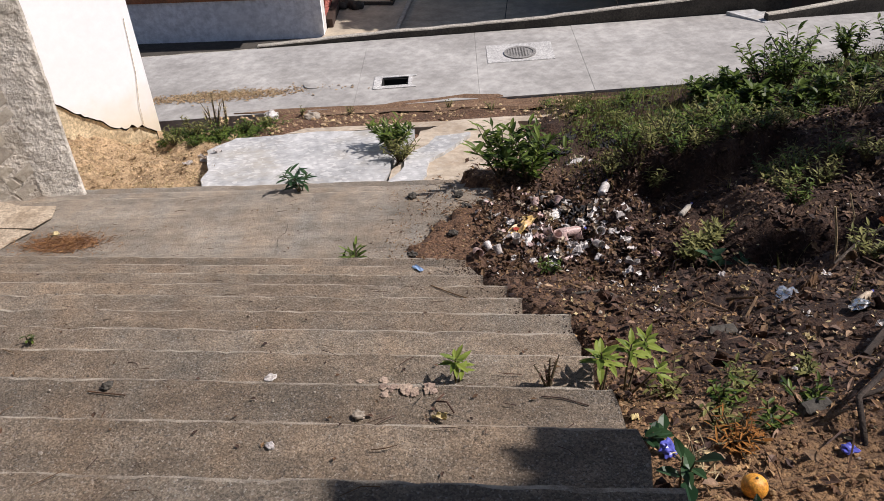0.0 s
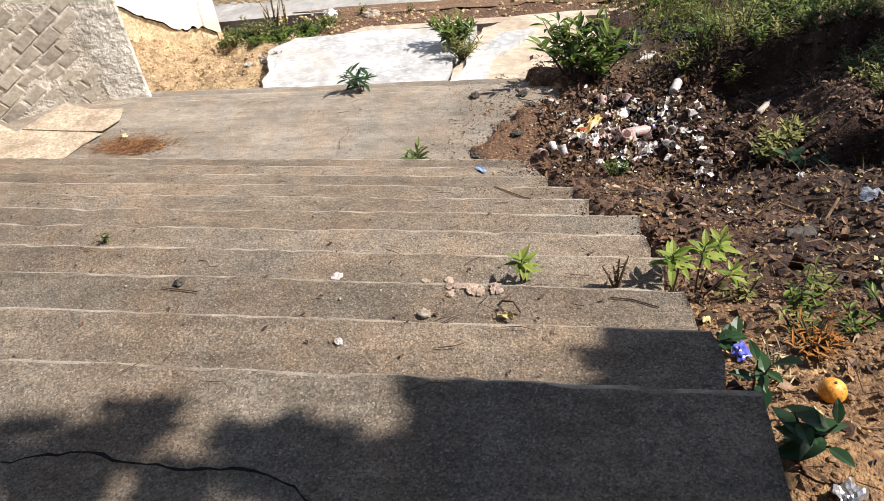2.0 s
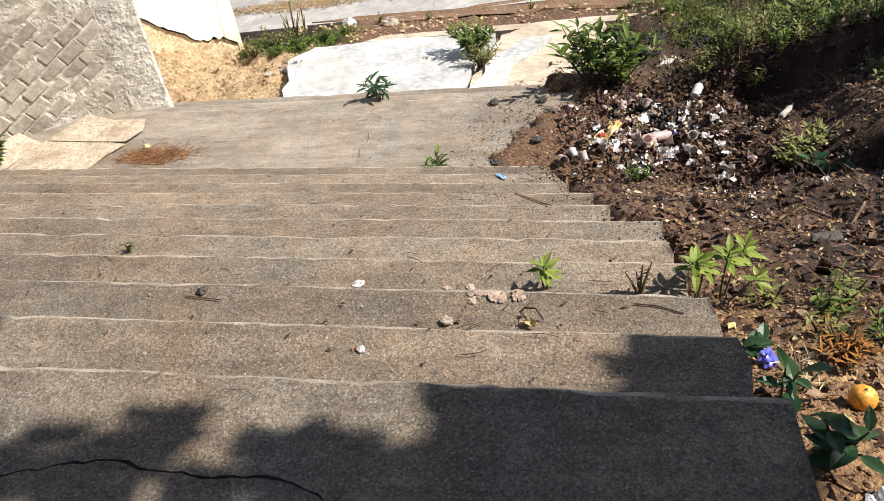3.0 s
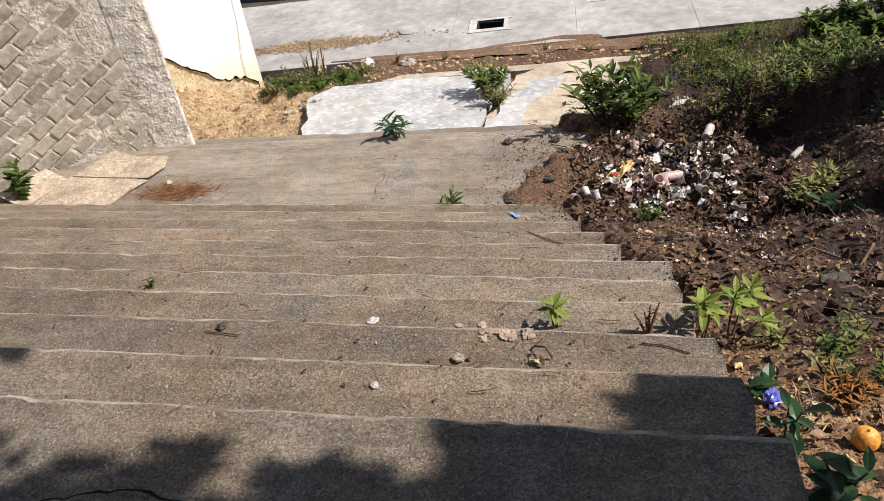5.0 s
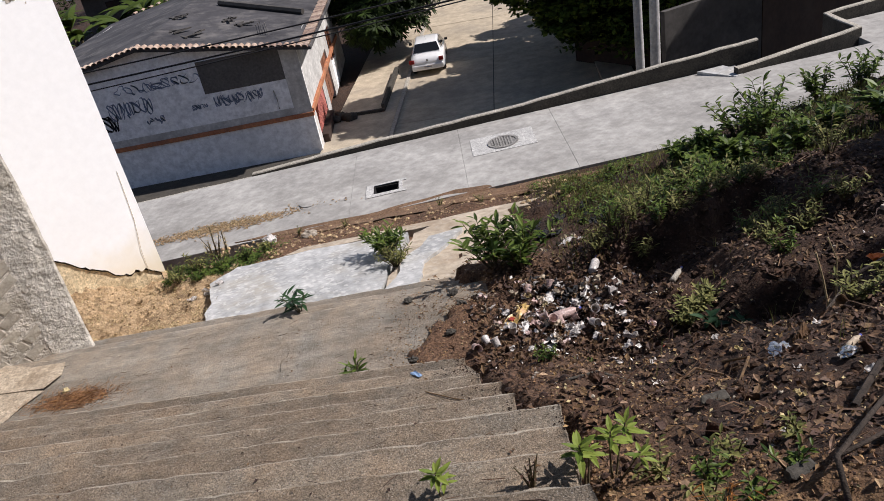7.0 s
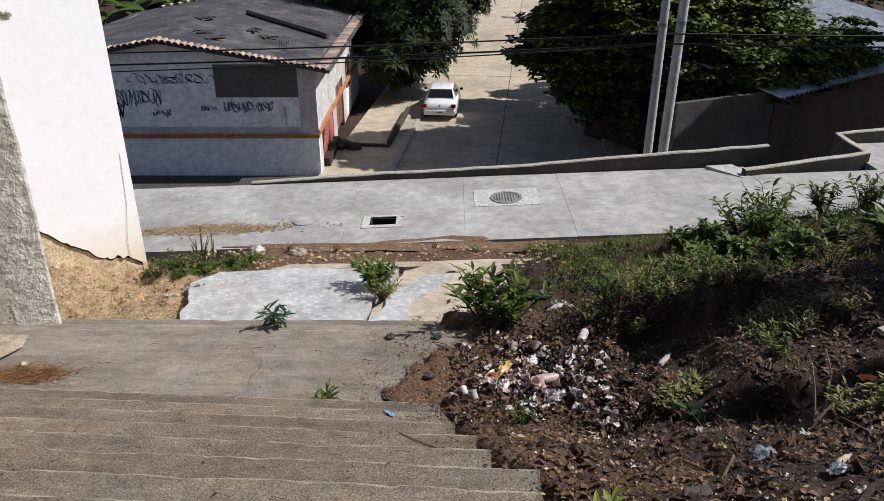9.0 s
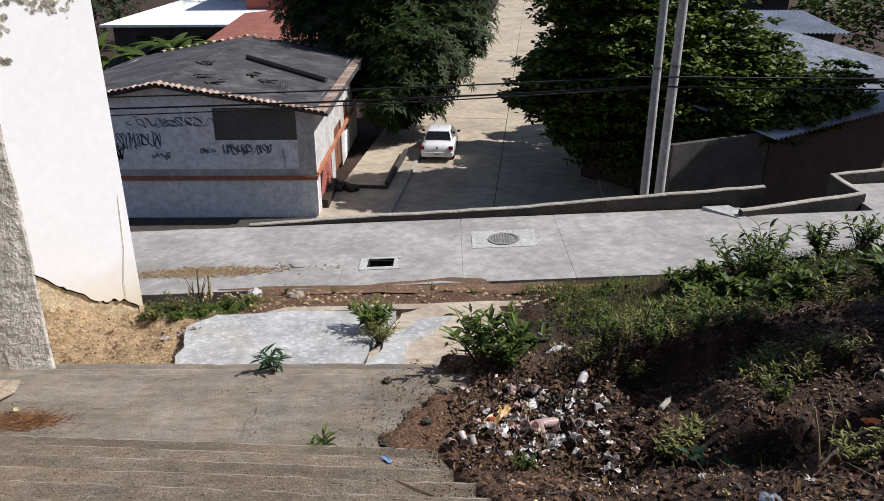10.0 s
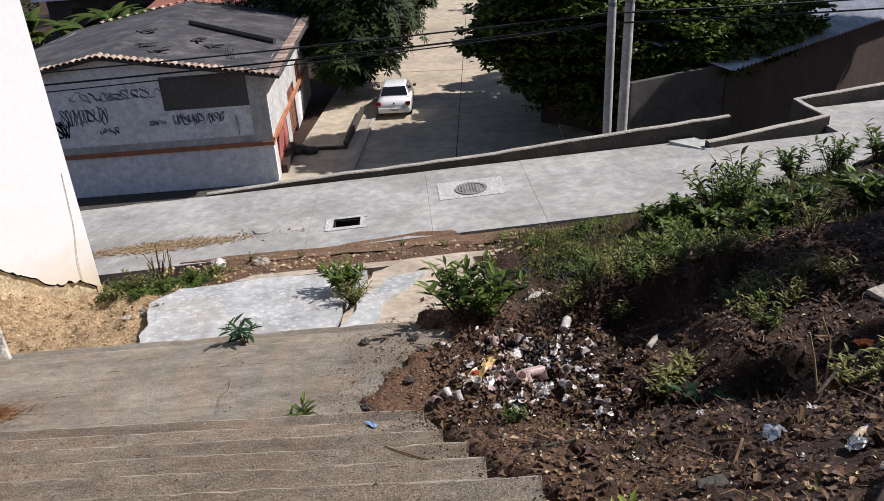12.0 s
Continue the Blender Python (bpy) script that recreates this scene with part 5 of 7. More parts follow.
def rand_dir(zmin=-1.0):
    while True:
        v = Vector((random.uniform(-1, 1), random.uniform(-1, 1), random.uniform(-1, 1)))
        if .05 < v.length < 1 and v.z / v.length >= zmin:
            return v.normalized()


def tree(name, label, base, lobes, trunk_r, count, style, material, limbs=True, size=1.0, layered=False):
    """Trunk, limbs to each lobe, and a crown of leaf clusters over uneven lobes."""
    t = thing(name, label, "tree")
    base = Vector(base)
    bm = bmesh.new()
    top = sum((Vector(c[:3]) for c in lobes), Vector()) / len(lobes)
    fork = base.lerp(Vector((base.x, base.y, min(c[2] for c in lobes))), .75)
    fork.z = max(fork.z, base.z + 1.2)
    tube(bm, [base - Vector((0, 0, .2)), base.lerp(fork, .5) + Vector((.1, 0, 0)), fork], [trunk_r * 1.3, trunk_r, trunk_r * .85], 9)
    part("trunk", bm, BARK, t, smooth=True)
    if limbs:
        for c in lobes:
            bm = bmesh.new()
            e = Vector(c[:3])
            m = fork.lerp(e, .5) + Vector((0, 0, .3))
            tube(bm, [fork, m, e], [trunk_r * .55, trunk_r * .38, trunk_r * .15], 6)
            part("limb", bm, BARK, t, smooth=True)
    lv = Leaves()
    weight = [c[3] ** (2 if c[3] > 1 else 1.3) for c in lobes]
    for _ in range(count):
        c = random.choices(lobes, weight)[0]
        d = rand_dir(-.75)
        rr = c[3] * (random.uniform(.62, 1.0) if random.random() < .8 else random.uniform(.2, .7))
        rr *= 1 + .28 * noise.noise(Vector(c[:3]) * .7 + d * 1.6) + .15 * noise.noise(d * 5 + Vector(c[:3]))
        p = Vector(c[:3]) + Vector((d.x, d.y, d.z * .85)) * rr
        if style == "almond" and layered:
            p.z += .35 * (round(p.z / .8) * .8 - p.z)
            if noise.noise(p * .9) < -.24:
                continue
        if style == "mango":
            n_l = random.randint(7, 10)
            tilt = d * .6 + Vector((0, 0, .5))
            o = tilt.normalized().orthogonal().normalized()
            o2 = tilt.normalized().cross(o)
            a0 = random.uniform(0, 6.3)
            for k in range(n_l):
                a = a0 + k * 2.4
                al = o * math.cos(a) + o2 * math.sin(a) + Vector((0, 0, random.uniform(-.6, .1))) + d * .25
                L = random.uniform(.34, .56) * size
                lv.far_leaf(p, al, tilt, L, L * .24)
        else:
            n_l = random.randint(4, 7)
            for k in range(n_l):
                a = random.uniform(0, 6.3)
                al = Vector((math.cos(a), math.sin(a), random.uniform(-.8, .45)))
                L = random.uniform(.34, .58) * size
                lv.far_leaf(p + Vector((random.uniform(-.15, .15), random.uniform(-.15, .15), random.uniform(-.08, .08))) * size, al, Vector((random.uniform(-.9, .9), random.uniform(-.9, .9), 1)), L, L * .58)
    lv.done("crown", material, t)
    return t


# low lobes by the house are added to fill the black shade there
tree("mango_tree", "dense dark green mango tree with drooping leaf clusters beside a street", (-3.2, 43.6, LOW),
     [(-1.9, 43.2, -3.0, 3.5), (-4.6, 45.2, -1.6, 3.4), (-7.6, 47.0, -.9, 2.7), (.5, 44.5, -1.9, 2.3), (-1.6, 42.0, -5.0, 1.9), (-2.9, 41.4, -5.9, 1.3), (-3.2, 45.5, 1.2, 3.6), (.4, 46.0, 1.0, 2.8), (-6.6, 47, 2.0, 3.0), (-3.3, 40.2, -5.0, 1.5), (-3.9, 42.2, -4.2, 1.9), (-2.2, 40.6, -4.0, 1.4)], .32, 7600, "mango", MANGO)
YARD_SHADE = ((9, 25.2, 1.6), (11.5, 25.2, 1.8), (14, 25.0, 1.8), (16.5, 25, 1.8), (12.5, 23.4, 1.5))
# low lobes stand in for deep shade; last ten added to shade the street
tree("almond_tree", "broad spreading tree with large glossy green leaves over a yard wall", (8.7, 33.4, LOW),
     [(4.9, 32, -2.6, 2.2), (7.4, 32, -1.8, 3.5), (11.2, 32.6, -1.9, 2.7), (14.0, 32.0, -2.8, 1.8), (12.6, 31.4, -2.5, 1.9), (16.2, 31.6, -2.9, 1.3), (6.2, 33, 1.6, 3.0), (9.4, 34, 1.8, 2.9), (3.4, 32, -3.0, 1.1), (12.6, 30.2, -3.2, 1.8), (9.0, 30.4, -2.6, 2.2), (10.8, 29.6, -3.3, 1.7), (14.4, 30.4, -3.2, 1.4), (11.4, 28.4, -3.4, 1.3), (13.2, 29.0, -3.5, 1.2), (8.2, 31.0, -5.2, 1.7), (7.0, 33.0, -5.0, 1.8), (9.6, 30.0, -4.8, 1.6), (6.4, 35.5, -4.8, 2.0), (5.6, 31.4, -4.2, 1.5), (6.2, 37.5, -3.6, 1.9), (5.4, 40.0, -3.2, 1.5)] + [(x + 6, y + .6, -.85, 1.15) for x, y in ((.3, 40), (1.8, 40.3), (3.4, 40), (4.7, 38), (4.8, 35.5), (5, 42), (3.7, 42.4), (5.4, 44), (6.3, 40), (6.3, 37))], .36, 42000, "almond", ALMOND, True, .60, True)
# unseen tree added above the view to shade the yard walls
tree("yard_shade_tree", "added unseen tree shading the yard across the street", (22, 31, LOW), [(x + 9.5, y + .95, 4.2, r) for x, y, r in YARD_SHADE] + [(x + 10, y + 1.0, 6.2, 1.7) for x, y in ((12.5, 27.8), (14.5, 29.2), (16.5, 30.6), (18.5, 32))], .3, 9000, "almond", ALMOND)
tree("far_tree", "dark green trees massed behind far roofs", (38, 62, LOW), [(34, 60, -3, 4.5), (40, 62, -2, 5), (31, 66, -3, 3)], .3, 1300, "almond", ALMOND)
tree("far_tree", "dark green trees massed behind far roofs", (-34, 82, LOW), [(-36, 80, -2, 6), (-28, 84, 0, 5), (-22, 82, 0, 4)], .3, 1300, "mango", MANGO)
tree("far_tree", "dark green trees massed behind far roofs", (-26, 50, LOW), [(-26, 50, -4.5, 3), (-30, 52, -4, 3.5)], .25, 800, "almond", ALMOND)
tree("street_tree", "green street tree beyond a mango tree", (1.4, 62, LOW), [(1.0, 62, -3.5, 2.6), (2.3, 66, -2.5, 2.4), (-2, 60, -2, 3.5)], .25, 900, "mango", MANGO)
tree("street_tree", "green street tree on the far side of a street", (16.5, 62, LOW), [(15.4, 60, -2.0, 3.0), (14, 52, -1.5, 3.0), (16, 70, -1, 4)], .25, 900, "almond", ALMOND)
# unseen hillside trees, set up-sun, shading the stair top and part of the bank
def up_sun(x, y, z, k, r):
    """The place k metres across towards the sun from a spot that it shades."""
    return (x + k, y + .10 * k, z + 1.10 * k, r)


SHADE_BLOCK = (
    (-.24, .81, .06), (-.16, .82, .08), (-.02, .82, .08), (.12, .82, .08), (.26, .82, .08), (.36, .78, .08), (-.24, .66, .10), (-.14, .64, .13), (.05, .64, .13),
    (.24, .62, .15), (-.28, .46, .14), (-.05, .42, .18), (.22, .38, .2), (.0, .15, .25), (.3, .1, .3), (-.46, .70, .025))
SHADE_DAPPLE = (
    (-.44, .56, .04), (-.56, .42, .05), (-.75, .40, .06), (-1.3, .28, .14), (-1.75, .6, .06), (-1.05, .38, .08), (-.60, .76, .006), (-.66, .71, .007), (-.90, .80, .006),
    (-.98, .74, .010), (-1.07, .68, .012), (-1.28, .66, .02), (-1.36, .80, .006), (-.80, .65, .012), (-1.18, .74, .008), (-1.42, .48, .08), (-1.65, .42, .10), (-.62, .25, .14),
    (-1.1, .15, .2), (.2, -.35, .45), (-1.0, -.4, .4), (-1.6, 1.35, .03), (-1.75, 1.42, .03))
SHADED = [(x, y, TOP, r) for x, y, r in SHADE_BLOCK + SHADE_DAPPLE]
SHADED += [(x, y, TOP - R, r) for x, y, r in ((.14, 1.0, .05), (.26, 1.02, .06), (.22, 1.10, .06), (.29, 1.16, .045), (.13, 1.09, .03))]
tree("shade_tree", "small leafy tree on the bank shading the stairs", (4.4, .9, 2.2), [up_sun(sx, sy, sz, 2.7, r) for sx, sy, sz, r in SHADED], .07, 6500, "almond", DARKLEAF, False, .20)
# unseen tree added to block skylight and deepen shade on the top steps
tree("sky_blocker_tree", "added unseen tree blocking sky over the top of the stairs", (3.2, -3.2, 2.0),
     [(-1.5, -2.7, 6.0, 2.1), (1.5, -2.6, 6.2, 2.2), (3.8, -2.4, 5.6, 1.8), (0, -4.4, 7, 2.5), (-3.6, -3, 6, 2.0), (.1, -.5, 5.2, .8), (1.2, -.6, 5.1, .8), (2.3, -.5, 4.9, .8), (-1.1, -.7, 5.3, .8)], .22, 4200, "almond", DARKLEAF, True, .8)
# first lobes added to darken the scarp faces, the last six the far bank
BANK_SHADE = ((1.30, 4.62, .0, .10), (1.50, 4.70, .05, .16), (1.72, 4.80, .1, .18), (1.95, 4.88, .15, .18), (2.18, 4.98, .2, .16), (1.75, 4.62, .0, .12), (2.0, 4.70, .1, .12), (1.72, 3.66, .25, .12), (1.95, 3.66, .3, .14), (2.3, 3.55, .4, .13), (2.6, 3.75, .45, .12),
              (3.35, 5.0, .6, .24), (3.6, 5.2, .6, .32), (3.5, 4.8, .6, .28), (3.9, 5.2, .7, .4), (3.9, 4.8, .65, .35), (3.4, 4.5, .6, .25))
tree("shade_tree", "unseen leafy tree on the hillside, placed to shade the bank", (9.2, 4.6, 2.2), [up_sun(sx, sy, sz, 5.6, r) for sx, sy, sz, r in BANK_SHADE], .12, 3800, "almond", ALMOND, True, .3)


def banana(x, y, h, seed):
    rnd = random.Random(seed)
    b = thing("banana_plant", "tall banana plant with broad torn green leaves", "plant", "banana plants behind the house")
    bm = bmesh.new()
    tube(bm, [(x, y, LOW), (x + .1, y, LOW + h * .5), (x, y, LOW + h * .7)], [.16, .13, .08], 7)
    part("stem", bm, STEMM, b)
    for k in range(8):
        a = rnd.uniform(0, 6.3)
        el = rnd.uniform(.5, 1.3)
        bm = bmesh.new()
        prev = None
        L = rnd.uniform(1.8, 2.7)
        for i in range(9):
            u = i / 8
            r = L * u * math.cos(el * (1 - u * .6))
            z = LOW + h * .68 + L * (u * math.sin(el) - u * u * .55)
            w = .30 * math.sin(math.pi * min(1, u * .95 + .08)) + .02
            c = Vector((x + math.cos(a) * r, y + math.sin(a) * r, z))
            s = Vector((-math.sin(a), math.cos(a), 0)) * w
            q = (bm.verts.new(c - s - Vector((0, 0, w * .4))), bm.verts.new(c), bm.verts.new(c + s - Vector((0, 0, w * .4))))
            if prev:
                bm.faces.new((prev[0], prev[1], q[1], q[0]))
                bm.faces.new((prev[1], prev[2], q[2], q[1]))
            prev = q
        part("leaf", bm, ALMOND, b)


for k, (x, y, h) in enumerate(((-21.2, 47, 5.8), (-19.6, 48.5, 5.2), (-18.0, 46.6, 5.6), (-16.2, 47.5, 5.4), (-14.6, 46.4, 4.8), (-23.0, 48, 6.0), (-20.4, 46.2, 5.0), (-17.2, 48.8, 5.8))):
    banana(x, y, h, k)


def weed(name, label, x, y, h, stems, per, L, W, material, spread=.5, z=None, category="weed", seed=0, group="", upright=.0):
    """A leafy weed: thin stems with leaves along them and at the tips."""
    rnd = random.Random(seed * 131 + int(x * 100) * 7 + int(y * 100))
    t = thing(name, label, category, group)
    z = surf_z(x, y) if z is None else z
    lv = Leaves()
    for s in range(stems):
        a = rnd.uniform(0, 6.3)
        out = spread * h * rnd.uniform(.2, 1.0)
        hh = h * rnd.uniform(.6, 1.0)
        b = Vector((x + math.cos(a) * out * .12, y + math.sin(a) * out * .12, z - .01))
        e = Vector((x + math.cos(a) * out, y + math.sin(a) * out, z + hh))
        m = b.lerp(e, .5) + Vector((0, 0, hh * .10))
        bm = bmesh.new()
        tube(bm, [b, m, e], [.0035 + h * .008, .003 + h * .006, .0015 + h * .003], 5)
        part("stem", bm, STEMM, t)
        for k in range(per):
            u = .25 + .75 * (k + rnd.random()) / per
            p = b.lerp(m, u * 2) if u < .5 else m.lerp(e, u * 2 - 1)
            aa = rnd.uniform(0, 6.3)
            up = rnd.uniform(.0, .75) + upright + (.5 if u > .9 else 0)
            l = L * rnd.uniform(.6, 1.15)
            lv.leaf(p, (math.cos(aa), math.sin(aa), up), (0, 0, 1), l, W * l / L, rnd.uniform(.05, .35))
    lv.done("foliage", material, t)
    return t


def seedling(label, x, y, z, stems, material, seed):
    """Upright young plant: each bare stem ends in a whorl of lance-shaped leaves; stems are (dx, dy, height, leaves, leaf length)."""
    rnd = random.Random(seed)
    t = thing("seedling", label, "weed", "seedlings on the steps")
    for dx, dy, h, count, L in stems:
        bm = bmesh.new()
        top = Vector((x + dx, y + dy, z + h))
        foot_ = Vector((x + dx * .3, y + dy * .3, z - .015))
        tube(bm, [foot_, foot_.lerp(top, .5) + Vector((rnd.uniform(-.008, .008), 0, 0)), top], [.0042, .0034, .0024], 6)
        part("stem", bm, STEMM, t)
        lv = Leaves()
        for k in range(count):
            a = 2.4 * k + rnd.uniform(-.3, .3)
            rise = 1.5 * (k / count) ** 1.6 + rnd.uniform(-.25, .2)
            base = top - Vector((0, 0, h * .32 * (1 - k / count)))
            l = L * rnd.uniform(.75, 1.1) * (1 - .35 * k / count)
            lv.leaf(base, (math.cos(a), math.sin(a), rise), (0, 0, 1), l, l * rnd.uniform(.30, .38), rnd.uniform(.1, .4), .12)
        lv.done("foliage", material, t)
    return t


# seedlings and weeds on the stairs
seedling("small green seedling growing from a step", -.125, 1.685, 8 * R, ((0, 0, .105, 13, .075), (.02, .01, .06, 6, .05)), WEEDPALE, 1)
seedling("pale green seedlings rooted at the edge of a step", .335, 1.64, 8 * R - .05, ((.0, .05, .16, 14, .085), (.03, .08, .12, 8, .07)), WEEDPALE, 2)
seedling("pale green seedlings rooted at the edge of a step", .43, 1.72, 8 * R - .09, ((.02, .05, .16, 14, .08), (.08, .10, .14, 12, .075), (.10, .0, .10, 9, .07)), WEEDPALE, 3)
weed("seedling", "tiny green sprout in a step joint", -1.77, 2.1, .035, 2, 5, .03, .012, WEED, .6, 7 * R, seed=4, group="seedlings on the steps")
weed("dry_weed", "thin dry brown weed on a step", .17, 1.66, .12, 5, 5, .022, .008, DRYLEAF, .45, 8 * R, seed=5)
weed("weed", "low green weed at the foot of the steps", -.81, 4.02, .16, 7, 9, .10, .02, WEED, .9, 0.0, seed=6, upright=.3)
weed("weed", "dark green weed growing at the landing edge", -1.38, 5.22, .24, 5, 11, .12, .032, DARKLEAF, .55, -.07, seed=7)
weed("weed", "green weed beside a piece of cardboard", -4.28, 4.42, .26, 6, 10, .11, .045, WEED, .6, 0.0, seed=8)
weed("bush", "green weeds growing between two slabs", -.70, 6.50, .26, 22, 16, .11, .026, WEED, 1.1, seed=9, category="bush", upright=.1)
weed("bush", "dry seeding weeds hanging over a slab", -.64, 6.18, .20, 26, 14, .06, .012, GRASSM, .9, seed=10, category="bush")
# beside the top steps
weed("leafy_weed", "dark glossy leafy weed beside the top step", .43, 1.12, .13, 2, 4, .085, .042, DARKLEAF, .3, seed=11)
weed("leafy_weed", "dark glossy leafy weed beside the top step", .46, .88, .14, 3, 4, .085, .042, DARKLEAF, .4, seed=12)
weed("leafy_weed", "small dark leafy weed at a step corner", .43, 1.38, .07, 3, 4, .06, .034, DARKLEAF, .7, seed=13)
for k, (x, y, h) in enumerate(((.72, 1.62, .13), (.85, 1.75, .11), (.66, 1.45, .10), (.95, 1.58, .10), (.60, 1.75, .13), (1.05, 1.8, .09), (.78, 1.42, .08))):
    weed("weed", "fine leaved low weed on trodden soil", x, y, h, 8, 9, .035, .012, GRASSM if k % 3 else WEED, .8, seed=20 + k)
# bushes and weeds of the bank
BUSHES = ((2.36, 7.15, .22, 0), (2.62, 7.1, .26, 0), (2.5, 6.95, .18, 0), (3.02, 7.25, .46, 0), (3.28, 7.2, .50, 0), (3.15, 7.0, .40, 0), (3.95, 7.5, .34, 0), (4.35, 7.5, .36, 0), (4.75, 7.4, .36, 0), (5.1, 7.35, .36, 0), (5.5, 7.3, .38, 0),
          (2.95, 6.35, .36, 1), (3.2, 6.35, .34, 1), (3.5, 6.4, .32, 1), (2.72, 6.6, .28, 2), (2.35, 6.4, .24, 2), (2.1, 6.15, .20, 2), (1.78, 5.85, .24, 1), (3.95, 6.3, .30, 2), (4.4, 6.1, .36, 2))
for k, (x, y, h, kind_) in enumerate(BUSHES):
    weed("bush", ("green leafy bush on the crest of the bank", "leafy yellow green bush on the bank", "pale broad leaved weed on the bank")[kind_], x, y, h, 13, 17, (.10, .10, .14)[kind_], (.036, .04, .06)[kind_], WEED, .75, seed=40 + k, category="bush", group="bushes on the bank")
weed("bush", "lush green leafy bush over the litter heap", .45, 5.10, .38, 20, 18, .11, .032, WEED, .85, seed=70, category="bush", upright=.2)
weed("bush", "lush green leafy bush over the litter heap", .25, 5.20, .36, 12, 15, .12, .038, WEED, .9, seed=71, category="bush", upright=.2)
# weeds along the rim of the scarp, on the shelf above it and on the slope below
RIM_WEEDS = tuple((1.32 + .177 * k, 4.84 + .0655 * k, .15 + .03 * (k % 2), WEED if k % 2 else GRASSM, .05) for k in range(7))
SHELF_WEEDS = ((2.0, 4.55, .16, WEED, .045), (2.3, 4.75, .18, GRASSM, .045), (1.9, 6.0, .20, WEED, .08), (1.55, 6.3, .18, GRASSM, .05), (1.05, 5.05, .20, GRASSM, .045), (1.2, 5.2, .22, WEED, .045),
               (1.35, 5.05, .20, GRASSM, .045), (1.5, 5.25, .24, GRASSM, .05), (1.65, 5.15, .20, WEED, .05), (1.8, 5.3, .24, GRASSM, .05), (1.95, 5.25, .20, WEED, .05), (1.3, 5.5, .22, WEED, .06),
               (1.6, 5.6, .22, GRASSM, .05), (2.1, 5.45, .22, WEED, .06), (2.3, 5.6, .24, GRASSM, .06), (2.05, 4.35, .20, GRASSM, .045), (2.2, 4.5, .24, WEED, .05), (2.35, 4.4, .22, GRASSM, .05))
SLOPE_WEEDS = ((2.5, 4.65, .22, WEED, .045), (2.1, 4.15, .18, WEED, .045), (2.65, 4.5, .2, GRASSM, .05), (1.52, 3.78, .12, DARKLEAF, .10), (1.66, 3.72, .10, DARKLEAF, .09), (1.42, 3.95, .14, GRASSM, .06),
               (1.55, 4.02, .13, GRASSM, .06), (1.35, 3.85, .12, GRASSM, .05), (2.25, 3.25, .18, GRASSM, .06), (2.0, 3.15, .16, GRASSM, .05), (2.9, 5.2, .26, GRASSM, .06), (2.6, 5.5, .22, WEED, .05),
               (.62, 3.62, .12, WEED, .035), (.42, 3.55, .10, WEED, .035), (1.95, 6.7, .18, WEED, .06), (1.5, 6.9, .15, GRASSM, .05), (1.2, 7.4, .14, WEED, .045), (1.75, 7.6, .16, WEED, .045))
for k, (x, y, h, m, L) in enumerate(RIM_WEEDS + SHELF_WEEDS + SLOPE_WEEDS):
    weed("weed", "straggling green weed on dark soil" if m is not DARKLEAF else "broad leaved dark green weed on soil", x, y, h, 12 if L < .09 else 3, 12 if L < .09 else 5, L, L * (.28 if L < .09 else .42), m, .8, seed=90 + k, group="weeds on the bank")
weed("rust_weed", "dry rust coloured tuft on trodden soil", .66, 1.36, .08, 34, 4, .045, .006, RUSTLEAF, 1.5, seed=130)
weed("straw_tuft", "pale dry straw tuft beside the steps", .50, 1.18, .07, 16, 2, .05, .004, STRAW, 1.3, seed=131)
# weeds by the white wall
for k, (x, y, h) in enumerate(((-2.95, 7.35, .22), (-2.7, 7.45, .20), (-3.1, 7.15, .18), (-2.45, 7.5, .18), (-2.2, 7.6, .12), (-2.85, 7.1, .12))):
    weed("weed", "green low weeds at the foot of a white wall", x, y, h, 14, 12, .045, .016, WEED if k % 2 else GRASSM, .9, seed=150 + k, group="weeds by the white wall")
for k, (x, y) in enumerate(((-2.82, 7.75), (-2.72, 7.8), (-2.9, 7.82))):
    weed("dry_weed", "tall dry tan weed by the road", x, y, .42 - .06 * k, 5, 14, .035, .01, STRAW, .35, seed=160 + k)
for k, x in enumerate((-1.35, -.2, .3, .9, 1.4, -1.9)):
    weed("weed", "small weed on the dirt beside the road", x, 8.05 + .12 * math.sin(k * 2), .11, 7, 8, .03, .01, GRASSM, .9, seed=170 + k)

# grass, dead leaves, clods and twigs
random.seed(11)
grass = Leaves()
n_done = 0
while n_done < 12000:
    x, y = random.uniform(.7, 6.5), random.uniform(2.6, 8.3)
    d = smooth01(4.75, 5.1, y - .34 * (x - 1.1)) * (.50 + fbm(x, y, 1.3, 31.0)) + .10 * max(0, fbm(x, y, 2.2, 8.0) - .1)
    d *= 1 - .9 * math.exp(-((x - 1.1) / .45) ** 2 - ((y - 6.1) / .6) ** 2)
    if x < 1.1:
        d *= smooth01(.6, 1.1, x) * .7
    if random.random() > d:
        continue
    z = ground_z(x, y)
    h = random.uniform(.03, .12) * (1 + max(0, fbm(x, y, 1.5, 3.0)))
    grass.blade((x, y, z - .01), (x + random.uniform(-.05, .05), y + random.uniform(-.05, .05), z + h), random.uniform(.003, .007))
    n_done += 1
grass.done("grass", GRASSM, None, "short dry green grass over the bank", "grass", "stuff")
cover = Leaves()
n_done = 0
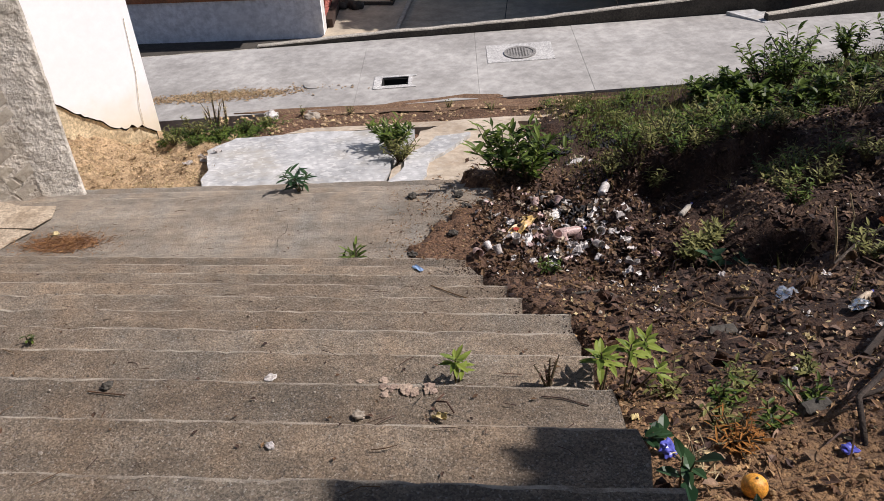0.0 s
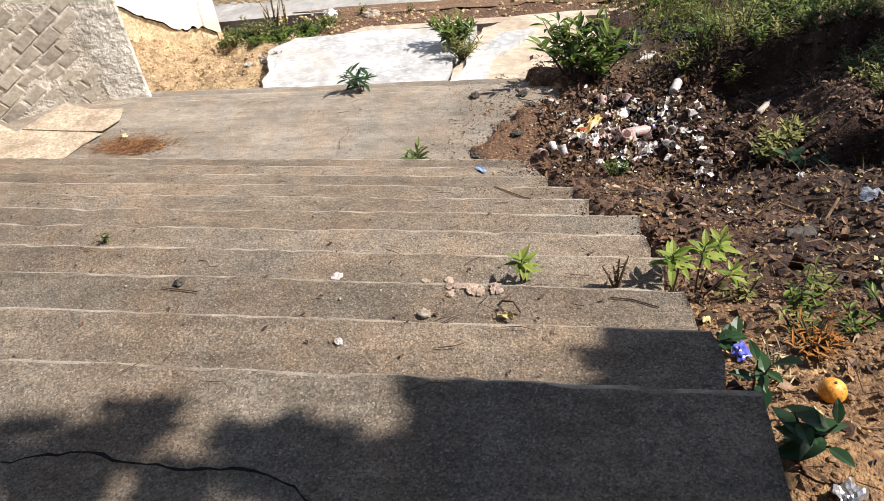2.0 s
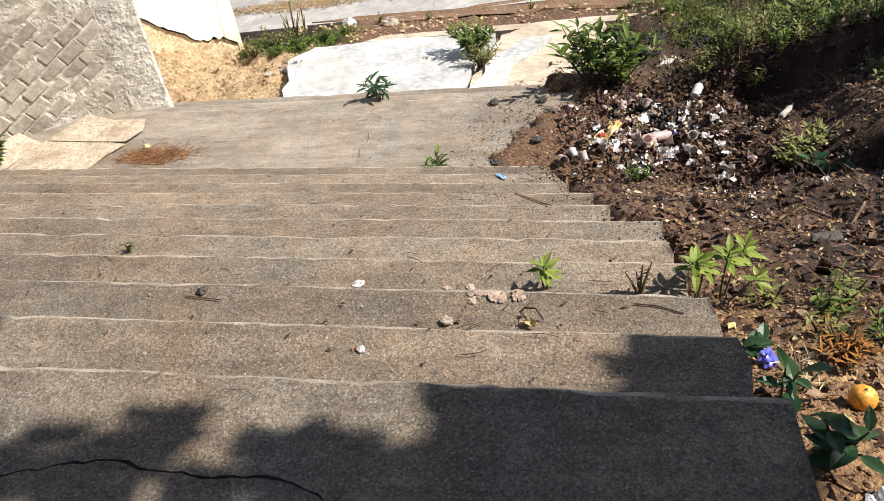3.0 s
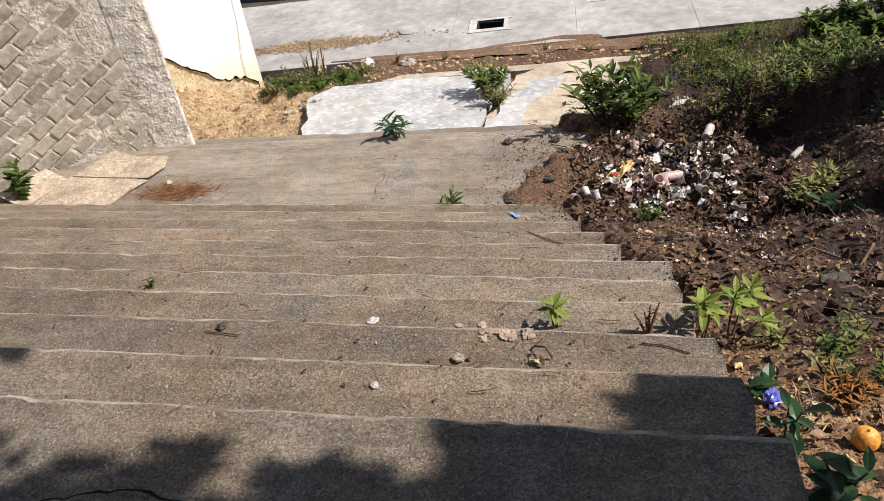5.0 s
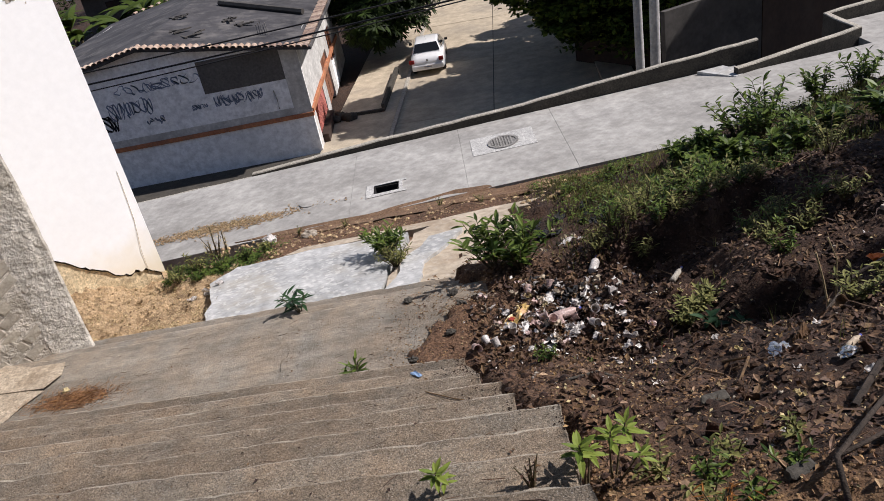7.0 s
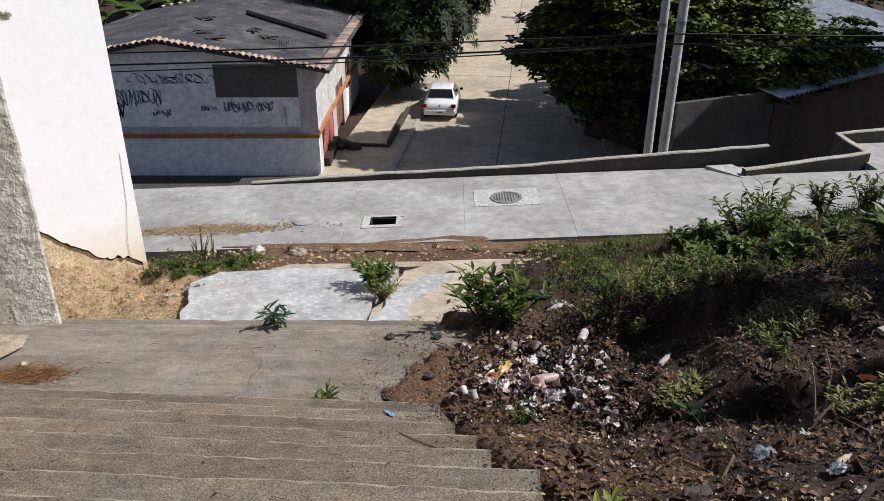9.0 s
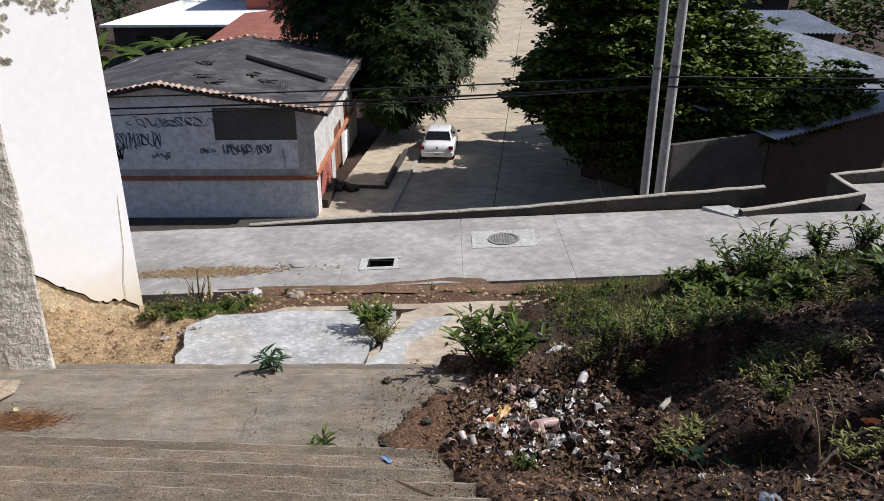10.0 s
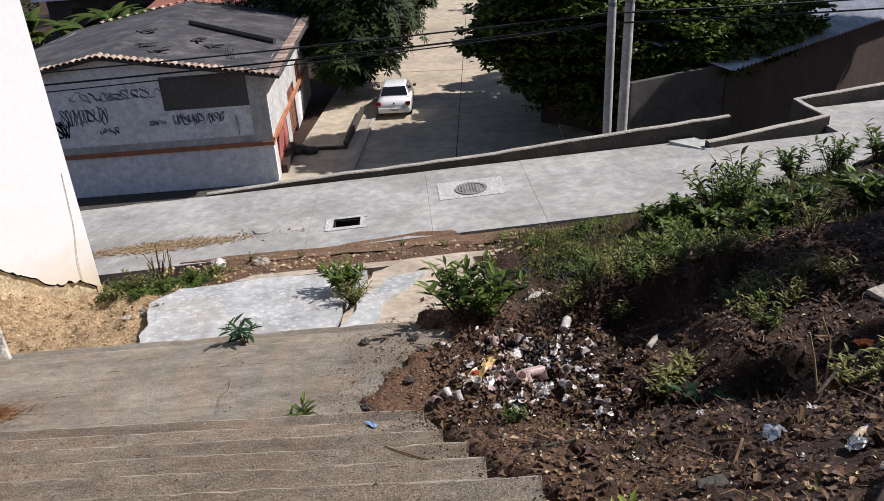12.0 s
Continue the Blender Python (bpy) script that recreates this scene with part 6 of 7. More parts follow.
while n_done < 5200:
    x, y = random.uniform(.9, 6.2), random.uniform(3.4, 8.2)
    if random.random() > smooth01(4.8, 5.2, y - .34 * (x - 1.1)) * (.45 + 1.3 * fbm(x, y, 1.6, 17.0)) * (1 - .9 * math.exp(-((x - 1.1) / .45) ** 2 - ((y - 6.1) / .6) ** 2)):
        continue
    z = ground_z(x, y)
    a = random.uniform(0, 6.3)
    cover.leaf((x, y, z + random.uniform(.005, .08)), (math.cos(a), math.sin(a), random.uniform(.0, .8)), (0, 0, 1), random.uniform(.02, .05), random.uniform(.012, .026), .2)
    n_done += 1
cover.done("weed_cover", WEED, None, "low creeping green weeds over the bank", "weeds", "stuff")


def scatter(count, x0, x1, y0, y1, keep, put):
    k = 0
    while k < count:
        x, y = random.uniform(x0, x1), random.uniform(y0, y1)
        if random.random() < keep(x, y):
            put(x, y, surf_z(x, y))
            k += 1


on_bank = lambda x, y: smooth01(right_end(y) - .02, right_end(y) + .1, x) if y < 3.95 else smooth01(-.45, .4, x)
clods = Leaves()
scatter(5200, -.3, 3.2, .2, 5.6, lambda x, y: (.03 if y > 3.85 and x < .25 else 1) * (.10 if y < 1.7 and x < 1.25 else .4 if y < 2.2 and x < 1.1 else 1) * on_bank(x, y) * (.25 + .75 * max(0, .5 + fbm(x, y, 2.5, 3.0))), lambda x, y, z: clods.stone((x, y, z + .002), random.choice((.004, .005, .006, .008, .011, .016, .024)) * random.uniform(.7, 1.2)))
scatter(1500, 1.0, 6, 4.5, 8.2, lambda x, y: .6, lambda x, y, z: clods.stone((x, y, z + .004), random.choice((.008, .012, .02)) * random.uniform(.7, 1.3)))
scatter(2200, -.35, .5, 2.2, 4.0, lambda x, y: smooth01(right_end(y) - .28, right_end(y) + .02, x) * (.4 + fbm(x, y, 4, 2.0)), lambda x, y, z: clods.stone((x, y, z + .001), random.choice((.002, .003, .004, .005)) * random.uniform(.7, 1.2)))
clods.done("clods", CLOD, None, "dark crumbly soil clods over the bank", "soil clods", "stuff")
tan_cl = Leaves()
rust_cl = Leaves()
scatter(3800, .28, 1.15, .3, 2.0, lambda x, y: .9 if x > right_end(y) + .03 else 0, lambda x, y, z: rust_cl.stone((x, y, z + .001), random.choice((.002, .003, .004, .006, .009)) * random.uniform(.7, 1.2)))
scatter(3600, -.8, .4, 3.9, 5.4, lambda x, y: smooth01(-.85, .0, x) * max(.05, .5 + fbm(x, y, 4, 9.0)), lambda x, y, z: rust_cl.stone((x, y, max(z, 0 if y < 5.08 else -9) + .002), random.choice((.002, .003, .003, .004, .006)) * random.uniform(.6, 1.2)))
rust_cl.done("rust_clods", CLODRUST, None, "orange brown crumbs of trodden soil", "soil clods", "stuff")
scatter(3600, -5.0, -2.4, 5.55, 7.3, lambda x, y: .9 if x < -2.4 - .25 * smooth01(5.7, 6.5, y) else .05, lambda x, y, z: tan_cl.stone((x, y, z + .004), random.choice((.004, .006, .006, .009, .014)) * random.uniform(.7, 1.2)))
scatter(900, -3.0, 1.4, 7.3, 8.4, lambda x, y: .8, lambda x, y, z: tan_cl.stone((x, y, z + .002), random.choice((.006, .01, .016, .03)) * random.uniform(.6, 1.2)))
scatter(400, -.7, .5, 4.0, 5.6, lambda x, y: smooth01(-.7, .1, x), lambda x, y, z: tan_cl.stone((x, y, z + .001), random.choice((.003, .004, .006, .009)) * random.uniform(.6, 1.2)))
tan_cl.done("tan_clods", CLODTAN, None, "tan crumbs of soil on trodden ground", "soil clods", "stuff")
mud = Leaves()
for k in range(2600):
    x, y = random.gauss(-3.15, .55), random.gauss(9.04, .075)
    if y > 8.5:
        mud.flake((x, y, road_z(x) + random.uniform(.002, .006)), random.choice((.006, .01, .016, .026)), .06)
mud.done("mud_streak", SOILTAN, None, "tan mud streak dried on the road", "dirt", "stuff")
straw = Leaves()
def lie(x, y, z):
    a = random.uniform(0, 6.3)
    d = random.uniform(.02, .07)
    straw.blade((x, y, z + .004), (x + math.cos(a) * d, y + math.sin(a) * d, z + random.uniform(.0, .05)), random.uniform(.002, .005))
scatter(5200, -5.0, -2.35, 5.55, 7.3, lambda x, y: (.9 if x < -2.4 - .25 * smooth01(5.7, 6.5, y) else .05) * max(.1, .5 + fbm(x, y, 2.4, 5.0)), lie)
scatter(900, -2.6, 1.2, 7.25, 8.4, lambda x, y: .3 + .6 * fbm(x, y, 3, 5.0), lie)
scatter(500, -3.8, -2.4, 8.9, 9.25, lambda x, y: smooth01(.75, .1, abs(x + 3.1)) * smooth01(.16, .03, abs(y - 9.08)), lambda x, y, z: lie(x, y, road_z(x)))
straw.done("dry_straw", STRAW, None, "dry straw and grass strewn over tan soil", "straw", "stuff")
low_green = Leaves()
def low_leaf(x, y, z):
    a = random.uniform(0, 6.3)
    low_green.leaf((x, y, z + random.uniform(.005, .09)), (math.cos(a), math.sin(a), random.uniform(0, .8)), (0, 0, 1), random.uniform(.02, .05), random.uniform(.012, .022), .2)
scatter(2600, -3.3, -1.9, 7.0, 7.85, lambda x, y: smooth01(.32, .1, abs(y - 7.42 - .12 * (x + 2.7))) * smooth01(-1.9, -2.5, x) * (.6 + fbm(x, y, 4, 3.0)), low_leaf)
low_green.done("weed_cover", WEED, None, "low green weeds at the foot of a white wall", "weeds", "stuff")
peb = Leaves()
scatter(260, .3, 3.4, .3, 6.0, on_bank, lambda x, y, z: peb.stone((x, y, z + .003), random.choice((.004, .007, .012)) * random.uniform(.7, 1.3)))
scatter(500, -3.5, .25, .3, 5.4, lambda x, y: .5, lambda x, y, z: peb.stone((x, y, z + .001), random.choice((.002, .003, .004, .006)) * random.uniform(.7, 1.3)))
peb.done("pebbles", PEBBLE, None, "small pale pebbles on soil and steps", "pebbles", "stuff")
dead = Leaves()
scatter(11000, -.3, 4.0, .3, 6.2, lambda x, y: (.3 if y > 3.85 and x < .2 else 1) * (.25 if y < 1.7 and x < 1.2 else 1) * on_bank(x, y) * (.15 + .85 * max(0, .45 + fbm(x, y, 1.9, 13.0))), lambda x, y, z: dead.flake((x, y, z + .008), random.uniform(.008, .030)))
scatter(1700, 0, 1.4, 3.6, 5.1, lambda x, y: .6, lambda x, y, z: dead.flake((x, y, z + random.uniform(.01, .05)), random.uniform(.012, .035), 1.0))
scatter(350, -1.0, .6, 3.9, 5.2, lambda x, y: smooth01(-.9, .3, x), lambda x, y, z: dead.flake((x, y, z + .004), random.uniform(.006, .016), .3))
scatter(420, -2.6, .3, 1.0, 5.0, lambda x, y: .5 if x < right_end(y) - .03 else 0, lambda x, y, z: dead.flake((x, y, z + .004), random.uniform(.003, .011), .4))
dead.done("dead_leaves", DRYLEAF, None, "brown dead leaves littering the soil", "dead leaves", "stuff")
chips = Leaves()
scatter(5500, .3, 2.6, .9, 4.6, lambda x, y: (.4 if x > 1.2 else 1) * on_bank(x, y) * max(.08, .5 + .9 * fbm(x, y, 2.3, 21.0)), lambda x, y, z: chips.flake((x, y, z + .006), random.choice((.004, .006, .009, .014)), .8))
chips.done("bark_chips", CLODRUST, None, "small reddish bark chips and leaf crumbs on soil", "leaf litter", "stuff")
flecks = Leaves()
scatter(1500, .3, 3.4, 1.2, 5.6, lambda x, y: on_bank(x, y) * max(.08, .5 + .9 * fbm(x, y, 2.0, 27.0)), lambda x, y, z: flecks.flake((x, y, z + .01), random.choice((.004, .006, .009, .013)), .7))
flecks.done("pale_crumbs", STRAW, None, "pale dry crumbs of leaf and straw on soil", "leaf litter", "stuff")
pale_leaf = Leaves()
scatter(330, .35, 3.4, 1.1, 5.4, lambda x, y: on_bank(x, y) * max(.06, .45 + 1.0 * fbm(x, y, 1.7, 33.0)), lambda x, y, z: pale_leaf.leaf((x, y, z + random.uniform(.006, .02)), (math.cos(x * 91), math.sin(x * 91), random.uniform(-.2, .5)), (0, 0, 1), random.uniform(.025, .065), random.uniform(.012, .03), random.uniform(-.3, .5), .3))
pale_leaf.done("fallen_leaves", surface("pale_dead_leaves", (.12, .065, .034), (.34, .22, .13), 12, 70, .7, .3, vary=.5), None, "curled pale brown fallen leaves on the soil", "dead leaves", "stuff")
tw = Leaves()
scatter(1000, -.2, 3.6, .3, 6.0, on_bank, lambda x, y, z: tw.twig((x, y, z + .006), (x + random.uniform(-.14, .14), y + random.uniform(-.14, .14), z + random.uniform(-.01, .05)), random.uniform(.0012, .0045)))
scatter(330, -3.4, .25, .9, 5.0, lambda x, y: .5, lambda x, y, z: tw.twig((x, y, z + .005), (x + random.uniform(-.09, .09), y + random.uniform(-.05, .02), z + .005), random.uniform(.0009, .002)))
tw.done("twigs", DRYLEAF, None, "thin dry twigs scattered on soil and steps", "twigs", "stuff")

# ---- litter and small things ----
random.seed(23)


def crumple_mesh(name, r, material, flat=.5, seed=0):
    """A crumpled ball or rag."""
    rnd = random.Random(seed)
    bm = bmesh.new()
    bmesh.ops.create_icosphere(bm, subdivisions=3, radius=r)
    o = Vector((rnd.uniform(0, 50), rnd.uniform(0, 50), rnd.uniform(0, 50)))
    for v in bm.verts:
        d = v.co.normalized()
        k = 1 + .55 * noise.noise(d * 1.7 + o) + .35 * abs(noise.noise(d * 4.5 + o)) + .18 * noise.noise(d * 11 + o)
        v.co = Vector((v.co.x * k * 1.2, v.co.y * k, v.co.z * k * flat))
    me = bpy.data.meshes.new(name)
    bm.to_mesh(me)
    bm.free()
    me.materials.append(material)
    return me


def cup_mesh(name, r, h, material):
    """A thrown-away cup with a rolled rim and a hollow inside."""
    bm = bmesh.new()
    prof = [(0, 0), (r * .72, 0), (r * .78, h * .06), (r * .95, h * .9), (r * 1.06, h * .95), (r * 1.04, h), (r * .93, h * .97), (r * .75, h * .1), (0, h * .08)]
    ring = []
    for a, b in prof:
        ring.append([bm.verts.new((a * math.cos(2 * math.pi * k / 16), a * math.sin(2 * math.pi * k / 16), b)) for k in range(16)] if a else [bm.verts.new((0, 0, b))])
    for p, q in zip(ring, ring[1:]):
        for k in range(16):
            if len(p) == 1:
                bm.faces.new((p[0], q[k], q[(k + 1) % 16]))
            elif len(q) == 1:
                bm.faces.new((p[k], q[0], p[(k + 1) % 16]))
            else:
                bm.faces.new((p[k], p[(k + 1) % 16], q[(k + 1) % 16], q[k]))
    bmesh.ops.recalc_face_normals(bm, faces=bm.faces)
    me = bpy.data.meshes.new(name)
    bm.to_mesh(me)
    bm.free()
    me.materials.append(material)
    for p in me.polygons:
        p.use_smooth = True
    return me


def bottle(x, y, L, r, material, label, rz):
    """A bottle lying on the soil, with its cap."""
    t = thing("bottle", label, "bottle")
    z = surf_z(x, y) + r * .8
    m = Matrix.Translation((x, y, z)) @ Matrix.Rotation(rz, 4, "Z") @ Matrix.Rotation(radians(88), 4, "Y")
    bm = bmesh.new()
    tube(bm, [m @ Vector((0, 0, L * u)) for u in (0, .03, .35, .4, .66, .8, .86, .93)], [r * .8, r, r, r * .92, r, r * .6, r * .36, r * .34], 14)
    part("body", bm, material, t, smooth=True)
    bm = bmesh.new()
    tube(bm, [m @ Vector((0, 0, L * u)) for u in (.93, 1.0)], r * .4, 12)
    part("cap", bm, BLUEFILM, t)


def flap_mesh(name, w, d, material, seed, curl=.25):
    """A bent scrap of film or card with thickness."""
    rnd = random.Random(seed)
    bm = bmesh.new()
    o = rnd.uniform(0, 60)
    g = [[bm.verts.new(((i / 8 - .5) * w * (1 + .25 * noise.noise(Vector((j * .5, o, 0)))), (j / 6 - .5) * d * (1 + .25 * noise.noise(Vector((i * .5, o, 5)))), curl * w * noise.noise(Vector((i * .35 + o, j * .35, 0))) + .25 * curl * w * noise.noise(Vector((i * .9 + o, j * .9, 3))))) for j in range(7)] for i in range(9)]
    for i in range(8):
        for j in range(6):
            bm.faces.new((g[i][j], g[i + 1][j], g[i + 1][j + 1], g[i][j + 1]))
    r = bmesh.ops.extrude_face_region(bm, geom=bm.faces[:])
    for v in r["geom"]:
        if isinstance(v, bmesh.types.BMVert):
            v.co.z -= .0015
    bmesh.ops.recalc_face_normals(bm, faces=bm.faces)
    me = bpy.data.meshes.new(name)
    bm.to_mesh(me)
    bm.free()
    me.materials.append(material)
    return me


def lay(name, me, x, y, label, category, group="", lift=.0, tilt=.5, z=None, rz=None):
    ob = new(name, me)
    ob.matrix_basis = Matrix.Translation((x, y, (surf_z(x, y) if z is None else z) + lift)) @ Euler((random.uniform(-tilt, tilt), random.uniform(-tilt, tilt), random.uniform(0, 6.3) if rz is None else rz)).to_matrix().to_4x4()
    return tagged(ob, label, category, group)


shreds = Leaves()
scatter(380, -.05, 1.6, 3.5, 5.1, lambda x, y: math.exp(-((x - .6) / .46) ** 2 - ((y - 4.3) / .5) ** 2), lambda x, y, z: shreds.flake((x, y, z + random.uniform(.01, .05)), random.choice((.005, .008, .012, .018, .024)), 1.0))
shreds.done("paper_shreds", PAPER, None, "torn dirty white shreds over the litter heap", "litter", "stuff")
papers = [crumple_mesh("crumpled_paper", r, PAPER, f, s) for r, f, s in ((.026, .6, 1), (.036, .45, 2), (.022, .7, 3), (.044, .35, 4))]
films = [crumple_mesh("crumpled_film", r, FILM, f, s) for r, f, s in ((.026, .5, 11), (.038, .4, 12), (.02, .6, 13))]
flaps = [flap_mesh("paper_scrap", w * 1.05, d * 1.05, m, s, .5) for w, d, m, s in ((.07, .045, PAPER, 1), (.05, .035, PAPER, 2), (.09, .04, FILM, 3), (.06, .045, CARD, 4), (.06, .05, CARD, 5), (.05, .03, STRAW, 6), (.06, .04, PINK, 7), (.07, .05, DRYLEAF, 8), (.08, .06, DRYLEAF, 9))]
cups = [cup_mesh("plastic_cup", r, h, m) for r, h, m in ((.030, .065, FILM), (.032, .07, PINK), (.03, .06, PINK))]
darks = [flap_mesh("dark_scrap", w, d, TYRE, s, .4) for w, d, s in ((.16, .09, 21), (.12, .08, 22))]


def heap_spot():
    while True:
        x, y = random.gauss(.56, .30), random.gauss(4.36, .36)
        if .02 < x < 1.25 and 3.75 < y < 4.95 and abs((x - .58) + .2 * (y - 4.4)) < .5:
            return x, y


for k in range(17):
    x, y = heap_spot()
    lay("crumpled_paper", random.choice(papers), x, y, "crumpled white paper scrap on the litter heap", "litter", "litter heap", .02)
for k in range(13):
    x, y = heap_spot()
    lay("plastic_film", random.choice(films), x, y, "crumpled clear plastic bag on the litter heap", "litter", "litter heap", .02)
for k in range(80):
    x, y = heap_spot()
    lay("paper_scrap", random.choice(flaps), x, y, "torn bent scrap on the litter heap", "litter", "litter heap", .04, .7)
for x, y, k in ((.10, 4.12, 0), (.0, 4.10, 1), (.16, 4.05, 0), (.62, 4.22, 2), (.70, 4.30, 2), (.55, 4.22, 1), (.80, 4.12, 0), (.45, 4.62, 1), (.68, 4.70, 0), (.28, 4.18, 0), (.52, 4.78, 0), (.60, 4.62, 1), (.85, 4.28, 0), (.48, 4.32, 2)):
    lay("plastic_cup", cups[k], x, y, "used plastic cup lying on the litter heap", "cup", "cups on the heap", .03, 1.5)
for k in range(7):
    x, y = heap_spot()
    lay("dark_scrap", random.choice(darks), x + .15, y, "dark plastic scrap among the litter", "litter", "litter heap", .03)
wrapper = lay("wrapper", flap_mesh("wrapper", .24, .085, YELLOW, 31, .15), .33, 4.36, "bright yellow wrapper on the litter heap", "wrapper", "", .06, .2, None, .7)
bm = bmesh.new()
block(bm, -.07, -.02, .006, -.04, .02, .012)
part("stripe", bm, REDP, wrapper)
bottle(.58, 4.30, .20, .034, PINK, "pinkish plastic bottle on the litter heap", .2)
bottle(.95, 4.75, .2, .034, FILM, "clear plastic bottle among the weeds", 1.2)
bottle(1.42, 4.35, .18, .02, KERBTOP, "grey plastic tube on dark soil", .9)
bottle(1.62, 2.5, .11, .015, CARD, "tan plastic tube on the bank", .6)
lay("white_rag", crumple_mesh("white_rag", .10, PAPER, .45, 41), .99, 5.92, "crumpled white rag among the weeds", "rag", "", .03, .2)
lay("white_rag", crumple_mesh("white_rag", .07, PAPER, .7, 42), -2.2, 7.86, "white bundle of rag beside the road", "rag", "", .05, .2)
lay("pale_stone", crumple_mesh("pale_stone", .07, PEBBLE, .6, 43), -1.76, 7.92, "pale stone beside the road", "stone", "", .03, .2)
for k in range(34):
    x, y = random.uniform(.7, 1.6), random.uniform(5.6, 6.9)
    lay("dark_scrap", random.choice(darks + [flaps[3]]), x, y, "dark rubbish strewn among the weeds", "litter", "rubbish on the bank", .03, .5)
for x, y in ((-2.75, 6.5), (-2.62, 6.62), (-2.5, 6.75), (-2.7, 6.8), (-2.45, 6.55)):
    lay("paper_scrap", flaps[2], x, y, "pale torn scrap beside a slab", "litter", "", .02, .4)
lay("foil", crumple_mesh("foil", .048, SILVER, .55, 44), 1.46, 2.78, "shiny silver foil bag on dark soil", "foil", "", .03)
lay("foil", crumple_mesh("foil", .034, SILVER, .5, 45), 1.58, 2.42, "shiny silver foil scrap on dark soil", "foil", "", .02)
lay("blue_plastic", crumple_mesh("blue_plastic", .021, BLUEFILM, .7, 46), .45, 1.30, "crumpled blue plastic beside the steps", "litter", "", .03)
lay("blue_plastic", crumple_mesh("blue_plastic", .02, BLUEFILM, .5, 47), .92, 1.27, "crumpled blue plastic on soil", "litter", "", .015)
lay("blue_scrap", flap_mesh("blue_scrap", .08, .03, plain("sky_blue", (.20, .30, .46), .5), 48, .1), -.36, 3.60, "sky blue scrap on a step", "litter", "", .006, .05)
lay("silver_wrapper", flap_mesh("silver_wrapper", .055, .045, SILVER, 49, .35), .50, .76, "silver wrapper beside the top step", "wrapper", "", .02, .2)
lay("red_plastic", flap_mesh("red_plastic", .17, .03, REDP, 50, .05), 1.2, 3.76, "red plastic strip on dark soil", "litter", "", .015, .1)
lay("orange_wrapper", flap_mesh("orange_wrapper", .10, .06, plain("orange_foil", (.75, .20, .03), .35), 51, .3), 2.52, 3.84, "orange wrapper on the bank", "wrapper", "", .03, .4)
for x, y in ((1.28, 2.2), (1.06, 1.86), (1.4, 2.45), (.92, 2.95), (1.1, 2.55), (1.75, 3.0), (.98, 3.25), (.75, 3.0), (1.55, 2.2), (2.0, 2.9), (1.3, 3.2), (.62, 2.75), (2.6, 4.1)):
    lay("paper_scrap", random.choice((flaps[0], flaps[1], flaps[5])), x, y, "pale torn paper scrap on dark soil", "litter", "paper on the bank", .012, .4)
for x, y in ((.43, 1.55), (1.43, 4.21), (.33, 1.62), (-.17, 1.385), (.52, 1.0), (1.35, 3.0), (1.1, 2.2), (1.7, 2.35)):
    lay("yellow_leaf", flap_mesh("yellow_leaf", .042, .02, plain("yellow_leaf", (.46, .37, .17), .6), 60 + int(x * 10), .35), x, y, "fallen curled yellow leaf", "leaf", "yellow leaves", .014, .5)
for k in range(26):
    x, y = random.uniform(.5, 2.4), random.uniform(1.2, 4.0)
    lay("curled_leaf", flap_mesh("curled_leaf", random.uniform(.06, .13), random.uniform(.03, .06), DRYLEAF, 80 + k, .5), x, y, "large curled dead leaf on the soil", "leaf", "dead leaves", .02, .6)

fruit = thing("orange", "ripe orange fruit lying on trodden soil", "fruit")
bm = bmesh.new()
bmesh.ops.create_uvsphere(bm, u_segments=28, v_segments=18, radius=.032, matrix=Matrix.Translation((.60, 1.10, surf_z(.60, 1.10) + .028)))
part("peel", bm, ORANGEM, fruit, smooth=True)
bm = bmesh.new()
bmesh.ops.create_cone(bm, cap_ends=True, segments=8, radius1=.004, radius2=.003, depth=.004, matrix=Matrix.Translation((.60, 1.10, surf_z(.60, 1.10) + .0605)))
part("stem_scar", bm, STEMM, fruit)


def on_step(name, r, x, y, i, label, category, material, seed, flat=.6):
    lay(name, crumple_mesh(name, r, material, flat, seed), x, y, label, category, "", r * flat * .6, .1, (11 - i) * R)


on_step("pale_stone", .015, -.74, 1.72, 3, "pale stone at a step edge", "stone", PAPER, 101, .5)
on_step("pebble", .014, -.40, 1.40, 2, "brown pebble on a step", "stone", PEBBLE, 102)
on_step("pebble", .009, -.58, 1.16, 1, "small white pebble on a step", "stone", PAPER, 103)
on_step("pebble", .013, -1.17, 1.54, 2, "dark pebble on a step", "stone", KERBM, 104)
on_step("crumbled_cement", .016, -.27, 1.50, 2, "crumbled pinkish cement lump on a step", "rubble", CEMENTM, 105, .2)
on_step("crumbled_cement", .012, -.36, 1.70, 3, "crumbled pinkish cement lump on a step", "rubble", CEMENTM, 106, .2)
on_step("crumbled_cement", .008, -.44, 1.70, 3, "crumbled pinkish cement lump on a step", "rubble", CEMENTM, 107, .25)
for k in range(16):
    on_step("crumbled_cement", random.uniform(.005, .012), random.uniform(-.34, -.18), random.uniform(1.475, 1.515), 2, "crumbled pinkish cement bit on a step", "rubble", CEMENTM, 130 + k, .3)
for x, y in ((-.46, 4.95), (-.43, 4.13), (-.05, 4.7), (-.15, 4.35), (-.1, 4.95)):
    lay("stone", crumple_mesh("stone", .028, KERBM, .7, int(abs(x) * 100)), x, y, "dark stone on the landing", "stone", "stones on the landing", .015, .2, max(0.0, surf_z(x, y)))


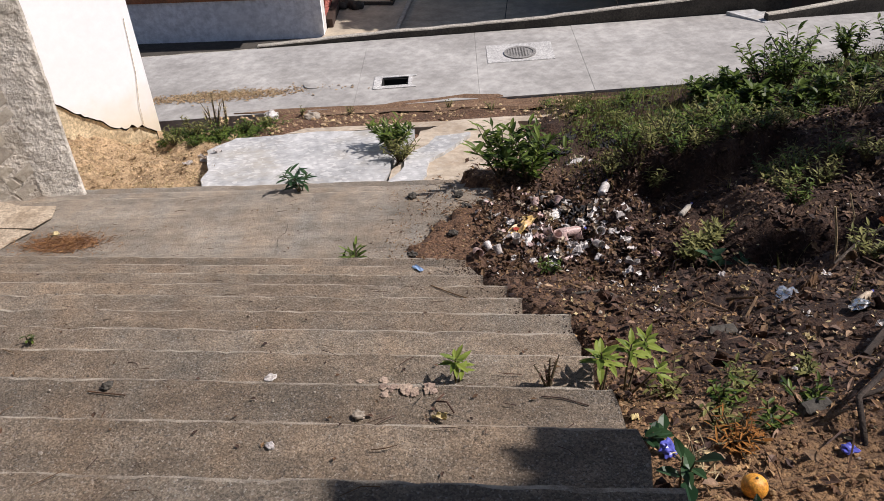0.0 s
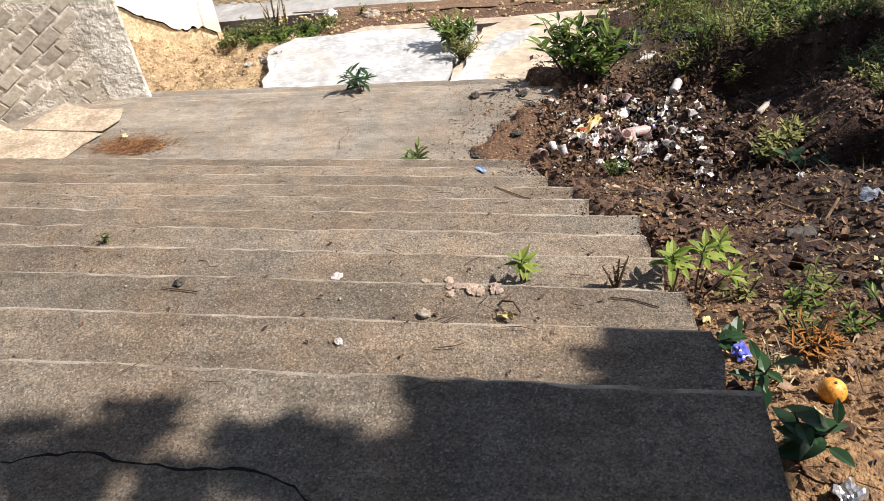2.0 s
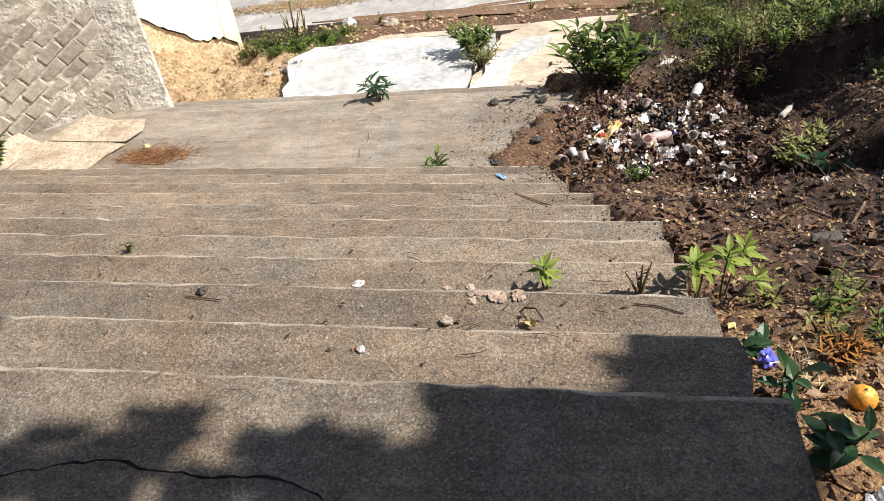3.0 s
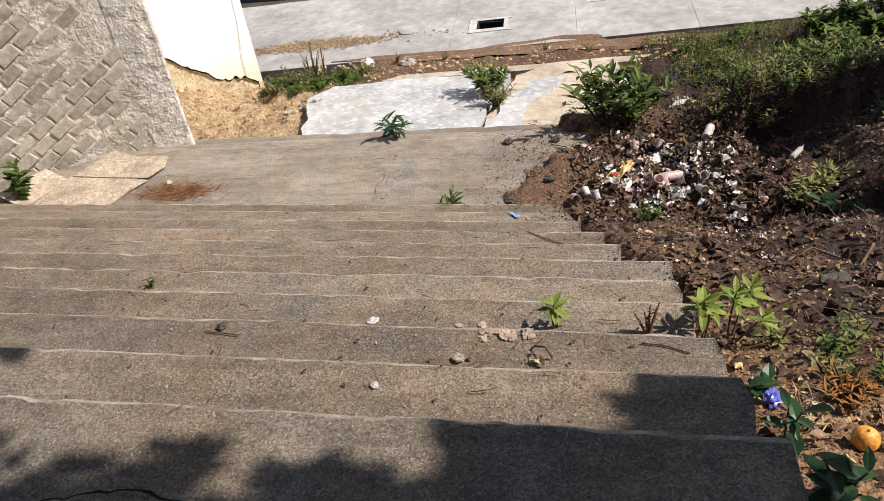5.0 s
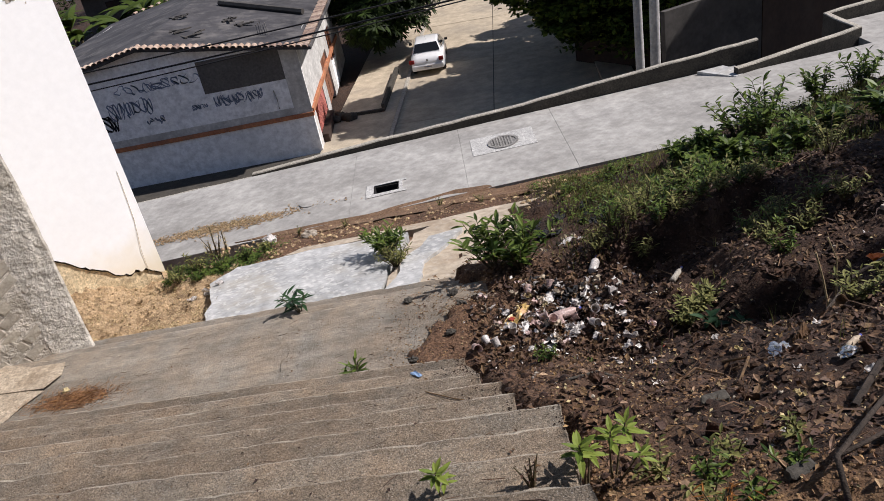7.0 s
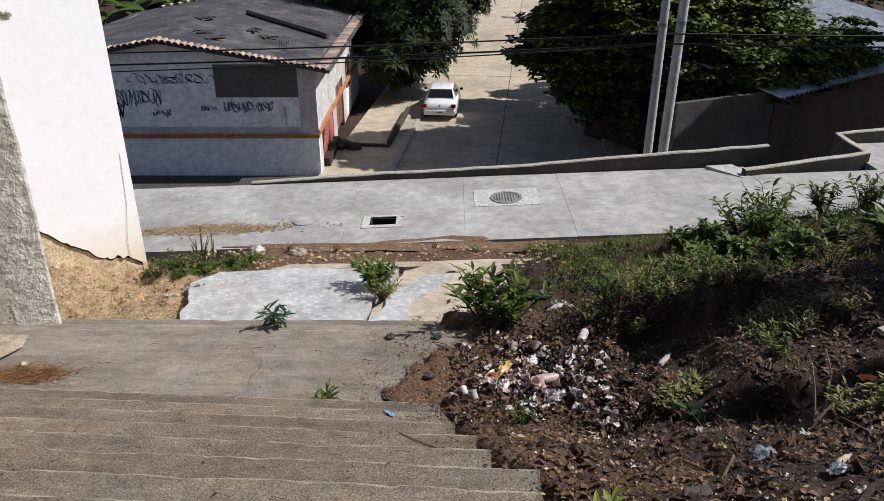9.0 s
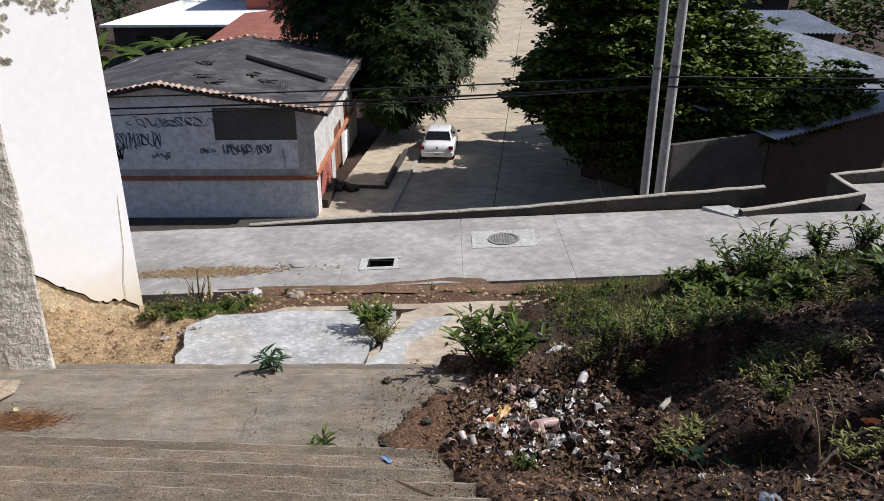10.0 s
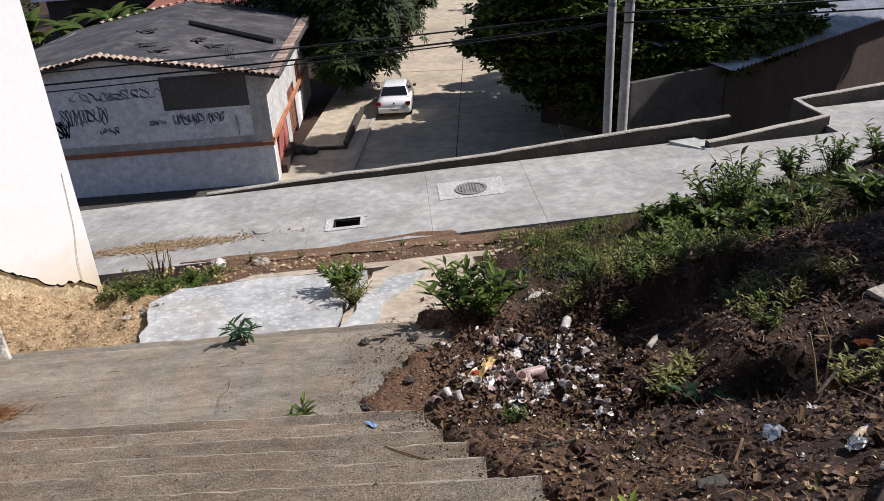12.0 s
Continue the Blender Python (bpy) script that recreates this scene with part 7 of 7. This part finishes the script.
def stick(pts, r, label, category="stick", material=DRYLEAF):
    bm = bmesh.new()
    tube(bm, [(x, y, surf_z(x, y) + h) for x, y, h in pts], r, 6)
    tagged(add_mesh("stick", bm, material), label, category)


stick([(-.16, 1.475, .004), (-.18, 1.44, .012), (-.15, 1.42, .03), (-.13, 1.40, .006)], .003, "bent thin twig on a step")
stick([(.12, 1.46, .002), (.18, 1.45, .003), (.25, 1.42, .002)], .002, "straight thin twig on a step")
stick([(-.26, 3.02, .003), (-.12, 2.93, .004), (.0, 2.87, .003)], .003, "dark straight stick on a step")
stick([(-1.22, 1.52, .002), (-1.1, 1.50, .003)], .002, "thin twig on a step")
stick([(1.95, 3.3, .02), (2.15, 3.42, .10), (2.4, 3.48, .12), (2.9, 3.7, .16)], .010, "pale bare branch lying on the bank", "branch", BARK)
stick([(2.0, 3.38, .02), (1.98, 3.42, .22), (1.95, 3.46, .40)], .006, "thin upright branch on the bank", "branch", STRAW)
stick([(2.05, 3.4, .02), (2.06, 3.44, .24), (2.03, 3.5, .42)], .005, "thin upright branch on the bank", "branch", STRAW)
stick([(1.35, 1.95, .02), (1.55, 2.15, .05), (1.9, 2.25, .10), (2.4, 2.6, .12)], .014, "dark branch half buried in soil", "branch", DARKBARK)
branch = thing("branch", "dark forked branch lying beside the steps", "branch")
for pts, rr in (([(.97, 1.28, -.01), (1.0, 1.42, .06), (1.2, 1.60, .10), (1.45, 1.85, .13), (1.9, 2.1, .16)], [.009, .009, .008, .007, .005]), ([(1.0, 1.42, .06), (1.14, 1.50, .06), (1.32, 1.55, .09), (1.6, 1.6, .10)], [.008, .007, .005, .003])):
    bm = bmesh.new()
    tube(bm, [(x, y, surf_z(x, y) + h) for x, y, h in pts], rr, 7)
    part("limb", bm, DARKBARK, branch, smooth=True)
stick([(.5, .98, .02), (.62, .96, .03), (.85, .93, .02), (1.2, .97, .03)], .003, "long dry stalk on trodden soil")
stick([(1.2, 2.6, .01), (1.3, 2.75, .05), (1.25, 2.95, .03)], .007, "curved root on the bank", "root", DRYLEAF)
stick([(.95, 2.75, .01), (1.08, 2.85, .05), (1.2, 2.8, .02)], .006, "curved root on the bank", "root", DRYLEAF)
stick([(.45, 2.9, .01), (.62, 2.98, .02), (.8, 2.95, .02)], .006, "dark straight stick on soil", "stick", KERBM)

# flattened cardboard on the landing, with brown needles beside it
board = thing("cardboard", "flattened stained cardboard box on the landing", "cardboard")


def flat_board(name, pts, lift, label=""):
    bm = bmesh.new()
    cx = sum(p[0] for p in pts) / len(pts)
    cy = sum(p[1] for p in pts) / len(pts)
    top = [bm.verts.new((x, y, lift + h * .55)) for x, y, h in pts]
    low = [bm.verts.new((x, y, lift + h * .55 - .006)) for x, y, h in pts]
    bm.faces.new(top)
    bm.faces.new(low[::-1])
    for k in range(len(pts)):
        bm.faces.new((top[k], low[k], low[(k + 1) % len(pts)], top[(k + 1) % len(pts)]))
    bmesh.ops.recalc_face_normals(bm, faces=bm.faces)
    part(name, bm, CARD, board, label)


flat_board("flap", [(-4.14, 4.27, 0), (-3.8, 4.29, .012), (-3.47, 4.26, .0), (-3.38, 4.45, .01), (-3.27, 4.60, .02), (-3.6, 4.685, .0), (-3.97, 4.70, .025)], .010)
flat_board("flap", [(-3.95, 4.68, .028), (-3.6, 4.66, .005), (-3.28, 4.62, .022), (-3.20, 4.78, .01), (-3.24, 4.95, .0), (-3.5, 4.93, .035), (-3.74, 5.0, .07)], .016)
flat_board("flap", [(-4.46, 4.42, .09), (-4.3, 4.34, .05), (-4.16, 4.28, .0), (-3.99, 4.66, .02), (-4.2, 4.74, .12)], .010, "bent up cardboard flap")
needles = Leaves()
for k in range(1500):
    x, y = random.gauss(-2.98, .17), random.gauss(4.44, .065)
    a = random.uniform(0, 6.3)
    needles.blade((x, y, .004), (x + math.cos(a) * .05, y + math.sin(a) * .05, random.uniform(.004, .03)), .003)
needles.done("needles", surface("rust_needles", (.16, .075, .028), (.36, .18, .075), 8, 60, .9, .3, vary=.3), None, "heap of rust brown dry needles on the landing", "dry needles", "stuff")
stain_patch("brown_dust", -2.98, 4.44, .26, .09, lambda x, y: 0.0, RUSTSOIL, "brown dust on the landing", 13.0, .004)
lay("yellow_nut", crumple_mesh("yellow_nut", .020, STRAW, .8, 120), -3.08, 4.56, "small yellow fruit on the landing", "fruit", "", .012, .1, 0.0)

# flat rubble on the bank
for x, y, w, d, a, lb in ((.95, 1.50, .10, .05, .3, "dark flat stone half buried in soil"), (1.0, 2.35, .13, .05, .1, "grey broken concrete piece on soil"), (3.0, 4.25, .42, .2, .4, "grey concrete slab piece on the bank"), (1.5, 3.35, .2, .05, .1, "grey flat stone on the bank")):
    bm = bmesh.new()
    block(bm, -w / 2, -d / 2, -.02, w / 2, d / 2, .02, .012)
    for v in bm.verts:
        v.co += Vector((fbm(v.co.x, v.co.y, 20, w), fbm(v.co.y, v.co.x, 20, d), 0)) * .015
    ob = add_mesh("rubble", bm, KERBM if w < .4 else KERBTOP)
    ob.matrix_basis = Matrix.Translation((x, y, surf_z(x, y) - .004)) @ Matrix.Rotation(a, 4, "Z") @ Matrix.Rotation(.1, 4, "X")
    tagged(ob, lb, "rubble")
